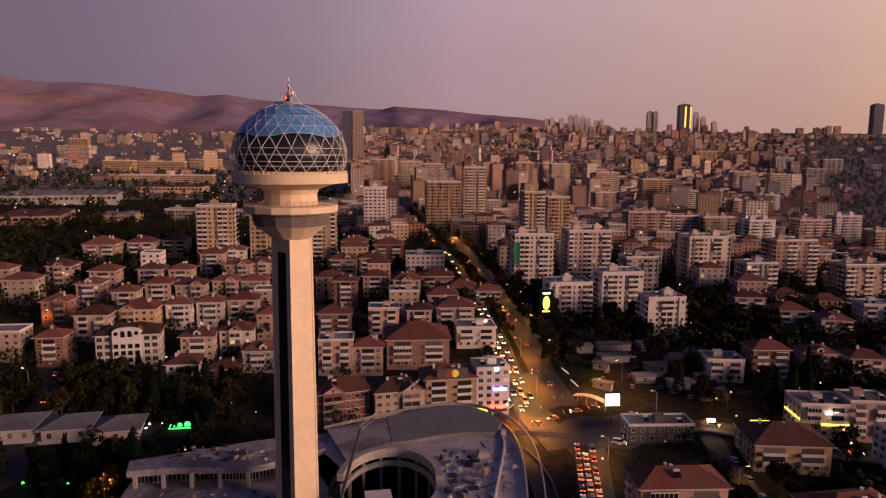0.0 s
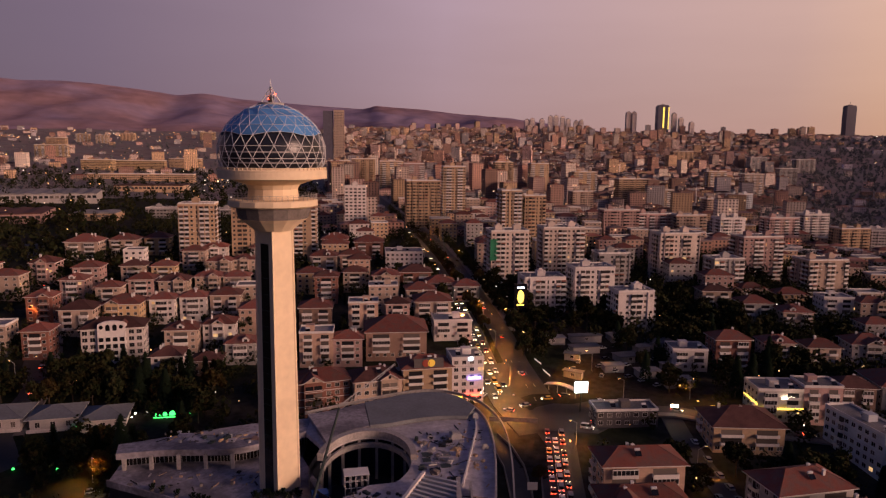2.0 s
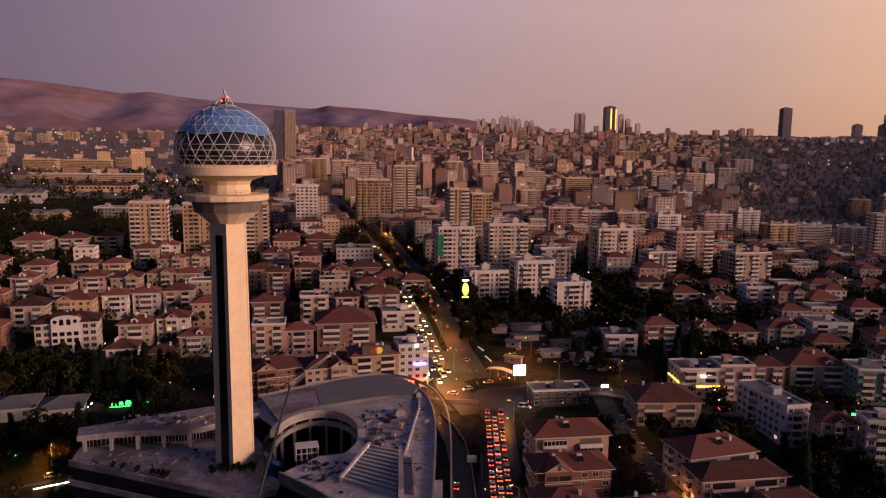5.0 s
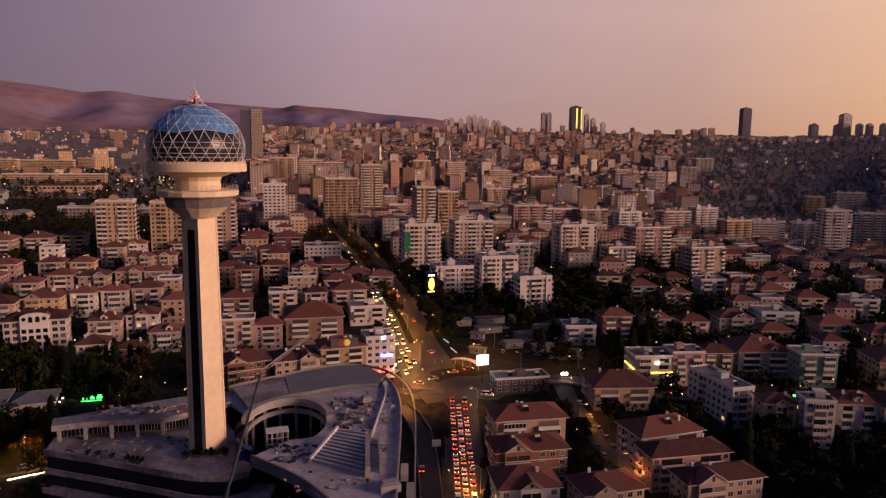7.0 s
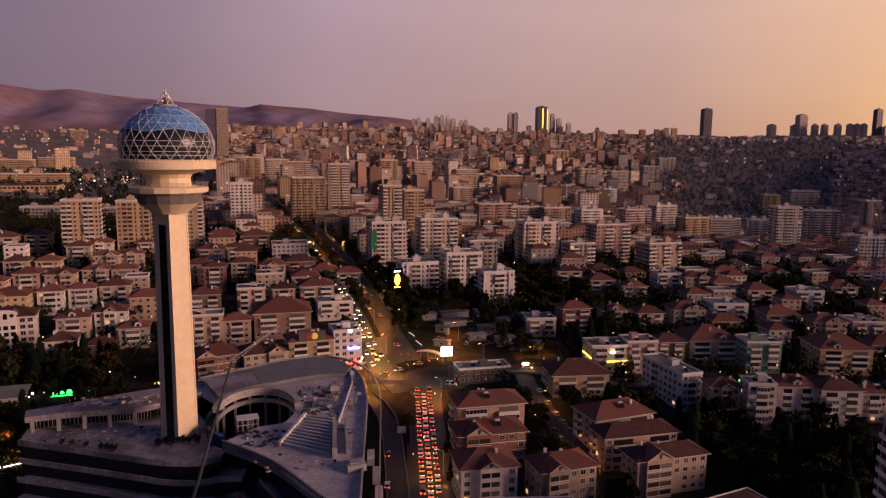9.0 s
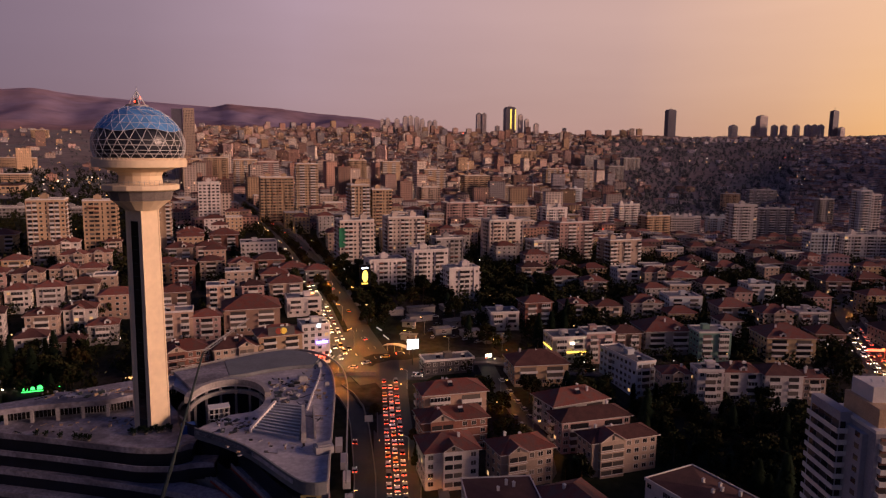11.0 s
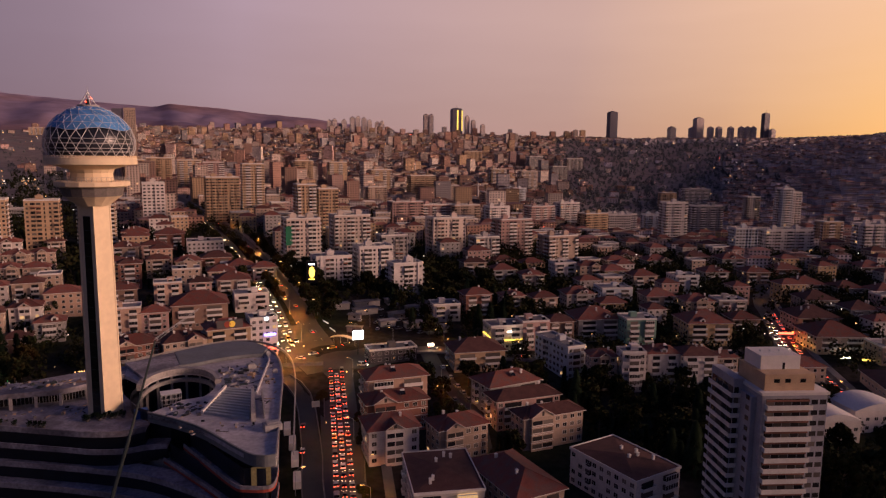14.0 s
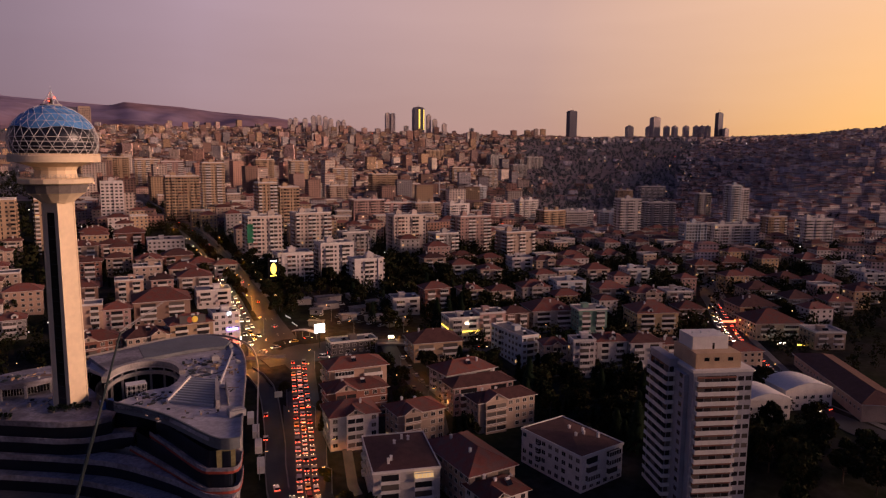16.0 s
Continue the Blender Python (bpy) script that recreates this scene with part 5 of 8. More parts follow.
house(104.3, 25.9, 25, 13, 5, 2, "hip", "peach", 1)
house(100.2, 9.5, 24, 12, 4, 2, "hip", "brick", 1)
house(93.4, -11.6, 18, 14, 4, 0, "hip", "white", 1)
house(117.1, -17.0, 19, 12, 4, 7, "hip", "cream", 1)
house(151.4, 18.2, 25, 15, 4, 10, "hip", "grey", 1)
house(152.2, 2.7, 28, 11, 4, 3, "hip", "pink", 1)
house(154.9, -13.8, 26, 10, 4, 5, "hip", "cream", 1)
house(100.8, -49.1, 21, 28, 4, -8, "tile", "white", 1)
house(122.2, -56.3, 17, 29, 4, 9, "hip", "cream", 1)
house(161.6, -56.2, 20, 29, 4, 14, "tile", "white", 1)
house(195.4, 53.6, 10, 29, 5, 6, "flat", "bluewhite", 1)
house(116.3, 79.7, 24, 10, 2, 2, "flat", "dark", 1)
house(154.6, 63.6, 25, 18, 3, -4, "hip", "tan", 1)
house(123.9, -74.6, 15, 12, 3, 10, "hip", "white", 1)
house(204.8, 30.4, 12, 10, 5, -14, "hip", "cream", 1)
house(215.9, 22.8, 11, 9, 6, -14, "flat", "white", 1)
house(233.7, 26.3, 15, 12, 5, -14, "hip", "white", 1)
house(248.6, 19.8, 16, 13, 5, -14, "hip", "white", 1)
house(265.1, 19.6, 10, 9, 4, -14, "hip", "cream", 1)
house(179.5, 87.2, 18, 14, 4, -4, "flat", "white", 1)
house(195.4, 84.9, 15, 12, 5, -4, "flat", "pink", 1)
house(214.7, 93.0, 15, 12, 4, -6, "hip", "brown", 1)
house(239.6, 97.5, 25, 21, 4, -8, "hip", "grey", 1)
house(256.2, 79.0, 17, 14, 5, -10, "flat", "green", 1)
house(295.7, 73.3, 25, 21, 4, -14, "hip", "ochre", 1)
house(161.7, 133.2, 16, 13, 3, -4, "flat", "white", 0)
house(180.3, 131.2, 16, 12, 5, 0, "hip", "brick", 0)
house(207.0, 139.1, 14, 11, 4, -4, "hip", "cream", 0)
house(227.6, 137.6, 15, 12, 4, -6, "hip", "cream", 0)
house(256.1, 145.9, 19, 15, 4, -8, "hip", "grey", 0)
house(288.2, 154.9, 21, 17, 4, -10, "flat", "bluewhite", 0)
house(303.9, 128.2, 19, 16, 4, -12, "hip", "cream", 0)
house(320.1, 110.9, 18, 15, 4, -12, "hip", "cream", 0)
house(342.1, 107.8, 18, 15, 4, -14, "flat", "grey", 0)
house(281.9, 215.2, 17, 14, 5, -6, "flat", "white", 0)
house(297.9, 206.5, 16, 13, 5, -6, "hip", "cream", 0)
house(316.1, 201.2, 18, 15, 4, -8, "hip", "ochre", 0)
house(327.3, 180.3, 18, 15, 4, -8, "hip", "cream", 0)
house(356.4, 171.4, 18, 15, 4, -10, "flat", "bluewhite", 0)
house(390.3, 181.2, 18, 15, 4, -12, "hip", "grey", 0)
house(244.9, 191.6, 16, 13, 4, -6, "hip", "cream", 0)
house(227.8, 203.9, 17, 14, 4, -4, "hip", "grey", 0)
house(213.6, 224.9, 17, 13, 4, -2, "hip", "cream", 0)
house(329.0, 80.4, 16, 14, 3, -16, "hip", "brown", 1)
house(374.7, 74.6, 25, 22, 3, -18, "hip", "cream", 0)
house(356.4, 43.3, 27, 24, 3, -18, "hip", "cream", 0)
house(367.1, 16.0, 17, 16, 3, -20, "flat", "cream", 0)
house(411.3, 106.8, 21, 19, 3, -18, "hip", "cream", 0)
house(417.2, 79.2, 18, 17, 3, -18, "hip", "grey", 0)
house(434.2, 63.7, 17, 16, 3, -20, "hip", "cream", 0)
house(440.9, 144.3, 22, 19, 3, -16, "hip", "cream", 0)
house(459.7, 127.2, 19, 17, 3, -16, "hip", "grey", 0)
house(477.2, 111.1, 20, 18, 3, -18, "hip", "cream", 0)
house(479.9, 79.5, 18, 17, 3, -20, "hip", "grey", 0)
house(435.9, 188.8, 19, 16, 3, -14, "hip", "brown", 0)
house(469.4, 193.5, 20, 17, 3, -14, "hip", "brick", 0)
house(528.6, 202.8, 22, 20, 3, -16, "hip", "cream", 0)
house(544.1, 181.4, 21, 19, 3, -16, "hip", "cream", 0)
house(551.6, 149.7, 20, 18, 3, -18, "flat", "white", 0)
house(536.1, 118.0, 18, 17, 3, -18, "flat", "white", 0)
house(389.2, 251.2, 21, 17, 3, -10, "hip", "grey", 0)
house(378.4, 279.8, 22, 18, 3, -8, "hip", "cream", 0)
house(437.5, 263.4, 22, 18, 3, -12, "hip", "cream", 0)
house(461.3, 246.4, 21, 18, 3, -12, "hip", "grey", 0)
apartment(96, 277, 25, 18, 11, 6, "block", "balcony")
apartment(137, 302, 29, 18, 11, 6, "block", "balcony")
apartment(217, 299, 29, 18, 11, 6, "block", "balcony")
apartment(286, 319, 31, 18, 10, 6, "pink", "balcony")
apartment(312, 281, 29, 18, 8, 6, "cream", "balcony")
apartment(109, 219, 24, 17, 6, 6, "white", "balcony")
apartment(139, 225, 24, 17, 8, 6, "white", "balcony")
apartment(152, 187, 20, 14, 7, 6, "white", "balcony")
apartment(163, 267, 21, 14, 8, 6, "grey", "balcony")
apartment(114, 402, 17, 18, 15, 6, "tan", "balcony")
apartment(134, 404, 18, 18, 14, 6, "tan", "balcony")
apartment(176, 939, 30, 18, 17, 6, "tan", "balcony")
apartment(237, 962, 31, 18, 17, 6, "tan", "balcony")
apartment(317, 975, 39, 18, 14, 6, "tan", "balcony")
apartment(42, 511, 33, 18, 15, 6, "tan", "loggia")
apartment(76, 572, 24, 16, 19, 6, "tan", "balcony")
apartment(-111, 297, 23, 16, 13, 6, "tan", "balcony")
apartment(-80, 306, 21, 15, 13, 6, "tan", "balcony")
apartment(-48, 321, 24, 17, 13, 6, "tan", "balcony")
apartment(-19, 449, 19, 13, 14, 6, "white", "slab")
apartment(32, 874, 31, 18, 16, 6, "pink", "balcony")
apartment(-4, 947, 37, 18, 16, 6, "tan", "balcony")
apartment(-54, 1013, 39, 18, 16, 6, "tan", "balcony")
apartment(-90, 990, 31, 18, 15, 6, "tan", "balcony")
apartment(359, 855, 44, 18, 14, 6, "tan", "band")
apartment(406, 855, 32, 18, 9, 6, "cream", "balcony")
apartment(603, 1117, 36, 18, 13, 6, "tan", "balcony")
apartment(677, 1123, 40, 18, 14, 6, "cream", "balcony")
apartment(481, 581, 30, 18, 11, 6, "white", "balcony")
apartment(236, 499, 36, 18, 9, 6, "pink", "balcony")
apartment(274, 510, 42, 18, 8, 6, "pink", "balcony")
apartment(307, 503, 32, 18, 8, 6, "cream", "balcony")
apartment(421, 539, 34, 18, 9, 6, "pink", "balcony")
apartment(331, 464, 25, 17, 9, 6, "white", "balcony")
apartment(481, 512, 33, 18, 9, 6, "tan", "balcony")
apartment(539, 541, 40, 18, 9, 6, "white", "slab")
apartment(241, 273, 21, 15, 7, 6, "grey", "balcony")
apartment(775, 1732, 59, 18, 10, 6, "tan", "balcony")
apartment(255, 737, 28, 18, 9, 6, "cream", "balcony")
apartment(543, 889, 36, 18, 9, 6, "bluewhite", "balcony")
apartment(430, 724, 28, 18, 9, 6, "cream", "balcony")
apartment(895, 1401, 44, 18, 11, 6, "grey", "balcony")
apartment(1036, 1578, 55, 18, 11, 6, "grey", "balcony")
apartment(909, 1572, 46, 18, 12, 6, "grey", "balcony")
apartment(-993, 1865, 53, 18, 9, 2, "tan", "balcony")
apartment(-821, 1498, 72, 18, 9, 2, "ochre", "balcony")
apartment(-1092, 2232, 41, 18, 9, 2, "tan", "balcony")
apartment(-1015, 2206, 38, 18, 9, 2, "tan", "balcony")
apartment(-1006, 2393, 48, 18, 9, 2, "tan", "balcony")
apartment(-739, 2454, 54, 18, 9, 2, "tan", "balcony")
apartment(-499, 1201, 90, 18, 6, 2, "ochre", "slab")
apartment(-453, 1320, 65, 18, 6, 2, "tan", "slab")
apartment(-566, 1165, 58, 18, 6, 2, "ochre", "slab")
apartment(-417, 978, 176, 18, 3, 2, "tan", "slab")
apartment(-583, 2677, 63, 18, 8, 2, "tan", "balcony")
apartment(509, 391, 24, 17, 16, -12, "white", "balcony")
apartment(638, 499, 40, 18, 13, -12, "grey", "balcony")
apartment(572, 298, 49, 18, 8, -12, "white", "balcony")
apartment(520, 297, 22, 15, 9, -12, "bluewhite", "slab")
apartment(699, 432, 13, 18, 19, -12, "bluewhite", "balcony")
apartment(718, 437, 12, 18, 17, -12, "white", "balcony")
apartment(756, 548, 19, 13, 14, -12, "grey", "balcony")
apartment(993, 968, 55, 18, 11, -12, "grey", "balcony")
apartment(645, 314, 22, 15, 9, -12, "tan", "balcony")
apartment(637, 256, 30, 18, 10, -12, "white", "balcony")
apartment(593, 547, 25, 18, 9, -12, "bluewhite", "balcony")
apartment(522, 525, 33, 18, 9, -12, "white", "slab")
apartment(928, 976, 32, 18, 11, -12, "tan", "balcony")


def low_hall(x, y, w, d, rot, h, roof, wall):
    """A broad low hall: walls with a strip of windows, a shallow saw of roof bays."""
    t = thing("industrial_hall", pose(x, y, ground_z(x, y), 0, 0, rot), "broad low %s hall with shallow roof bays" % WALL_WORDS[wall], "hall", "industrial halls")
    b = Build()
    b.box(-w / 2, w / 2, -d / 2, d / 2, -14, h)
    part("wall", b.mesh("wall", wall_mat[wall]), t)
    n = max(2, int(w / 15))
    for k in range(n):
        b = Build()
        x0, x1 = -w / 2 + w * k / n, -w / 2 + w * (k + 1) / n
        b.prism([(x0, -d / 2 - 0.4), ((x0 + x1) / 2, -d / 2 - 0.4), ((x0 + x1) / 2, d / 2), (x0, d / 2)], h, [h + 0.3, h + 1.6, h + 1.6, h + 0.3])
        b.prism([((x0 + x1) / 2, -d / 2 - 0.4), (x1, -d / 2 - 0.4), (x1, d / 2), ((x0 + x1) / 2, d / 2)], h, [h + 1.6, h + 0.3, h + 0.3, h + 1.6])
        part("roof_bay", b.mesh("roof_bay", roof), t)
    b = Build()
    for u in spots(w, 5.0):
        b.box(u - 1.8, u + 1.8, -d / 2 - 0.06, -d / 2, h * 0.45, h * 0.8)
    part("window_strip", b.mesh("window_strip", pane_quiet), t, kind="stuff")
    HOUSES.extend([(x, y, min(w, d) * 0.55), (x - 0.3 * w, y, min(w, d) * 0.45), (x + 0.3 * w, y, min(w, d) * 0.45)])


low_hall(-395, 640, 120, 110, 20, 8, deck, "grey")
low_hall(-322, 455, 52, 70, 18, 7, tile_dark, "pink")
low_hall(-262, 480, 40, 34, 10, 6, deck, "tan")
low_hall(-330, 800, 90, 40, 6, 8, tile_dark, "tan")
apartment(-173, 544, 53, 18, 2, 2, "grey", "slab")
apartment(-206, 511, 40, 18, 3, 2, "grey", "slab")
# ---- the white residential tower ----


tower_grey = shader("tower_render", (0.34, 0.34, 0.38), 0.9, 0.2, 0.2, 2.0, 0.15)


def white_tower():
    t = thing("residential_tower", pose(190.5, -92.0, -5.0, 0, 0, -14), "grey-white residential tower with stacked white balcony bands", "tower block")
    floors = 15
    b = Build()
    b.box(-11.0, 7.8, -7.0, 11, -4, 47.5)
    part("wall", b.mesh("wall", tower_grey), t, "bluish grey rendered wall")
    for x0, x1, y0, y1, h in ((-14.0, -11.0, 3.0, 17, 49.0), (7.8, 11.0, -1.5, 14, 47.0), (-12.4, -11.0, -4.0, 3.0, 46.0)):
        b = Build()
        b.box(x0, x1, y0, y1, -4, h)
        part("wing", b.mesh("wing", tower_grey), t)
    front, flank, flank_glass = Build(), Build(), Build()
    front.box(-10.2, 2.8, -8.6, -7.0, 0.0, 0.12)
    front.box(-10.2, 2.8, -8.6, -8.4, 0.12, 1.35)
    front.box(-10.2, -10.0, -8.4, -7.0, 0.12, 1.35)
    front.box(2.6, 2.8, -8.4, -7.0, 0.12, 1.35)
    fm = front.mesh("balcony", white_paint)
    fg = Build()
    for i in range(5):
        fg.face([(-9.9 + i * 2.5, -7.03, 0.2), (-7.5 + i * 2.5, -7.03, 0.2), (-7.5 + i * 2.5, -7.03, 2.75), (-9.9 + i * 2.5, -7.03, 2.75)])
    for x in (3.2, 5.6):
        fg.face([(x, -7.03, 1.0), (x + 1.9, -7.03, 1.0), (x + 1.9, -7.03, 2.4), (x, -7.03, 2.4)])
    fgm = fg.mesh("glazing", pane_quiet)
    aw = Build()
    aw.box(-9.9, 2.5, -7.5, -7.08, 2.35, 2.5)
    aw.box(-9.9, 2.5, -7.5, -7.44, 2.05, 2.35)
    awm = aw.mesh("awning", wall_mat["brick"])
    flank.box(-15.2, -14.0, 2.0, 16.5, 0, 0.12)
    flank.box(-15.2, -15.02, 2.0, 16.5, 0.12, 1.3)
    flank.box(-14.0, -12.4, 2.0, 3.0, 0, 0.12)
    flank.box(-15.02, -12.4, 2.0, 2.18, 0.12, 1.3)
    flm = flank.mesh("side_balcony", white_paint)
    for i in range(4):
        y = 3.3 + i * 3.3
        flank_glass.face([(-14.03, y + 3.15, 0.2), (-14.03, y, 0.2), (-14.03, y, 2.85), (-14.03, y + 3.15, 2.85)])
    flank_glass.face([(-12.43, -1.0, 0.9), (-12.43, -3.0, 0.9), (-12.43, -3.0, 2.3), (-12.43, -1.0, 2.3)])
    flank_glass.face([(-13.9, 2.97, 0.2), (-12.5, 2.97, 0.2), (-12.5, 2.97, 2.8), (-13.9, 2.97, 2.8)])
    flank_glass.face([(8.4, -1.53, 0.9), (10.4, -1.53, 0.9), (10.4, -1.53, 2.3), (8.4, -1.53, 2.3)])
    flg = flank_glass.mesh("side_glazing", pane_quiet)
    for k in range(floors):
        m = pose(0, 0, 1.0 + 3.05 * k)
        part("balcony", fm, t, "", m)
        part("glazing", fgm, t, "", m, kind="stuff")
        part("awning", awm, t, "" if k else "dark red awning strip", m)
        part("side_balcony", flm, t, "", m)
        part("side_glazing", flg, t, "", m, kind="stuff")
    c = Build()
    c.box(-11.4, 8.2, -7.4, 11.4, 47.5, 48.3)
    part("cornice", c.mesh("cornice", white_paint), t)
    p = Build()
    p.box(-9.8, 4.6, -5.6, 9.0, 48.3, 53.0)
    part("penthouse", p.mesh("penthouse", wall_mat["tan"]), t)
    p = Build()
    p.box(-8.8, 2.8, -1.0, 8.0, 53.0, 57.0)
    part("lift_house", p.mesh("lift_house", white_paint), t)
    for x in (-6.4, -3.2, 1.2):
        wb = Build()
        wb.box(-0.8, 0.8, -0.06, 0.1, 0, 1.1)
        part("window", shared("pent_window", lambda: wb.mesh("window", black_glass)), t, "", pose(x, -5.6, 50.6))
    d = Build()
    d.box(-0.35, 0.35, -0.05, 0.1, 0, 1.9)
    part("door", d.mesh("door", black_glass), t, "", pose(-2.0, -1.0, 53.0))
    for x in (-7.8, -5, -2.2, 1.2):
        a = Build()
        a.rod((0, 0, 0), (0, 0, 0.9), 0.05, 5)
        a.rod((0, 0, 0.7), (0.3, -0.2, 0.9), 0.45, 10, r2=0.3)
        part("dish", shared("roof_dish", lambda: a.mesh("dish", steel_white)), t, "", pose(x, 2, 57.0))
    HOUSES.append((190, -90, 22))


white_tower()


def vaulted_hall(x, y, w, d, rot):
    t = thing("vaulted_hall", pose(x, y, ground_z(x, y), 0, 0, rot), "white hall with a shallow barrel-vaulted roof", "hall", "vaulted halls")
    b = Build()
    b.box(-w / 2, w / 2, -d / 2, d / 2, -3, 9)
    part("wall", b.mesh("wall", wall_mat["white"]), t)
    b = Build()
    n = 12
    arc = [(-w / 2 - 0.5 + (w + 1) * i / n, 9 + 2.8 * math.sin(math.pi * i / n)) for i in range(n + 1)]
    for (xa, za), (xb, zb) in zip(arc, arc[1:]):
        b.face([(xa, -d / 2 - 0.5, za), (xb, -d / 2 - 0.5, zb), (xb, d / 2, zb), (xa, d / 2, za)])
    b.face([(xx, -d / 2 - 0.5, zz) for xx, zz in arc])
    b.face([(xx, d / 2, zz) for xx, zz in arc][::-1])
    part("vault", b.mesh("vault", white_paint), t)
    for k in range(2):
        for u in spots(w, 3.2):
            part("window", window_mesh(1.5, 1.35), t, "", pose(u, -d / 2, 1.2 + 3.6 * k))
    HOUSES.append((x, y, 16))


vaulted_hall(260, -43, 20, 16, -12)
vaulted_hall(286, -40, 22, 16, -12)
long_hall = thing("long_hall", pose(318, -38, -1, 0, 0, 62), "long hall with a brown pitched roof", "hall")
b = Build()
b.box(-36, 36, -9, 9, -4, 8.2)
part("wall", b.mesh("wall", wall_mat["cream"]), long_hall)
part("roof", hip_roof(72, 18, 0.9, 3.4, tile_dark), long_hall, "", pose(0, 0, 8.4))
for u in spots(70, 3.6):
    part("window", window_mesh(1.5, 1.35), long_hall, "", pose(u, 9, 4.5, 0, 0, 180))
HOUSES.extend([(318, -38, 20), (335, -10, 18), (300, -66, 18)])


def pavilion(x, y, w, d, rot):
    t = thing("pavilion", pose(x, y, ground_z(x, y), 0, 0, rot), "low white pavilion with a dark hipped roof in the garden", "pavilion", "garden pavilions")
    b = Build()
    b.box(-w / 2, w / 2, -d / 2, d / 2, -3, 4)
    part("wall", b.mesh("wall", wall_mat["white"]), t)
    part("roof", hip_roof(w, d, 1.4, 2.6, lead), t, "", pose(0, 0, 4.2))
    b = Build()
    b.box(-w / 2 - 0.6, w / 2 + 0.6, -d / 2 - 2.0, -d / 2, -0.4, 0.1)
    b.box(-w / 2 - 0.6, w / 2 + 0.6, -d / 2 - 2.0, -d / 2 - 1.9, 0.1, 0.9)
    part("terrace", b.mesh("terrace", wall_mat["white"]), t)
    for u in spots(w, 4):
        part("window", window_mesh(1.5, 1.9), t, "", pose(u, -d / 2, 0.8))
    HOUSES.append((x, y, 13))
    HOUSES.append((x + 3, y - 12, 9))


pavilion(-78, 74, 14, 13, 12)
pavilion(-95, 73, 15, 13, 12)
pavilion(-114, 70, 18, 14, 10)

# ---- shops, signs and lit fronts ----


def light_bar(x, y, z, w, h, rot, mat, label, name="light_strip", depth=0.2):
    b = Build()
    b.box(-w / 2, w / 2, -depth, 0, 0, h)
    return whole(name, b.mesh(name, mat), label, "shop light", "lit shop fronts", m=pose(x, y, z, 0, 0, rot))


def sign_tower():
    t = thing("advertising_panel", pose(91.5, 184.0, 17, 0, 0, 4), "tall dark panel with a lit yellow emblem on a house end", "sign")
    b = Build()
    b.box(-3.4, 3.4, -0.4, 0.4, 0, 24.2)
    part("panel", b.mesh("panel", black_glass), t)
    e = Build()
    pts = [(1.9 * math.cos(radians(i * 15)) * (1.0 if i % 2 else 0.86), -0.46, 17.2 + 3.6 * math.sin(radians(i * 15))) for i in range(24)]
    e.face(pts)
    e.face([(x * 1.0, -0.41, z) for x, y, z in pts][::-1])
    part("emblem", e.mesh("emblem", lamp_yellow), t, "glowing yellow emblem")
    e = Build()
    for k in range(4):
        e.box(-2.0 + k, -1.2 + k, -0.47, -0.4, 12.4, 13.2)
    e.box(-1.9, 1.9, -0.47, -0.4, 21.8, 22.6, 1)
    part("bars", e.mesh("bars", lamp_yellow, screen_white), t, "glowing bars", kind="stuff")


sign_tower()
bill = thing("billboard", pose(101.5, 87.5, ground_z(101, 87), 0, 0, 4), "bright white lit billboard on a steel post", "billboard")
b = Build()
b.rod((0, 0.2, 0), (0, 0.2, 9.5), 0.25, 8)
part("post", b.mesh("post", steel_dark), bill)
b = Build()
b.box(-2.9, 2.9, -0.2, 0.35, 8.0, 13.0)
part("box", b.mesh("box", steel_dark), bill)
b = Build()
b.face([(-2.7, -0.22, 8.2), (2.7, -0.22, 8.2), (2.7, -0.22, 12.8), (-2.7, -0.22, 12.8)])
part("screen", b.mesh("screen", screen_white), bill, "glowing white screen")

ban = Build()
ban.box(-2.4, 2.4, -0.15, 0.0, 0, 14)
whole("wall_banner", ban.mesh("wall_banner", shader("green_banner", (0.03, 0.20, 0.10), 0.7, 0.3, 0.25)), "green advertising banner hung on a block", "banner", m=pose(86.2, 266.9, 40.5, 0, 0, 6))
# the corner house with its coloured signs
gz = ground_z(56, 101)
light_bar(59.5, 94.6, gz + 9.6, 5.5, 1.2, 8, lamp_blue, "violet lit shop sign on a corner house")
light_bar(58.5, 94.4, gz + 2.6, 7.5, 0.9, 8, lamp_red, "red lit shop fascia")
light_bar(63.2, 98.5, gz + 3.2, 6.0, 0.8, 75, lamp_white, "white lit shop fascia")
light_bar(53.0, 93.8, gz + 0.6, 3.4, 2.2, 8, lamp_yellow, "yellow lit shop window")
light_bar(58.0, 95.2, gz + 17.4, 1.5, 1.4, 8, screen_white, "white floodlight on a roof edge", depth=0.6)
light_bar(61.0, 97.2, gz + 17.6, 1.6, 1.2, 60, lamp_white, "warm floodlight on a roof edge", depth=0.6)
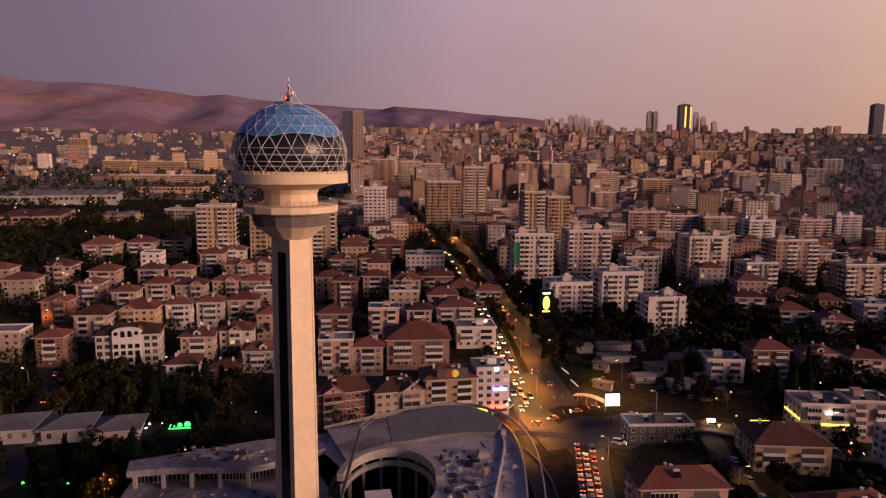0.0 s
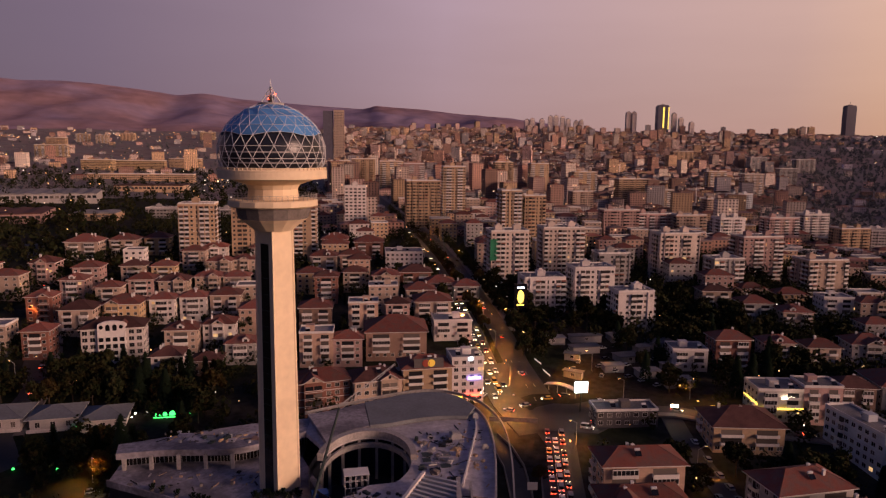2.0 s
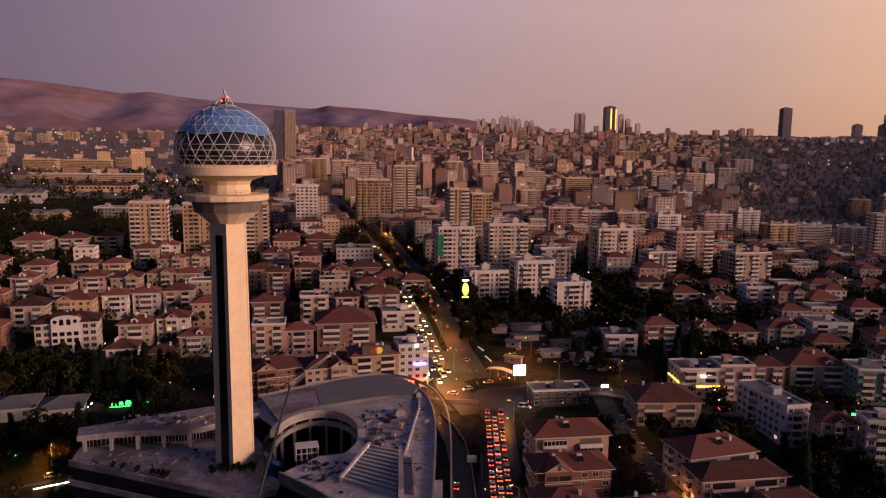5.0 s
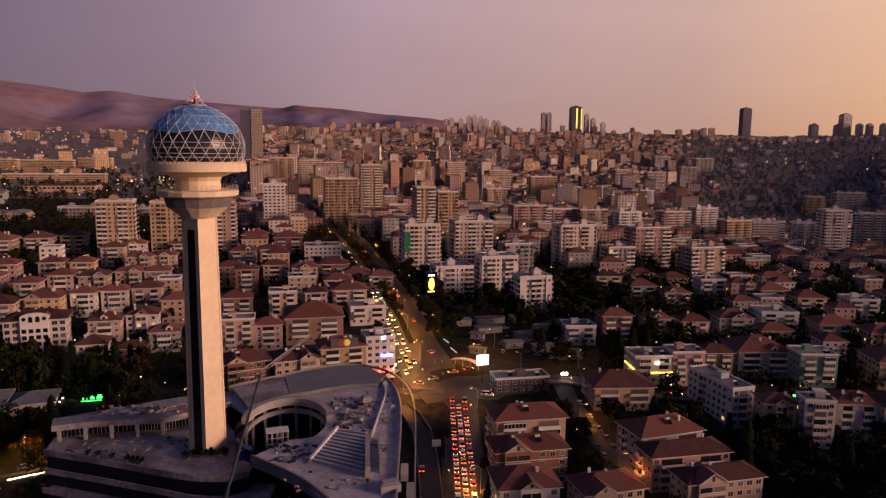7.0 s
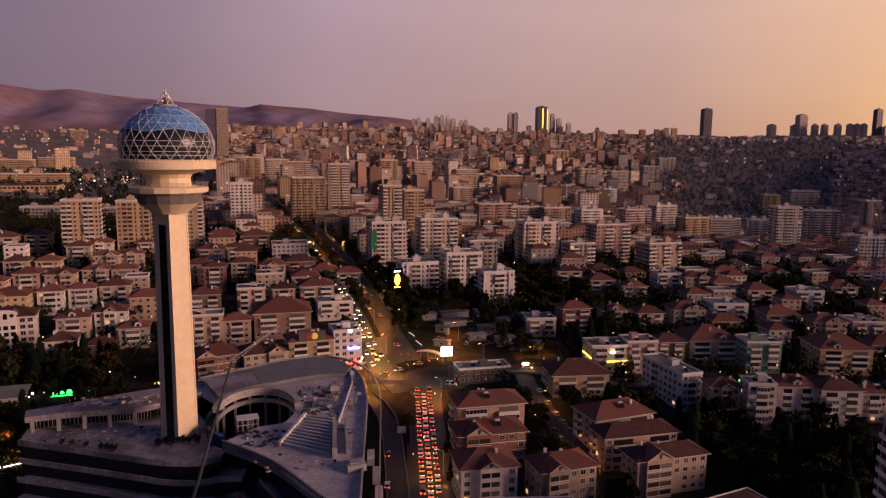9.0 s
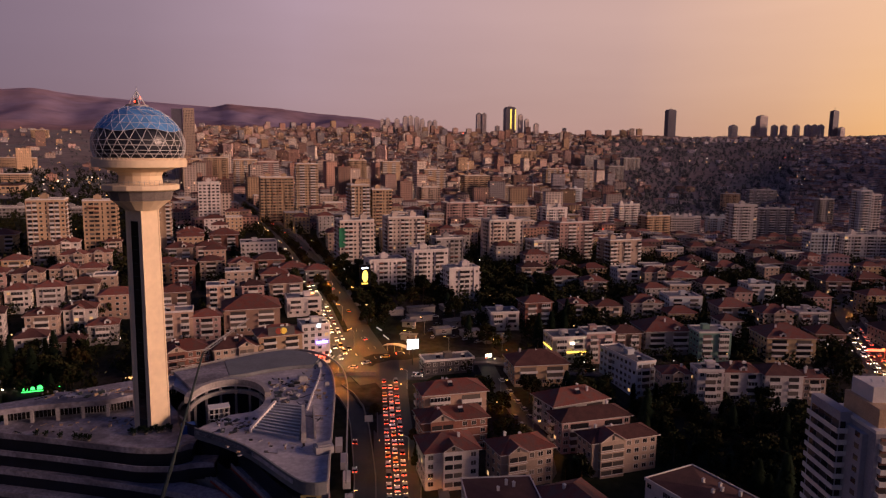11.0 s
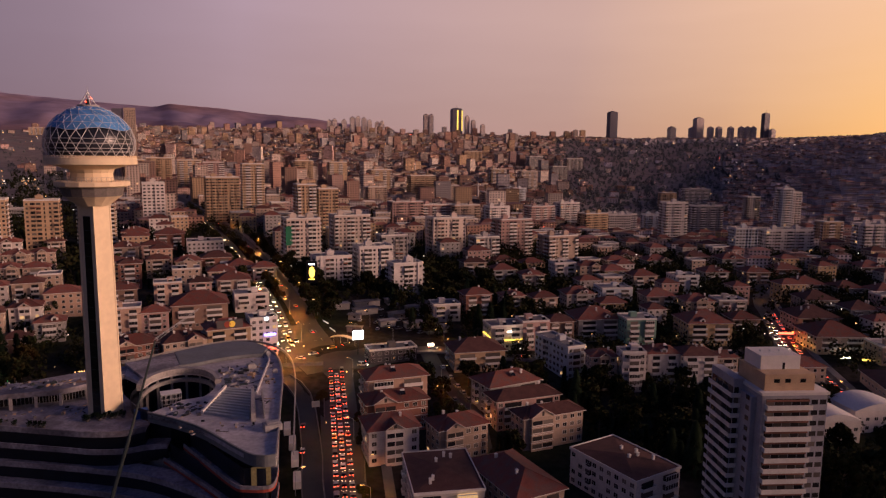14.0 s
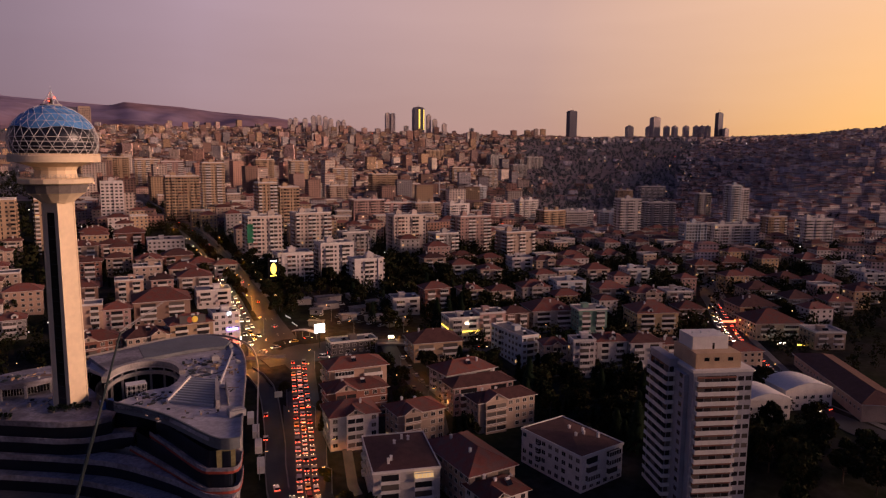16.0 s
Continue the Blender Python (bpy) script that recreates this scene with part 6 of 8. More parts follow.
# round red and yellow roof sign
dim_white = shader("showroom_light", (0.7, 0.7, 0.7), 0.6, glow=(1.0, 0.82, 0.6), power=0.45)
dim_yellow = shader("yellow_sign_panel", (0.7, 0.45, 0.05), 0.6, glow=(1.0, 0.55, 0.06), power=0.3)
rs = thing("roof_sign", pose(41.0, 92.0, ground_z(41, 97) + 16.2, 0, 0, 10), "dark roof sign with red and yellow discs", "sign")
b = Build()
b.box(-6, 6, -0.15, 0.15, -0.4, 3.6)
part("board", b.mesh("board", wall_mat["dark"]), rs)
for x, mat, lab in ((-1.2, orange_edge, "red disc"), (1.0, dim_yellow, "yellow disc")):
    b = Build()
    b.rod((x, -0.15, 1.6), (x, -0.3, 1.6), 1.5, 20)
    part("disc", b.mesh("disc", mat), rs, lab)
# shops along the side street
light_bar(179.0, 79.6, ground_z(179, 80) + 5.2, 17, 0.7, -4, lamp_yellow, "yellow lit shop fascia along a house front")
light_bar(170.2, 87.0, ground_z(170, 87) + 5.6, 13, 0.6, 266, lamp_yellow, "yellow lit shop fascia along a house side")
light_bar(181.5, 79.5, ground_z(179, 80) + 9.6, 5, 0.6, -4, lamp_white, "white lit upper window strip")
light_bar(199, 79.5, ground_z(199, 80) + 2.2, 8, 1.5, -6, lamp_white, "white lit shop window")
light_bar(157, 84, ground_z(157, 87) + 2.8, 8, 0.8, -4, lamp_yellow, "yellow lit shop fascia along a street")
light_bar(167, 84, ground_z(167, 87) + 2.8, 8, 0.6, -4, lamp_orange, "orange lit shop fascia")
light_bar(92.4, 133, ground_z(92.4, 133) + 1.2, 8.0, 0.5, 282, dim_white, "dim white showroom window along the street")
light_bar(94.2, 121, ground_z(94.2, 121) + 1.2, 9.0, 0.5, 280, dim_white, "dim white showroom window along the street")
light_bar(139, 86, ground_z(139, 90) + 2.0, 3, 1.2, -4, lamp_white, "white lit kiosk window")
light_bar(226, 45.5, ground_z(226, 50) + 8.5, 5, 1.0, -10, lamp_green, "green lit shop sign")
light_bar(225, 40.0, ground_z(226, 48) + 3.0, 9, 0.7, -10, lamp_red, "red lit shop sign")
light_bar(345, 62, ground_z(345, 62) + 3.0, 9, 1.2, -20, lamp_red, "red lit shop sign")
light_bar(356, 60, ground_z(356, 60) + 3.4, 14, 0.8, -20, lamp_yellow, "yellow lit shop fascia")
light_bar(349, 26, ground_z(349, 26) + 0.1, 5, 0.9, -28, lamp_white, "white lit shop window")
light_bar(356.5, 20, ground_z(356.5, 20) + 0.1, 4, 0.8, -28, lamp_yellow, "yellow lit shop window")
light_bar(-21.5, 79, ground_z(-21, 85) + 4.0, 4.0, 1.0, 20, town_orange, "orange lit shop front")
HOUSES.extend([(-56, 76, 9), (-68, 78, 5), (-58, 66, 8), (-60, 20, 9), (-69, 28, 8)])
light_bar(-58.5, 79.6, ground_z(-58.5, 79.6) + 0.1, 9.0, 0.35, 8, lamp_green, "green lit strip along a garden hedge")
# emissive line stands in for a kerb lit by the street lamps
light_bar(-60.6, 25.4, ground_z(-60, 25) + 0.5, 12.0, 0.2, 24, lamp_white, "long warm glowing line for a lamplit street kerb")
# lights in the garden
for x, y, mat, w in ((-61.5, 79.3, lamp_green, 1.6), (-59, 80, lamp_green, 1.5), (-56.5, 80.6, lamp_green, 2.0), (-50, 82.3, lamp_green, 0.9), (-93.2, 40.8, lamp_green, 0.8), (-80, 42, lamp_green, 0.7), (-86, 68, lamp_green, 1.0),
                     (-71, 46, lamp_white, 0.5), (-70, 80, lamp_white, 0.6), (-70.2, 77, lamp_white, 0.5), (-66, 81, lamp_white, 0.5), (-57, 106, lamp_white, 0.4), (-56, 104, lamp_white, 0.4), (-46, 100, lamp_white, 0.5), (-84, 45, lamp_white, 0.4), (-66, 60, lamp_white, 0.4), (-62, 61, lamp_white, 0.4), (-48, 64, lamp_white, 0.4)):
    b = Build()
    b.rod((0, 0, 0), (0, 0, 0.9), 0.06, 5, 1)
    b.rod((0, 0, 0.9), (0, 0, 0.9 + w * 0.6), w * 0.6, 8, 0, r2=w * 0.4)
    whole("garden_light", b.mesh("garden_light", mat, steel_dark), "small green garden light" if mat is lamp_green else "small white garden light", "garden light", "garden lights", m=pose(x, y, ground_z(x, y)))

# ---- street lamps ----


def street_lamp_meshes():
    p = Build()
    p.rod((0, 0, 0), (0, 0, 8.5), 0.11, 6, r2=0.07)
    prev = Vector((0, 0, 8.5))
    for k in range(1, 6):
        a = k / 5 * math.pi / 2
        q = Vector((2.4 * math.sin(a), 0, 8.5 + 1.3 * math.sin(a)))
        p.rod(prev, q, 0.06, 6)
        prev = q
    h = Build()
    h.box(1.9, 3.2, -0.2, 0.2, 9.62, 9.85)
    g = Build()
    g.box(2.0, 3.1, -0.16, 0.16, 9.54, 9.62)
    return p.mesh("pole", trim_grey), h.mesh("head", trim_grey), g.mesh("lens", lamp_orange)


lamp_meshes = street_lamp_meshes()


def street_lamp(x, y, rot, power=0.0):
    t = thing("street_lamp", pose(x, y, ground_z(x, y), 0, 0, rot), "grey curved street lamp with an orange light", "street lamp", "street lamps")
    part("pole", lamp_meshes[0], t)
    hd = part("head", lamp_meshes[1], t)
    part("lens", lamp_meshes[2], hd, "glowing orange lens")
    if power:
        d = bpy.data.lights.new("sodium_lamp", "SPOT")
        d.spot_size, d.spot_blend = radians(140), 0.6
        d.energy, d.color, d.shadow_soft_size = power * 5.5, (1.0, 0.26, 0.022), 0.4
        o = new("sodium_lamp", d)
        a = radians(rot)
        o.location = (x + 2.6 * math.cos(a), y + 2.6 * math.sin(a), ground_z(x, y) + 9.2)


for x, y, rot, power in ((76.5, 112, 180, 7000), (74.5, 150, 180, 7000), (73, 195, 180, 7000), (68, 215, 180, 0), (104, 108, 185, 6000), (90, 148, 185, 3500), (60, 128, 5, 9000), (57, 172, 5, 9000), (86, 182, 185, 3500), (50, 235, 5, 9000), (80, 240, 185, 9000), (42, 320, 8, 9000), (70, 325, 188, 9000),
                         (25, 430, 8, 9000), (52, 440, 188, 9000), (4, 560, 10, 9000), (66, 84, -20, 15000), (122, 98, 200, 2000), (116, 127, 185, 3000), (136, 198, 185, 2500), (150, 98, 270, 2500), (196, 92, 270, 3500),
                         (130.2, 4, 0, 2200), (130.4, 42, 0, 2600), (-66, 36, -60, 2500), (-125, 100, 160, 600), (-148, 160, 160, 500), (-186, 230, 150, 500), (340, 45, 140, 2000), (298, -20, 150, 1800), (398, 130, 140, 2000), (450, 200, 140, 2000), (58, -30, 0, 0), (59, -85, 0, 1200), (46, 278, 5, 9000), (30, 378, 8, 9000), (14, 500, 8, 9000), (58, 385, 188, 9000), (-18, 660, 10, 9000), (81, -28, 0, 700), (94, 62, 190, 2500), (83, 2, 180, 3500), (79, -46, 180, 1000), (-40, 770, 10, 9000)):
    street_lamp(x, y, rot, power)

# ---- crane behind the podium ----


def crane():
    foot, head, tip = Vector((2.5, -56, -3.5)), Vector((17, -11.3, 48.7)), Vector((30.1, 4.3, 54.9))
    t = thing("mobile_crane", pose(foot.x, foot.y, foot.z - 1), "dark green mobile crane with a long telescopic boom", "crane")
    b = Build()
    b.rod((0, 0, 2.2), (head - foot) * 0.55, 0.66, 8, r2=0.55)
    part("boom", b.mesh("boom", steel_dark), t)
    b = Build()
    b.rod((head - foot) * 0.55, head - foot, 0.42, 8, r2=0.3)
    part("boom_extension", b.mesh("boom_extension", steel_dark), t)
    b = Build()
    a, c = head - foot, tip - foot
    side = Vector((0.5, -0.4, 0))
    for s in (side, -side, Vector((0, 0, 0.8))):
        b.rod(a + s, c + s * 0.3, 0.07, 5)
    for k in range(12):
        u, v = k / 12, (k + 1) / 12
        p, q = a.lerp(c, u), a.lerp(c, v)
        b.rod(p + side * (1 - 0.7 * u), q + Vector((0, 0, 0.8 * (1 - 0.7 * v))), 0.05, 4)
        b.rod(p - side * (1 - 0.7 * u), q + Vector((0, 0, 0.8 * (1 - 0.7 * v))), 0.05, 4)
    part("jib", b.mesh("jib", trim_grey), t, "pale lattice jib")
    b = Build()
    b.turned(0, -3, 2.6, 9, 0.6, 2.0, 15)
    b.turned(0.6, -6.4, 2.4, 2.2, 2.0, 3.2, 15)
    part("carrier", b.mesh("carrier", wall_mat["green"]), t)
    for i in range(3):
        for s in (-1, 1):
            wb = Build()
            wb.rod((-0.2, 0, 0), (0.2, 0, 0), 0.6, 12)
            part("wheel", shared("crane_wheel", lambda: wb.mesh("wheel", rubber)), t, "", pose(s * 1.35 + 0.6 - i * 0.2, -6 + i * 3, 0.6, 0, 0, 15))


crane()

# ---- cars ----
CAR_PAINTS = [shader("car_" + n, c, 0.3, 0.5, 0.08, spec=0.5) for n, c in (("white", (0.62, 0.62, 0.62)), ("silver", (0.32, 0.33, 0.34)), ("grey", (0.12, 0.12, 0.13)), ("black", (0.02, 0.02, 0.022)), ("red", (0.28, 0.03, 0.02)), ("yellow", (0.6, 0.38, 0.03)))]


def car_parts(van):
    L, W, H = (4.9, 1.9, 2.1) if van else (4.3, 1.75, 1.45)
    body, glass = Build(), Build()
    y0, y1 = -L / 2, L / 2
    belt = 0.9 if not van else 1.15
    prof = [(y0, 0.35), (y0, belt - 0.05), (y0 + 0.15, belt), (y1 - 0.95, belt), (y1 - 0.1, belt - 0.2), (y1, 0.6), (y1, 0.35)]
    n = len(prof)
    body.v = [(-W / 2, y, z) for y, z in prof] + [(W / 2, y, z) for y, z in prof]
    for i in range(n):
        j = (i + 1) % n
        body.f.append((i, j, n + j, n + i))
    body.f += [tuple(range(n - 1, -1, -1)), tuple(range(n, 2 * n))]
    body.m = [0] * len(body.f)
    body.uv = [(0.0, 0.0)] * sum(len(f) for f in body.f)
    cab = [(y0 + 0.12, belt), (y0 + (0.25 if van else 0.65), H - 0.08), (y0 + 0.9, H), (y1 - 2.0, H), (y1 - 1.75, H - 0.08), (y1 - 1.0, belt)]
    m = len(cab)
    w1 = W / 2 - 0.05
    glass.v = [(-w1 + 0.12 * (z > belt), y, z) for y, z in cab] + [(w1 - 0.12 * (z > belt), y, z) for y, z in cab]
    for i in range(m):
        j = (i + 1) % m
        glass.f.append((i, j, m + j, m + i))
        glass.m.append(1 if i in (1, 2, 3) else 0)
    glass.f += [tuple(range(m - 1, -1, -1)), tuple(range(m, 2 * m))]
    glass.m += [0, 0]
    glass.uv = [(0.0, 0.0)] * sum(len(f) for f in glass.f)
    wheel = Build()
    wheel.rod((-0.1, 0, 0), (0.1, 0, 0), 0.32, 10)
    tail, head = Build(), Build()
    tail.box(-0.2, 0.2, -0.08, 0.04, 0, 0.24)
    head.box(-0.24, 0.24, -0.06, 0.05, 0, 0.26)
    return L, W, belt, body, glass, wheel.mesh("wheel", rubber), tail.mesh("tail_light", lamp_red), head.mesh("headlight", lamp_white, rubber)


KITS = [car_parts(False), car_parts(True)]
TEMPLATES = {}


def car(x, y, heading, paint, van=0, lift=0.12, lit=True):
    """heading: degrees from north, clockwise; the nose points that way."""
    key = (paint, van, lit)
    m = pose(x, y, ground_z(x, y) + lift, 0, 0, -heading)
    name = "van" if van else "car"
    if key in TEMPLATES:
        return copy_thing(TEMPLATES[key], m)
    L, W, belt, body, glass, wheel, tail, head = KITS[van]
    words = ("white", "silver", "dark grey", "black", "red", "yellow")[paint]
    t = thing(name, m, "%s %s %s" % (words, name, "in evening traffic with lights on" if lit else "parked with its lights off"), name, "cars in the street")
    part("body", body.mesh("body", CAR_PAINTS[paint]), t)
    part("cabin", glass.mesh("cabin", black_glass, CAR_PAINTS[paint]), t, "dark glazed cabin")
    for sx in (-1, 1):
        for yy in (-L / 2 + 0.8, L / 2 - 0.8):
            part("wheel", wheel, t, "", pose(sx * (W / 2 - 0.08), yy, 0.32))
        if lit:
            part("tail_light", tail, t, "", pose(sx * (W / 2 - 0.3), -L / 2, 0.6))
            part("headlight", head, t, "", pose(sx * (W / 2 - 0.3), L / 2, 0.40))
    TEMPLATES[key] = t
    return t


def follow(line, s):
    for p, q in zip(line, line[1:]):
        d = math.hypot(q[0] - p[0], q[1] - p[1])
        if s <= d:
            dx, dy = (q[0] - p[0]) / d, (q[1] - p[1]) / d
            return p[0] + dx * s, p[1] + dy * s, dx, dy
        s -= d
    return None


def traffic(line, side, start, end, gap, back=False, jitter=1.0):
    s = start
    while s < end:
        f = follow(line, s)
        if f is None:
            return
        x, y, dx, dy = f
        car(x + dy * side, y - dx * side, math.degrees(math.atan2(dx, dy)) + (180 if back else 0), rnd.choice((0, 0, 0, 1, 1, 2, 3, 4, 5)), 1 if rnd.random() < 0.14 else 0)
        s += gap + rnd.uniform(-1, 1) * jitter


QUEUE = [(66.5, -110), (72, -42), (78.3, 2), (88, 73)]
for side, gap in ((-2.6, 6.6), (0.0, 6.3), (2.6, 6.9)):
    traffic(QUEUE, side, 20 + abs(side), 182, gap)
traffic(BOULEVARD[3:], -4.6, 40, 200, 12, True, 4)
traffic(BOULEVARD[3:], -7.8, 36, 200, 9.5, True, 3)
traffic(BOULEVARD[3:], -11.0, 30, 190, 12, True, 5)
traffic(BOULEVARD[3:], 6.5, 50, 420, 42, False, 14)
traffic(BOULEVARD[3:], -6.5, 210, 700, 34, True, 14)
traffic(EAST, -5, 60, 190, 10, True, 4)
traffic(EAST, -2, 40, 220, 8, True, 3)
traffic(EAST, 3, 40, 220, 8.5, False, 3)
traffic(SIDE, 2.5, 30, 120, 19, False, 6)
traffic(WEST, 2, 10, 200, 26, False, 9)
car(63.5, -2, 8, 0), car(66, 18, 10, 4), car(62.5, -38, 0, 0), car(66.5, -46, 0, 1), car(60.5, -52, 0, 0)
car(98, 101, 75, 3), car(112, 96, 80, 0), car(106, 78, 100, 2, 1), car(80, 92, 250, 1), car(101, 74, 110, 0, 1), car(64, 101, 30, 0), car(73, 88, 300, 0), car(90, 98, 265, 5)
for x, y, h, p in ((112, 136, 20, 0), (121, 131, 60, 1), (127, 126, 60, 0), (131, 120, 65, 2), (136, 116, 65, 0), (141, 111, 60, 1), (126, 140, 70, 3), (134, 133, 60, 0), (143, 125, 80, 1), (119, 121, 20, 0), (108, 128, 15, 2), (150, 140, 70, 0), (112, 150, 80, 0), (120, 152, 82, 1), (128, 154, 85, 0), (136, 157, 85, 2),
                   (131.6, 20, 0, 0), (131.6, 13, 0, 3), (137.4, 50, 2, 1), (-64, 31, 65, 0), (137.6, 62, 4, 0), (137.5, 26, 0, 2), (137.5, 33, 0, 1), (137.2, 40, 0, 0), (131.5, 27, 0, 2), (130, -6, 20, 1)):
    car(x, y, h, p, 0, 0.1, False)
for x, y in ((56.5, 14), (57.2, 2), (56.8, -10), (56.0, -24)):
    b = Build()
    b.box(-1.25, 1.25, -4.5, 3.0, 0.9, 3.4)
    b2 = Build()
    b2.box(-1.15, 1.15, 3.2, 5.0, 0.6, 2.7)
    t = thing("lorry", pose(x + 3.2, y, ground_z(x, y) + 0.1, 0, 0, -6), "white box lorry parked beside the mall", "lorry", "parked lorries")
    part("box", shared("lorry_box", lambda: b.mesh("box", white_paint)), t)
    part("cab", shared("lorry_cab", lambda: b2.mesh("cab", CAR_PAINTS[0])), t)
    for sx in (-1, 1):
        for yy in (-3, 3.6):
            wb = Build()
            wb.rod((-0.15, 0, 0), (0.15, 0, 0), 0.48, 10)
            part("wheel", shared("lorry_wheel", lambda: wb.mesh("wheel", rubber)), t, "", pose(sx * 1.05, yy, 0.48))

# sunken green court beside the crossroads
b = Build()
court_plan = [(73.2, 30), (75.2, 24), (82.3, 76), (64.5, 79), (71, 60), (73.2, 46)]
b.prism(court_plan, -1, [ground_z(px, py) + 0.08 for px, py in court_plan])
whole("lawn", b.mesh("lawn", soil), "dark lawn inside a low wall by the crossroads", "lawn", kind="structure")
for a, c in (((64.2, 80.5), (82.8, 78.2)), ((75.0, 22), (82.8, 78.2))):
    b = Build()
    l = math.hypot(c[0] - a[0], c[1] - a[1])
    b.box(0, l, -0.25, 0.25, -2, 1.6)
    whole("retaining_wall", b.mesh("retaining_wall", concrete_dark), "dark low retaining wall round a lawn", "wall", "court walls", m=pose(a[0], a[1], ground_z(*a) + 0.2, 0, 0, math.degrees(math.atan2(c[1] - a[1], c[0] - a[0]))))
shelter = thing("bus_canopy", pose(96.6, 102.3, ground_z(96.6, 102.3) + 0.2, 0, 0, -39), "pale arched canopy beside the crossroads", "canopy")
b = Build()
for k in range(10):
    u0, u1 = k / 10, (k + 1) / 10
    z0_, z1_ = 3.4 + 1.1 * math.sin(math.pi * u0), 3.4 + 1.1 * math.sin(math.pi * u1)
    b.prism([(-7 + 14 * u0, -1.6), (-7 + 14 * u1, -1.6), (-7 + 14 * u1, 1.6), (-7 + 14 * u0, 1.6)], [z0_, z1_, z1_, z0_], [z0_ + 0.25, z1_ + 0.25, z1_ + 0.25, z0_ + 0.25])
part("roof", b.mesh("roof", white_paint), shelter)
for px in (-6.2, -2.1, 2.1, 6.2):
    b = Build()
    b.rod((0, 0, -0.3), (0, 0, 3.7 if abs(px) > 4 else 4.3), 0.12, 6)
    part("post", b.mesh("post", trim_grey), shelter, "", pose(px, 1.2, 0))
road_sign = thing("road_sign", pose(72.6, 29.5, ground_z(72.6, 29.5), 0, 0, -4), "blank pale road sign on a steel post", "sign")
b = Build()
b.rod((0, 0.1, -0.5), (0, 0.1, 4.6), 0.12, 6)
part("post", b.mesh("post", trim_grey), road_sign)
b = Build()
b.box(-1.6, 1.6, -0.08, 0.0, 2.4, 5.0)
part("panel", b.mesh("panel", white_paint), road_sign)
# kiosks in the car park
for x, y, w, d, rot in ((104, 160, 12, 6, 5), (122, 165, 16, 5, 8), (140, 168, 10, 8, 8), (147, 152, 7, 5, 20), (152, 128, 6, 6, 10), (106, 120, 8, 3, -30), (159, 160, 12, 9, 10), (170, 150, 8, 7, 10), (118, 150, 14, 6, 12), (136, 140, 11, 7, 15), (126, 128, 9, 5, 4), (110, 140, 7, 4, -20), (140, 122, 10, 6, 8), (150, 112, 12, 7, 2)):
    t = thing("kiosk", pose(x, y, ground_z(x, y), 0, 0, rot), "low grey kiosk with a flat metal roof", "kiosk", "kiosks of the car park")
    b = Build()
    b.box(-w / 2, w / 2, -d / 2, d / 2, -1.5, 3.0)
    part("wall", b.mesh("wall", wall_mat["grey"]), t)
    b = Build()
    b.box(-w / 2 - 0.6, w / 2 + 0.6, -d / 2 - 0.8, d / 2 + 0.4, 3.0, 3.25)
    part("roof", b.mesh("roof", deck), t)
    part("window", window_mesh(1.5, 1.35), t, "", pose(0, -d / 2, 0.9))
    HOUSES.append((x, y, max(w, d) * 0.5))

# ---- trees ----


def leaf_cloud(seed, clumps, leaves, size):
    """Leaves in clumps; each leaf a bent pair of triangles."""
    r = random.Random(seed)
    b = Build()
    for cx, cy, cz, cr in clumps:
        for _ in range(leaves):
            d = Vector((r.gauss(0, 1), r.gauss(0, 1), r.gauss(0, 0.8))).normalized() * cr * (0.55 + 0.5 * r.random())
            p = Vector((cx, cy, cz)) + d
            u = Vector((r.gauss(0, 1), r.gauss(0, 1), r.gauss(0, 1))).normalized()
            v = u.cross(Vector((r.gauss(0, 1), r.gauss(0, 1), r.gauss(0, 1)))).normalized()
            s = size * r.uniform(0.6, 1.3)
            b.face([tuple(p - u * s), tuple(p + v * s * 0.6), tuple(p + u * s), tuple(p - v * s * 0.6)])
    return b


def tree_template(seed, height, spread, mat, words):
    r = random.Random(seed)
    trunk = Build()
    top = height * 0.55
    trunk.rod((0, 0, -0.5), (0.1, 0.05, top), 0.24, 7, r2=0.12)
    clumps = []
    for k in range(11):
        a = 2.4 * k + r.uniform(-0.4, 0.4)
        z = height * r.uniform(0.42, 0.9)
        reach = spread * (0.35 + 0.65 * math.sin(math.pi * (z / height) ** 1.1)) * r.uniform(0.45, 0.8)
        e = (reach * math.cos(a), reach * math.sin(a), z)
        trunk.rod((0, 0, min(top, z * 0.7)), e, 0.09, 5, r2=0.03)
        clumps.append((*e, spread * r.uniform(0.28, 0.42)))
    clumps.append((0, 0, height * 0.86, spread * 0.42))
    t = thing("tree", pose(0, 0, -400), "%s tree with a loose uneven crown" % words, "tree", "street trees")
    part("trunk", trunk.mesh("trunk", bark), t)
    part("crown", leaf_cloud(seed, clumps, 85, 0.62).mesh("crown", mat), t)
    return t


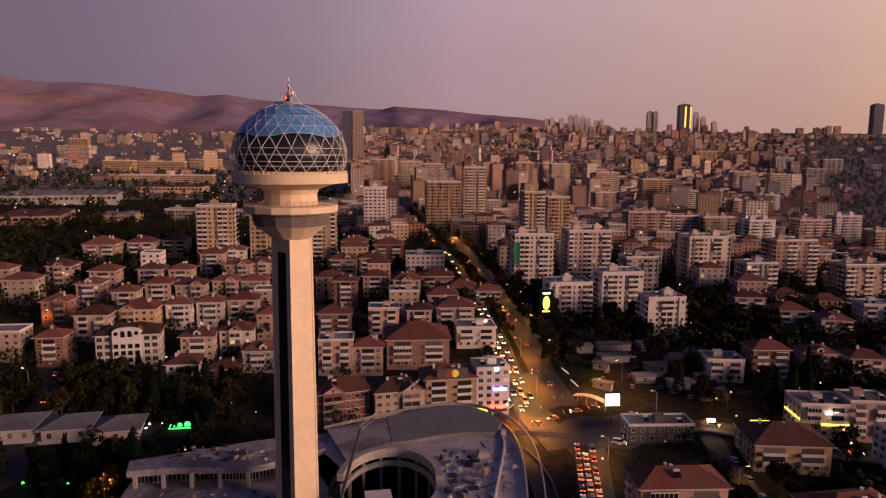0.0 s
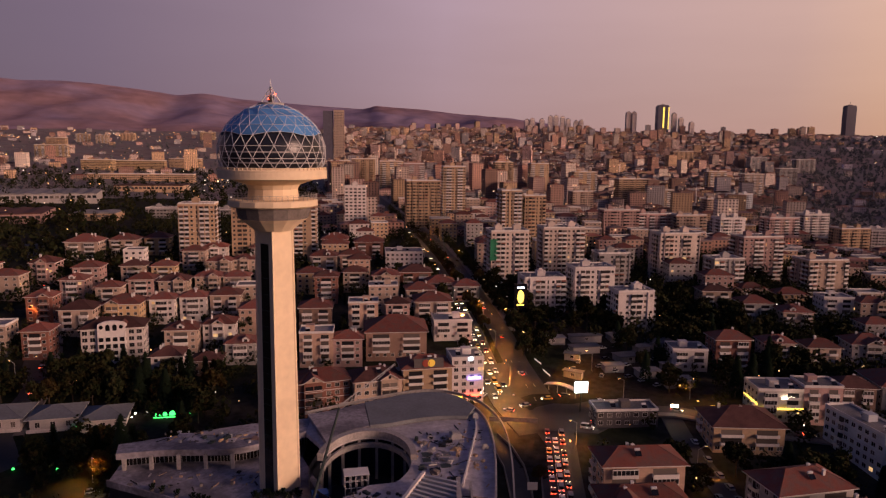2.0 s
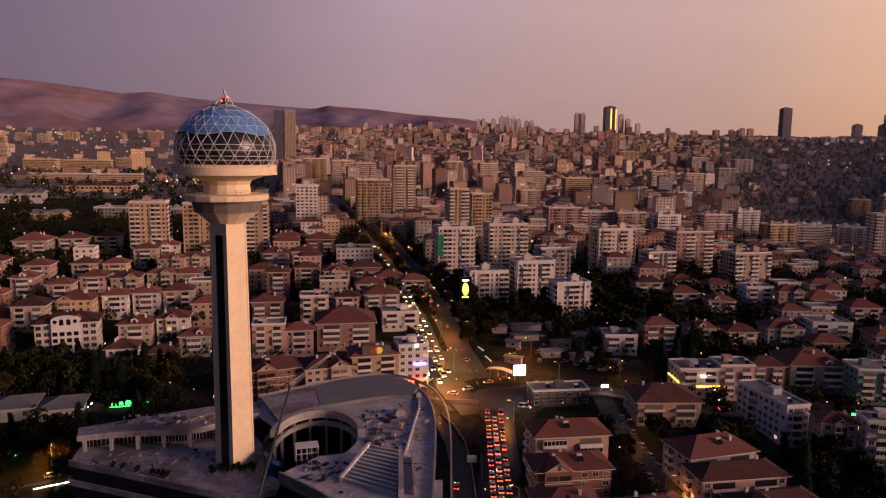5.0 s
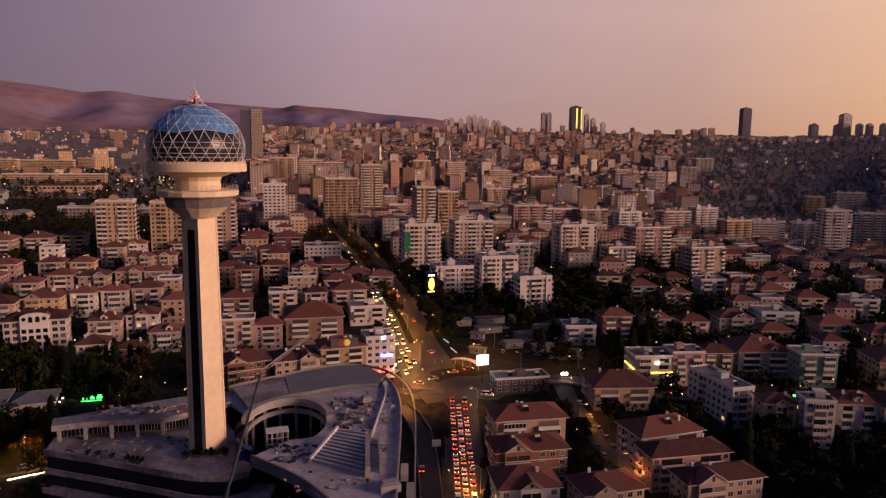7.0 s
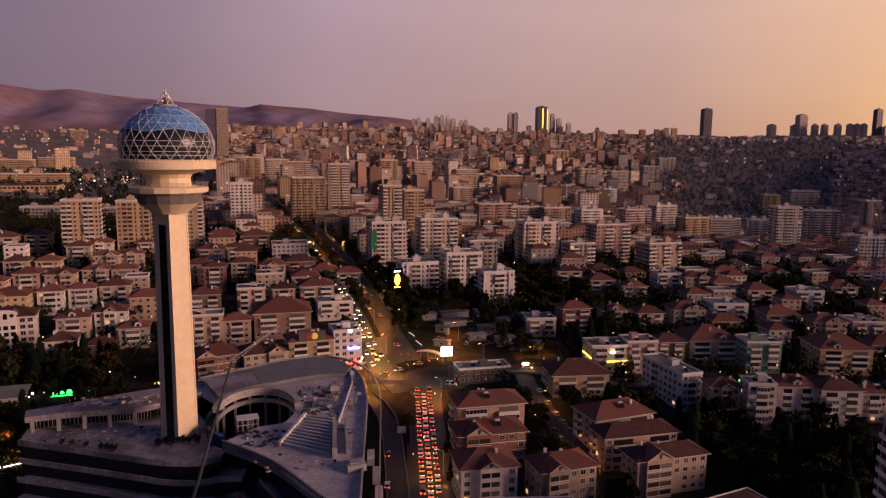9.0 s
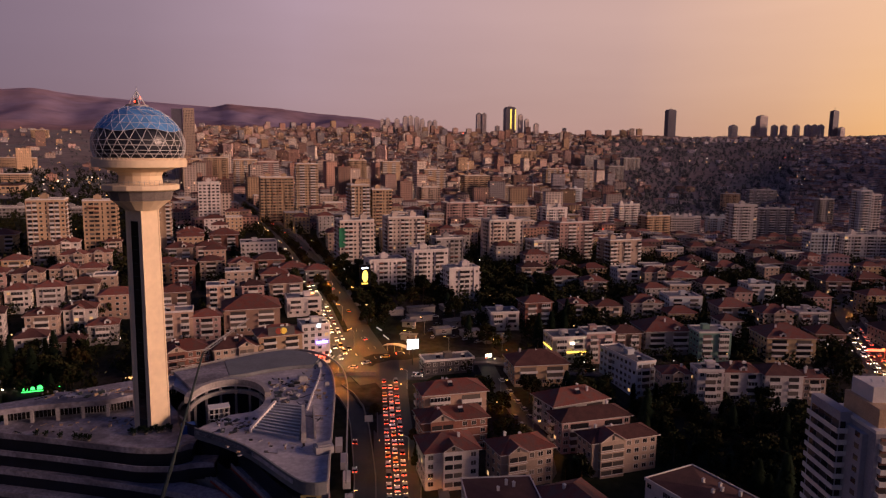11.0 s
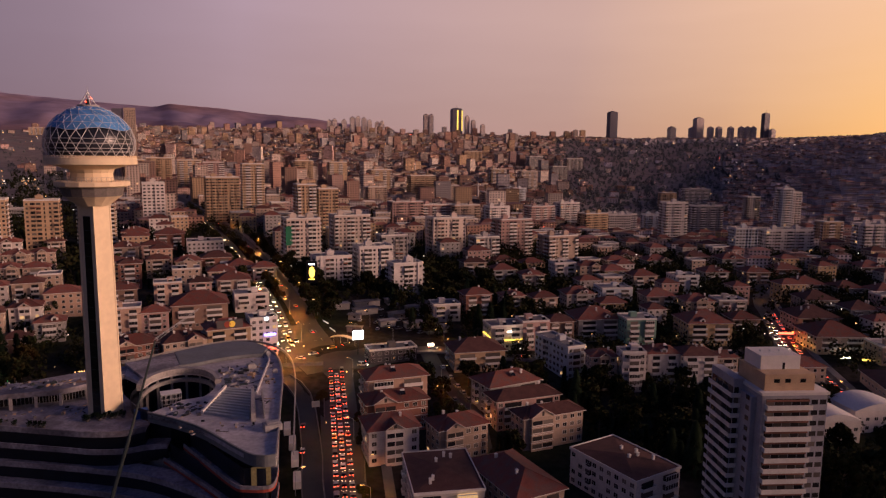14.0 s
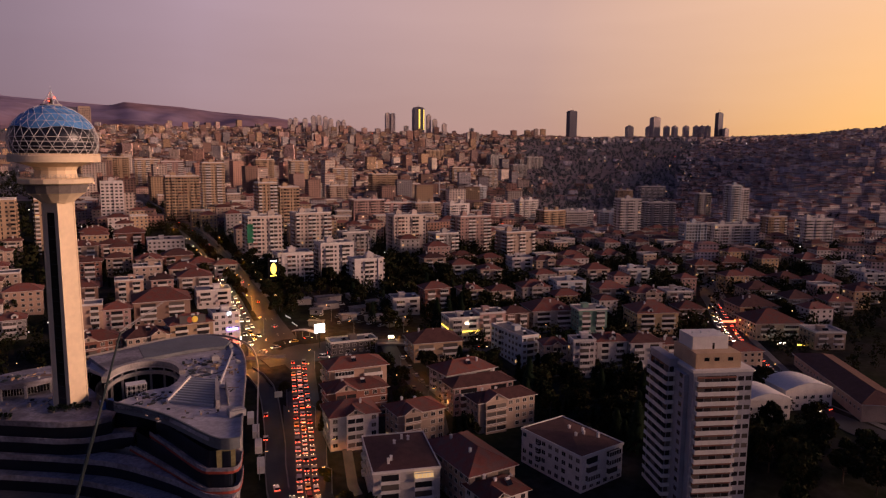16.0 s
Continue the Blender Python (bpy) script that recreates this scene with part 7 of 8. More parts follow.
def conifer_template(seed, height, width):
    r = random.Random(seed)
    trunk = Build()
    trunk.rod((0, 0, -0.5), (0, 0, height * 0.96), 0.2, 7, r2=0.03)
    b = Build()
    for k in range(520):
        u = r.random() ** 0.8
        z = height * (0.06 + 0.94 * u)
        rr = width * (1 - u) ** 0.75 * r.uniform(0.55, 1.0) + 0.1
        a = r.uniform(0, 6.283)
        p = Vector((rr * math.cos(a), rr * math.sin(a), z))
        out = Vector((math.cos(a), math.sin(a), 0.5 if width < 1.6 else -0.35)).normalized()
        side = Vector((-math.sin(a), math.cos(a), 0))
        s = 0.75 * r.uniform(0.7, 1.3)
        b.face([tuple(p - out * s), tuple(p + side * s * 0.5), tuple(p + out * s), tuple(p - side * s * 0.5)])
    t = thing("conifer", pose(0, 0, -400), "tall dark narrow conifer", "tree", "conifers")
    part("trunk", trunk.mesh("trunk", bark), t)
    part("crown", b.mesh("crown", needle), t)
    return t


KINDS = [tree_template(3, 8.5, 4.0, leaf, "dark green broadleaf"), tree_template(5, 11, 5.0, leaf, "tall dark green broadleaf"), tree_template(8, 7.0, 3.6, leaf_autumn, "brownish autumn"), tree_template(11, 9.5, 4.4, leaf, "dense dark broadleaf"),
         conifer_template(13, 11, 1.5), conifer_template(17, 13, 2.8)]
PLANTED = [False] * len(KINDS)
TREES = []


def plant(x, y, kind, size=1.0):
    m = pose(x, y, ground_z(x, y) - 0.1, 0, 0, rnd.uniform(0, 360)) @ Matrix.Diagonal((size, size, size * rnd.uniform(0.9, 1.12), 1))
    TREES.append((x, y))
    if not PLANTED[kind]:
        PLANTED[kind] = True
        KINDS[kind].matrix_basis = m
        return
    t = copy_thing(KINDS[kind], Matrix.Identity(4))
    t.matrix_basis = m


def near_line(x, y, line, reach):
    for p, q in zip(line, line[1:]):
        dx, dy = q[0] - p[0], q[1] - p[1]
        u = max(0.0, min(1.0, ((x - p[0]) * dx + (y - p[1]) * dy) / (dx * dx + dy * dy)))
        if math.hypot(x - p[0] - u * dx, y - p[1] - u * dy) < reach:
            return True
    return False


def free(x, y, pad):
    if any(math.hypot(x - hx, y - hy) < hr + pad for hx, hy, hr in HOUSES):
        return False
    if near_line(x, y, BOULEVARD, 14 + pad) or near_line(x, y, EAST, 8.5 + pad) or near_line(x, y, SIDE, 6.5 + pad) or near_line(x, y, WEST, 6 + pad) or near_line(x, y, LANE, 4.5 + pad) or near_line(x, y, FRONT, 5.5 + pad) or near_line(x, y, [(-118, 12), (-66, 30), (-46, 39), (-20, 50)], 5 + pad):
        return False
    if -60 < x < 66 and -75 < y < 58:
        return y > 62 or x < -52 - 0.0 and y > -6
    if 60 < x < 122 and 50 < y < 115:
        return False
    return True


def grove(x0, x1, y0, y1, count, kinds, lo=0.85, hi=1.4, pad=0.5, apart=3.5):
    made = 0
    for _ in range(count * 12):
        if made >= count:
            break
        x, y = rnd.uniform(x0, x1), rnd.uniform(y0, y1)
        if not free(x, y, pad) or any(math.hypot(x - a, y - c) < apart for a, c in TREES):
            continue
        plant(x, y, rnd.choice(kinds), rnd.uniform(lo, hi))
        made += 1


grove(-125, -45, 20, 110, 85, (0, 1, 2, 3, 4, 5))
grove(96, 215, 175, 235, 34, (0, 1, 3, 3), 1.0, 1.5)
grove(135, 215, 95, 175, 30, (0, 1, 3, 5), 0.9, 1.4)
grove(110, 240, -60, 40, 70, (0, 1, 3, 4, 5), 0.8, 1.3)
grove(180, 300, -110, -20, 45, (0, 1, 3, 5), 0.9, 1.4)
grove(210, 420, 40, 240, 38, (0, 1, 3, 4), 0.8, 1.2)
grove(-175, 60, 110, 340, 45, (0, 1, 2, 3, 4), 0.6, 1.0, -0.6)
grove(84, 100, 140, 330, 26, (0, 1, 3), 0.8, 1.2, -1.5)
grove(28, 62, 225, 420, 18, (0, 2, 3), 0.7, 1.0, -2.0)
grove(75, 92, -110, 50, 12, (0, 2, 3), 0.6, 0.9, -8.5)
for i in range(26):
    s = 75 + i * 8.2
    f = follow(BOULEVARD[3:], s)
    for side in (-15.5, 15.5, 0.0):
        if side == 0.0 and (i % 2 or i < 3):
            continue
        if rnd.random() < 0.8:
            plant(f[0] + f[3] * side, f[1] - f[2] * side, rnd.choice((0, 2, 3, 1)), rnd.uniform(0.65, 1.05))
STREET_TREES = []
# street trees on the median and pavements of the upper boulevard
for step in range(44):
    spot = follow(BOULEVARD[6:], 30 + 10.5 * step)
    if spot:
        px, py, dx, dy = spot
        for side, kinds in ((0, (2, 2, 0)), (16.5, (1, 3, 2)), (-16.5, (1, 3, 2))):
            x, y = px + dy * side + rnd.uniform(-0.8, 0.8), py - dx * side + rnd.uniform(-2, 2)
            if rnd.random() < 0.85 and not any(math.hypot(x - hx, y - hy) < hr - 1.5 for hx, hy, hr in HOUSES):
                if step < 5:
                    plant(x, y, rnd.choice(kinds), rnd.uniform(0.8, 1.15))
                else:
                    STREET_TREES.append((x, y))

# planters along the podium's rim
for i, (x, y) in enumerate([(-33, -1.2), (-30, -2.5), (-25.5, -4.5), (-21, -6.4), (-19.5, -7), (-18, -7.6), (-16.6, -8.4)] + [(-5.6 + i * 1.15, -5.6 - 1.2 * math.sin(i * 1.9)) for i in range(11)]):
    t = thing("planter", pose(x, y, 21.62), "dark shrub in a round planter at the tower's foot", "planter", "podium planters")
    b = Build()
    b.lathe([(0.5, 0), (0.7, 0.6), (0.6, 0.65)], 10)
    part("pot", shared("planter_pot", lambda: b.mesh("pot", concrete_dark)), t)
    part("shrub", shared("planter_shrub", lambda: leaf_cloud(4, [(0, 0, 1.2, 0.8), (0.3, 0.2, 1.7, 0.5)], 60, 0.26).mesh("shrub", needle)), t)

# ---- the rest of the town, filling in behind ----
def palette(m, colours):
    """Gives each island one of a few colours."""
    n, l = m.node_tree.nodes, m.node_tree.links
    scale_ = [k for k in n if k.type == "VECT_MATH" and k.operation == "SCALE"][0]
    fr, mu = n.new("ShaderNodeMath"), n.new("ShaderNodeMath")
    fr.operation, mu.operation = "FRACT", "MULTIPLY"
    mu.inputs[1].default_value = 17.3
    l.new(n.new("ShaderNodeNewGeometry").outputs["Random Per Island"], mu.inputs[0])
    l.new(mu.outputs[0], fr.inputs[0])
    ramp = n.new("ShaderNodeValToRGB")
    ramp.color_ramp.interpolation = "CONSTANT"
    for k, c in enumerate(colours):
        e = ramp.color_ramp.elements[k] if k < 2 else ramp.color_ramp.elements.new(k / len(colours))
        e.position, e.color = k / len(colours), (*c, 1)
    l.new(fr.outputs[0], ramp.inputs[0])
    l.new(ramp.outputs[0], scale_.inputs[0])
    return m


far_wall = shader("far_facade", (0.52, 0.41, 0.35), 0.9, 0.02, 0.25, 0.3, island=True, random_value=0.3)


def windowed(m, share):
    """Adds storeys of recessed-looking dark glass by the wall's own metre grid."""
    n, l = m.node_tree.nodes, m.node_tree.links
    b = n["Principled BSDF"]
    uv = n.new("ShaderNodeUVMap")
    uv.uv_map = "metres"
    sep = n.new("ShaderNodeSeparateXYZ")
    l.new(uv.outputs[0], sep.inputs[0])

    def op(kind, a, c, d=None):
        k = n.new("ShaderNodeMath")
        k.operation = kind
        for i, v in enumerate((a, c, d)):
            if v is None:
                continue
            if isinstance(v, (int, float)):
                k.inputs[i].default_value = v
            else:
                l.new(v, k.inputs[i])
        return k.outputs[0]
    fu, fv = op("FRACT", op("DIVIDE", sep.outputs[0], 3.4), 0), op("FRACT", op("DIVIDE", sep.outputs[1], 3.0), 0)
    inside = op("MULTIPLY", op("MULTIPLY", op("GREATER_THAN", fu, 0.28), op("LESS_THAN", fu, 0.74)), op("MULTIPLY", op("GREATER_THAN", fv, 0.3), op("LESS_THAN", fv, 0.8)))
    inside = op("MULTIPLY", inside, op("GREATER_THAN", sep.outputs[0], -20.0))
    old = b.inputs["Base Color"].links[0].from_socket
    mx = n.new("ShaderNodeMix")
    mx.data_type = "RGBA"
    l.new(inside, mx.inputs[0])
    l.new(old, mx.inputs[6])
    mx.inputs[7].default_value = (0.035, 0.035, 0.04, 1)
    l.new(mx.outputs[2], b.inputs["Base Color"])
    cell = n.new("ShaderNodeCombineXYZ")
    l.new(op("FLOOR", op("DIVIDE", sep.outputs[0], 3.4), 0), cell.inputs[0])
    l.new(op("FLOOR", op("DIVIDE", sep.outputs[1], 3.0), 0), cell.inputs[1])
    l.new(op("MULTIPLY", n.new("ShaderNodeNewGeometry").outputs["Random Per Island"], 97.0), cell.inputs[2])
    wn_ = n.new("ShaderNodeTexWhiteNoise")
    l.new(cell.outputs[0], wn_.inputs[0])
    lit = op("MULTIPLY", inside, op("GREATER_THAN", wn_.outputs[0], 1 - share))
    b.inputs["Emission Color"].default_value = (1.0, 0.6, 0.28, 1)
    l.new(op("MULTIPLY", lit, 1.6), b.inputs["Emission Strength"])
    return m


windowed(palette(far_wall, ((0.50, 0.40, 0.34), (0.62, 0.53, 0.45), (0.42, 0.25, 0.19), (0.52, 0.36, 0.22), (0.36, 0.33, 0.34), (0.55, 0.38, 0.33), (0.30, 0.19, 0.15))), 0.02)
# east slope walls paled and cooled in colour to stand in for haze
hazed_hill_wall = windowed(palette(shader("hazed_hillside_facade", (0.36, 0.30, 0.31), 0.9, 0.02, 0.25, 0.3, island=True, random_value=0.3), ((0.62, 0.55, 0.57), (0.52, 0.48, 0.52), (0.66, 0.57, 0.55), (0.55, 0.42, 0.39))), 0.004)
far_roof = shader("far_roofs", (0.23, 0.10, 0.075), 0.9, 0.02, 0.3, 0.3, island=True, random_value=0.5, tint=(0.17, 0.13, 0.12))
grid = {}


def claim(x, y, r):
    k = (int(x // 40), int(y // 40))
    for i in (-1, 0, 1):
        for j in (-1, 0, 1):
            for a, c, s in grid.get((k[0] + i, k[1] + j), ()):
                if math.hypot(a - x, c - y) < s + r:
                    return False
    grid.setdefault(k, []).append((x, y, r))
    return True


for hx, hy, hr in HOUSES:
    grid.setdefault((int(hx // 40), int(hy // 40)), []).append((hx, hy, hr))


def polar(d, bearing):
    return HUB[0] + d * math.sin(radians(bearing)), HUB[1] + d * math.cos(radians(bearing))


def in_valley(d, bearing):
    return 25 < bearing < 47 and 1150 + 60 * max(0, 31 - bearing) < d < 3050


def simple_house(x, y, w, d, floors, rot, hip, wall):
    t = thing("town_house" if floors < 7 else "apartment_block", pose(x, y, ground_z(x, y), 0, 0, rot), "%s town building of %d storeys in the dense quarter" % (WALL_WORDS[wall], floors), "house", "town buildings")
    if hip:
        part("wall", wall_mesh(w, d, floors, wall), t)
        part("roof", hip_roof(w, d, 0.8, min(w, d) * 0.25, tile_red), t, "", pose(0, 0, floors * FLOOR + 0.5))
    else:
        part("wall", wall_mesh(w, d, floors, wall), t)
        part("roof", flat_roof(w, d, deck), t, "", pose(0, 0, floors * FLOOR + 0.3))
    part("glazing", all_rows(w, d, floors), t, kind="stuff")


made = 0
for _ in range(4000):
    if made >= 190:
        break
    bearing = rnd.uniform(-36, 58)
    d = rnd.uniform(330, 900)
    x, y = polar(d, bearing)
    w, dp = rnd.choice(((14, 12), (16, 12), (12, 12), (18, 13))), 0
    w, dp = w
    if 1 < bearing < 32 and d < 480 or not free(x, y, 3) or not claim(x, y, 9.5):
        continue
    left = bearing < -8
    if bearing < -9 and d > 500:
        continue
    floors = rnd.choice((3, 4, 4, 4)) if (left or bearing > 24) else rnd.choice((4, 5, 5, 6))
    simple_house(x, y, w, dp, floors, rnd.choice((4, 6, 8)) - 0.35 * max(0, bearing), rnd.random() < (0.75 if left or bearing > 24 else 0.5), rnd.choice(("cream", "cream", "pink", "white", "grey", "ochre", "tan", "peach")))
    made += 1

PARKS = [(150, 640, 48), (100, 720, 40), (330, 700, 45), (240, 610, 30), (430, 620, 35), (60, 700, 28), (200, 830, 40), (520, 760, 45)]
town, town_roofs = Build(), Build()
tries = 0
for _ in range(60000):
    if len(town_roofs.f) > 40000:
        break
    bearing = rnd.uniform(-42, 64)
    tries += 1
    d = 620 + (1300 if tries < 16000 else 2850) * rnd.random() ** 0.85
    x, y = polar(d, bearing)
    if 1150 < d < 3050 and 22 < bearing < 43 and rnd.random() < 0.985 * min(1.0, (bearing - 22) / 7) * min(1.0, (44 - bearing) / 3):
        continue
    if bearing < -7 and (480 < d < 1250 and rnd.random() < 0.998 or rnd.random() < 0.985):
        continue
    if near_line(x, y, BOULEVARD, 20) or any(math.hypot(x - px, y - py) < pr for px, py, pr in PARKS):
        continue
    w, dp = rnd.uniform(13, 24), rnd.uniform(11, 17)
    if not claim(x, y, 0.5 * w + 1.0 + 2.0 * rnd.random()):
        continue
    tall = rnd.random()
    dense = noise.noise(Vector((x / 300, y / 300, 7)))
    floors = rnd.choice((2, 3, 3, 4, 4, 5))
    slim = -8 < bearing < 13 and 700 < d < 1500
    if tall < (0.26 if slim else 0.06 + 0.12 * max(0, dense)) and bearing < 30:
        floors = rnd.choice((9, 10, 12, 14)) + (2 if slim else 0)
        w, dp = (rnd.uniform(15, 21) if slim else rnd.uniform(18, 26)), rnd.uniform(14, 18)
    if bearing > 30:
        floors = min(floors, 4)
    rot = (6 - 0.4 * bearing) + 40 * noise.noise(Vector((x / 500, y / 500, 3))) + rnd.uniform(-4, 4)
    z = ground_z(x, y)
    h = floors * 3.0
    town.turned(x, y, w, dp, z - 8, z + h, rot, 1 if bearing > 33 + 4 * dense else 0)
    # storey-true window grid: heights counted from the ground line
    k = len(town.uv) - 4 * 4 - 8
    for i in range(16):
        u, v = town.uv[k + i]
        town.uv[k + i] = (u, v - z + 300)
    c, s = math.cos(radians(rot)), math.sin(radians(rot))
    ox, oy = w / 2 + 0.6, dp / 2 + 0.6

    def at(a, b_, zz):
        return (x + c * a - s * b_, y + s * a + c * b_, zz)
    if floors < 7 and rnd.random() < 0.7:
        p = [at(-ox, -oy, z + h + 0.1), at(ox, -oy, z + h + 0.1), at(ox, oy, z + h + 0.1), at(-ox, oy, z + h + 0.1)]
        r_ = max(0.5, ox - oy)
        e0, e1 = at(-r_, 0, z + h + 2.2), at(r_, 0, z + h + 2.2)
        n0 = len(town_roofs.v)
        town_roofs.v.extend(p + [e0, e1])
        for f in ((0, 1, 5, 4), (1, 2, 5), (2, 3, 4, 5), (3, 0, 4)):
            town_roofs.f.append(tuple(n0 + i for i in f))
            town_roofs.m.append(0)
            town_roofs.uv.extend([(0.0, 0.0)] * len(f))
    else:
        town_roofs.turned(x, y, w + 0.4, dp + 0.4, z + h, z + h + 0.5, rot)
        town_roofs.turned(x, y, 4, 3.4, z + h + 0.5, z + h + 3, rot)
whole("town_walls", town.mesh("town_walls", far_wall, hazed_hill_wall), "distant dense town of pinkish-beige apartment buildings", "town", kind="stuff")
whole("town_roofs", town_roofs.mesh("town_roofs", far_roof), "distant brown and grey roofs of the town", "roofs", kind="stuff")

# distant trees in gaps, gardens and the valley
woods = Build()
wr = random.Random(21)


def clump_tree(x, y, big, leaves, leaf_size, mat):
    """A loose crown of leaf blades over the ground at a place."""
    z = ground_z(x, y)
    tall = wr.uniform(0.9, 1.35)
    for _k in range(leaves):
        v = Vector((wr.gauss(0, 1), wr.gauss(0, 1), wr.gauss(0, 1))).normalized()
        p = Vector((x, y, z + 4.4 * big * tall)) + Vector((v.x * 3.5, v.y * 3.5, v.z * 4.2 * tall)) * big * wr.uniform(0.45, 1.08)
        u = Vector((wr.gauss(0, 1), wr.gauss(0, 1), wr.gauss(0, 1))).normalized()
        q = u.cross(v)
        q = q.normalized() if q.length > 0.01 else Vector((1, 0, 0))
        s = leaf_size * big * wr.uniform(0.7, 1.2)
        woods.face([tuple(p - u * s), tuple(p + q * s * 0.7), tuple(p + u * s), tuple(p - q * s * 0.7)], mat)


def clear_of_houses(x, y, pad):
    k = (int(x // 40), int(y // 40))
    return not any(math.hypot(a - x, c - y) < r_ + pad for i in (-1, 0, 1) for j in (-1, 0, 1) for a, c, r_ in grid.get((k[0] + i, k[1] + j), ()))


for _ in range(5200):
    bearing = wr.uniform(-42, 64)
    d = 430 + 2700 * wr.random() ** 1.1
    if not in_valley(d, bearing) and wr.random() < 0.35 and d > 1200:
        continue
    x, y = polar(d, bearing)
    if near_line(x, y, BOULEVARD, 12):
        continue
    if not clear_of_houses(x, y, -2.0):
        continue
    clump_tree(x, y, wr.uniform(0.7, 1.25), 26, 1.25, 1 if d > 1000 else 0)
# the wooded flats to the west, and the valley's slopes
for _ in range(1500):
    bearing, d = wr.uniform(-44, -8), wr.uniform(430, 1500)
    x, y = polar(d, bearing)
    if clear_of_houses(x, y, -1.0):
        clump_tree(x, y, wr.uniform(0.8, 1.4), 26, 1.3, 0)
for _ in range(2600):
    bearing, d = wr.uniform(25, 46), wr.uniform(1150, 3000)
    x, y = polar(d, bearing)
    if clear_of_houses(x, y, -1.0):
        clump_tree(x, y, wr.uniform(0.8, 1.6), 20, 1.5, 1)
for px, py, pr in PARKS:
    for _ in range(int(pr * pr / 26)):
        a, q = wr.uniform(0, 6.283), pr * math.sqrt(wr.random())
        x, y = px + q * math.cos(a), py + q * math.sin(a)
        if clear_of_houses(x, y, 0.0):
            clump_tree(x, y, wr.uniform(0.7, 1.2), 34, 1.1, 0)
# gardens between the nearer houses
for k in range(5400):
    bearing = wr.uniform(-38, 62) if k < 3200 else wr.uniform(16, 56)
    d = wr.uniform(215 if k < 3200 else 350, 760)
    x, y = polar(d, bearing)
    if not free(x, y, -3.2 if k < 3200 else -1.5) or not clear_of_houses(x, y, -3.0 if k < 3200 else -1.8):
        continue
    if near_line(x, y, BOULEVARD, 15) or near_line(x, y, EAST, 14) or near_line(x, y, LANE, 8) or 96 < x < 150 and 104 < y < 165:
        continue
    clump_tree(x, y, wr.uniform(0.55, 1.05) if k < 3200 else wr.uniform(0.8, 1.35), 60, 0.85, 0)
for x, y in STREET_TREES:
    clump_tree(x, y, wr.uniform(0.8, 1.1), 110, 0.7, 0)
whole("distant_trees", woods.mesh("distant_trees", leaf, hazed_leaf), "dark distant trees between buildings and in the valley", "trees", kind="stuff")

# lights scattered over the town
spark = Build()
for _ in range(900):
    bearing = wr.uniform(-42, 62)
    d = 380 + 2900 * wr.random() ** 0.9
    x, y = polar(d, bearing)
    if bearing > 26 and d > 1000 and wr.random() < 0.72:
        continue
    z = ground_z(x, y) + wr.uniform(6, 13)
    s = 0.00028 * d * wr.uniform(0.6, 1.5) + 0.1
    m_ = 0 if wr.random() < 0.6 else (1 if wr.random() < 0.95 else 2)
    spark.prism([(x - s, y - s), (x + s, y - s), (x + s, y + s), (x - s, y + s)], z - s, z + s, m_)
for _ in range(34):
    x, y = polar(wr.uniform(1080, 1330), wr.uniform(-16.5, -12.5))
    z, s = ground_z(x, y) + wr.uniform(3, 9), wr.uniform(0.35, 0.75)
    spark.prism([(x - s, y - s), (x + s, y - s), (x + s, y + s), (x - s, y + s)], z - s, z + s, 0 if wr.random() < 0.8 else 1)
made = 0
while made < 110:
    x, y = polar(wr.uniform(190, 420), wr.uniform(-38, 58))
    if not clear_of_houses(x, y, 1.0) or 88 < x < 165 and 100 < y < 210 or 130 < x < 240 and -120 < y < 20:
        continue
    z, s = ground_z(x, y) + wr.uniform(4.5, 8), wr.uniform(0.12, 0.24)
    spark.prism([(x - s, y - s), (x + s, y - s), (x + s, y + s), (x - s, y + s)], z - s, z + s, 0 if wr.random() < 0.65 else 1)
    made += 1
whole("town_lights", spark.mesh("town_lights", town_orange, town_white, lamp_red), "tiny orange and white street lights over the town", "lights", kind="stuff")

# ---- skyline ----
dark_tower = shader("dark_curtain_wall", (0.10, 0.095, 0.125), 0.3, 0.01, 0.2, 0.2)
# ridge tower walls lightened in colour in place of haze
hazed_tower = windowed(shader("hazed_tower", (0.55, 0.47, 0.45), 0.8, 0.01, 0.2, 0.2, island=True, random_value=0.3), 0.03)


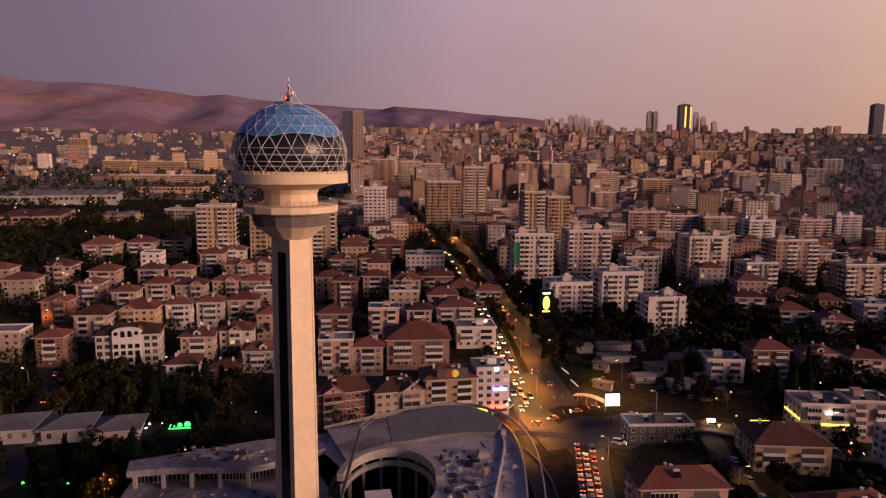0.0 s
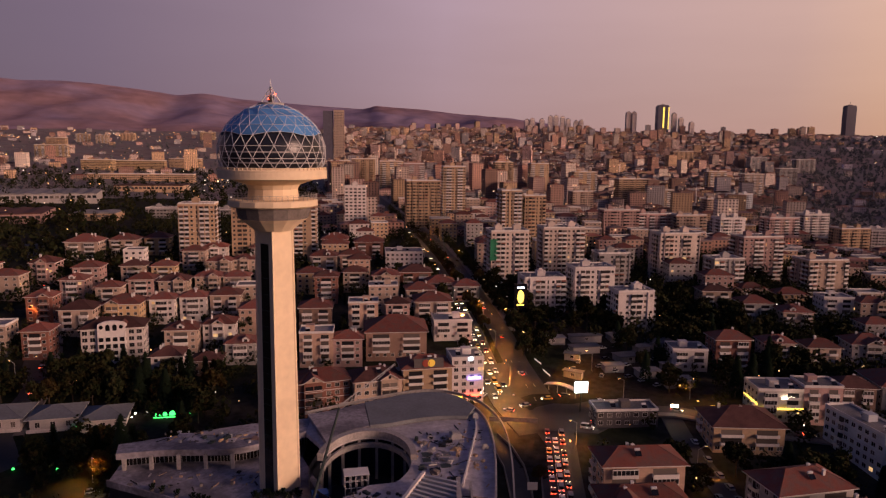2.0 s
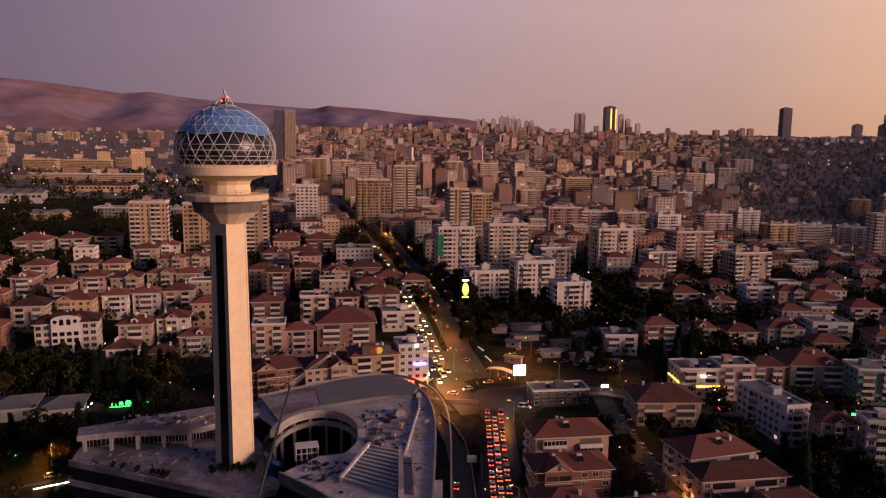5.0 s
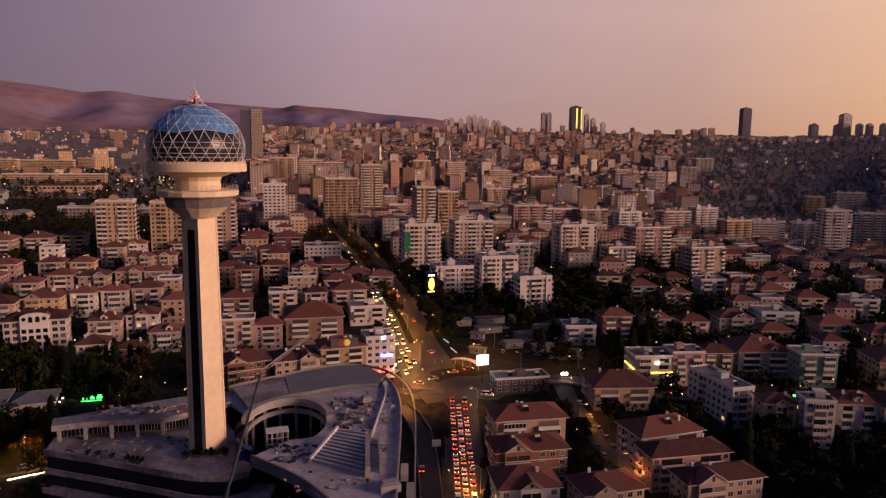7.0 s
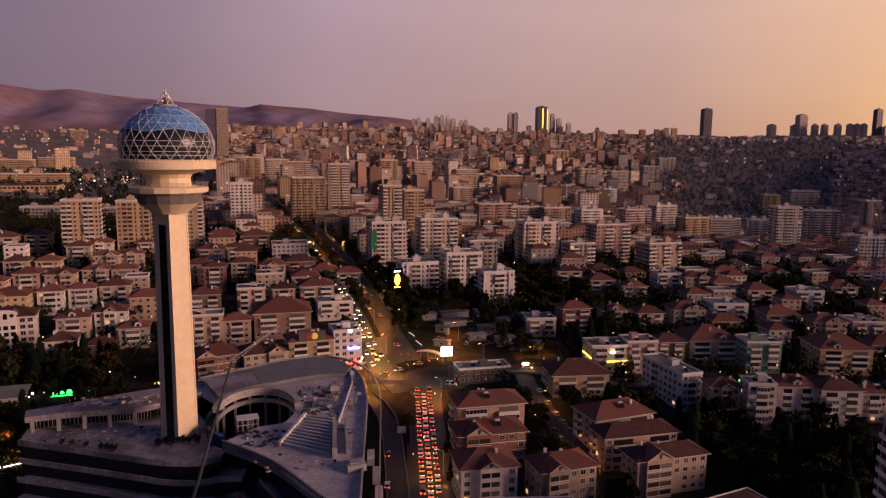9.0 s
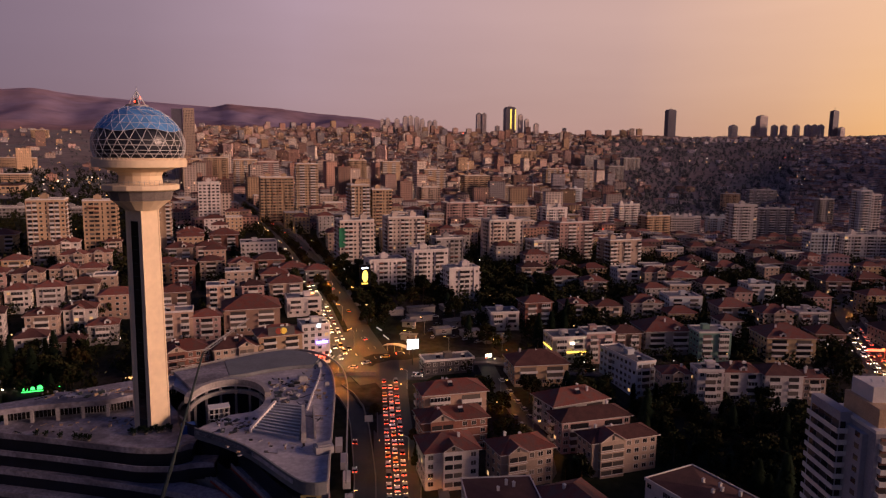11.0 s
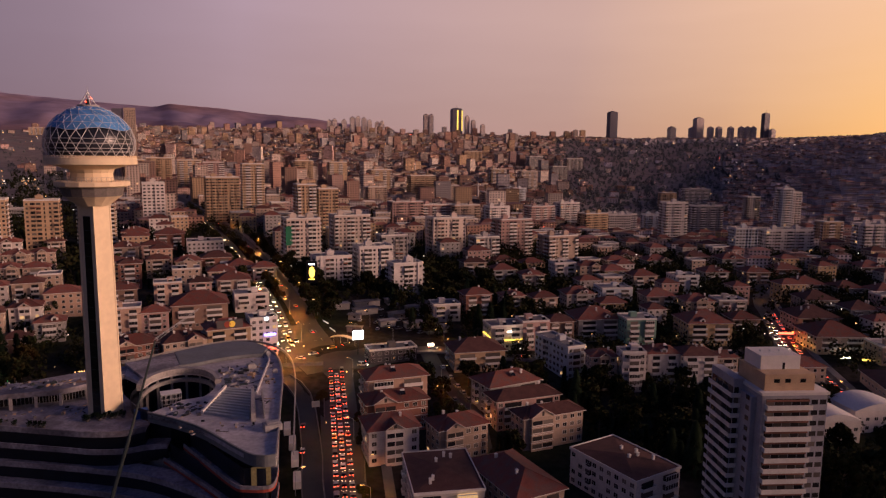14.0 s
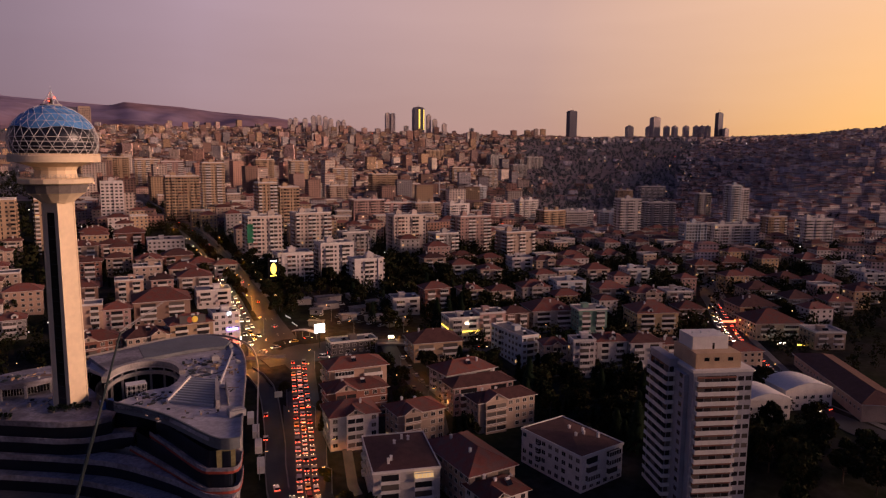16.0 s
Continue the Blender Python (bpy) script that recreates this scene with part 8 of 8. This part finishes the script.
def skyscraper(x, y, w, base, top, look_="pale", rot=0.0):
    words = {"pale": "distant pale slender tower block on the ridge", "dark": "tall dark glazed office tower on the skyline", "gold": "dark skyline tower with golden reflections on its front"}[look_]
    t = thing("skyscraper", pose(x, y, base, 0, 0, rot), words, "skyscraper", "skyline towers")
    h = top - base
    b = Build()
    crown = {"pale": 9.0, "dark": 5.0, "gold": 7.0}[look_]
    steps = 5 if crown else 1
    low_ = -60.0
    for i in range(steps):
        f = math.sqrt(max(0.0, 1 - (i / steps) ** 2)) if i else 1.0
        f = 0.35 + 0.65 * f if look_ == "pale" else 1.0 - 0.05 * i
        z1 = h - crown + crown * i / max(1, steps - 1) if crown else h
        k = len(b.uv)
        b.box(-w / 2 * f, w / 2 * f, -w * 0.4 * f, w * 0.4 * f, low_, z1)
        for j in range(16):
            b.uv[k + j] = (b.uv[k + j][0], b.uv[k + j][1] + 300)
        low_ = z1
    part("wall", b.mesh("wall", hazed_tower if look_ == "pale" else dark_tower), t)
    b = Build()
    b.box(-w * 0.16, w * 0.16, -w * 0.14, w * 0.14, h, h + 3)
    if look_ != "pale":
        b.rod((0, 0, h), (0, 0, h + 14), 0.5, 5)
    part("roof_plant", b.mesh("roof_plant", dark_tower), t)
    # glowing bands stand in for the reflection on the facade
    if look_ == "gold":
        b = Build()
        for k in range(10):
            z = h * 0.02 + h * 0.09 * k
            b.box(-w * 0.07, w * 0.07, -w * 0.4 - 1.2, -w * 0.4 - 0.1, z, z + h * 0.08)
            b.box(w * 0.40, w * 0.5, -w * 0.4 - 1.2, -w * 0.4 - 0.1, z, z + h * 0.07)
        part("light_band", b.mesh("light_band", gold_glint), t, "golden reflection on the facade, made to glow", kind="stuff")


skyscraper(1157, 2976, 50, 222, 332, "gold")
skyscraper(1016, 3022, 24, 237, 302)
skyscraper(1040, 3015, 21, 237, 302)
skyscraper(562, 3127, 22, 220, 268)
skyscraper(586, 3123, 22, 220, 273)
skyscraper(631, 3115, 22, 220, 271)
skyscraper(670, 3108, 22, 221, 284)
skyscraper(696, 3103, 21, 221, 287)
skyscraper(725, 3097, 21, 221, 282)
skyscraper(751, 3091, 21, 221, 271)
skyscraper(787, 3083, 21, 221, 263)
skyscraper(810, 3078, 19, 221, 266)
skyscraper(1206, 2958, 21, 227, 296)
skyscraper(1234, 2947, 21, 227, 275)
skyscraper(1277, 2930, 21, 227, 255)
skyscraper(1825, 2651, 40, 186, 318, "dark")
skyscraper(2017, 2457, 31, 188, 244)
skyscraper(2086, 2406, 23, 188, 241)
skyscraper(2107, 2389, 38, 188, 284)
skyscraper(2148, 2357, 23, 188, 243)
skyscraper(2175, 2334, 23, 188, 243)
skyscraper(2212, 2303, 23, 188, 243)
skyscraper(2245, 2274, 23, 188, 243)
skyscraper(2264, 2258, 23, 188, 243)
skyscraper(2281, 2242, 22, 188, 243)
skyscraper(2315, 2211, 27, 186, 301, "dark")
skyscraper(2337, 2191, 22, 186, 232)


def two_tone_tower():
    t = thing("high_rise", pose(-138, 1308, 30, 0, 0, 6), "slender high-rise, half dark glass and half gridded beige", "skyscraper")
    b = Build()
    b.box(-22, -1.5, -10, 12, -10, 163)
    part("dark_wing", b.mesh("dark_wing", dark_tower), t)
    b = Build()
    b.box(0, 22, -12, 12, -10, 165)
    part("pale_wing", b.mesh("pale_wing", wall_mat["cream"]), t)
    st = Build()
    for i in range(7):
        st.face([(1.0 + i * 3.0, -12.1, 0.7), (2.4 + i * 3.0, -12.1, 0.7), (2.4 + i * 3.0, -12.1, 2.5), (1.0 + i * 3.0, -12.1, 2.5)])
        st.face([(22.1, -11 + i * 3.2, 0.7), (22.1, -9 + i * 3.2, 0.7), (22.1, -9 + i * 3.2, 2.5), (22.1, -11 + i * 3.2, 2.5)])
    sm = st.mesh("storey", pane_row)
    for k in range(46):
        part("storey", sm, t, "", pose(0, 0, 10 + k * 3.3), kind="stuff")


two_tone_tower()


def mosque(x, y):
    t = thing("mosque", pose(x, y, ground_z(x, y)), "small pale mosque with a lead dome and thin minaret", "mosque")
    b = Build()
    b.box(-9, 9, -9, 9, -4, 9)
    part("hall", b.mesh("hall", wall_mat["grey"]), t)
    b = Build()
    b.lathe([(9 * math.cos(radians(a)), 9 + 8 * math.sin(radians(a))) for a in range(0, 90, 10)] + [(0.3, 19)], 20)
    part("dome", b.mesh("dome", lead), t)
    b = Build()
    b.lathe([(1.3, -3), (1.2, 20), (1.9, 20.5), (1.9, 21.5), (1.0, 21.6), (0.9, 29), (0.1, 37)], 10)
    part("minaret", b.mesh("minaret", wall_mat["white"]), t, "", pose(-12, 0, 0))


mosque(466, 840)
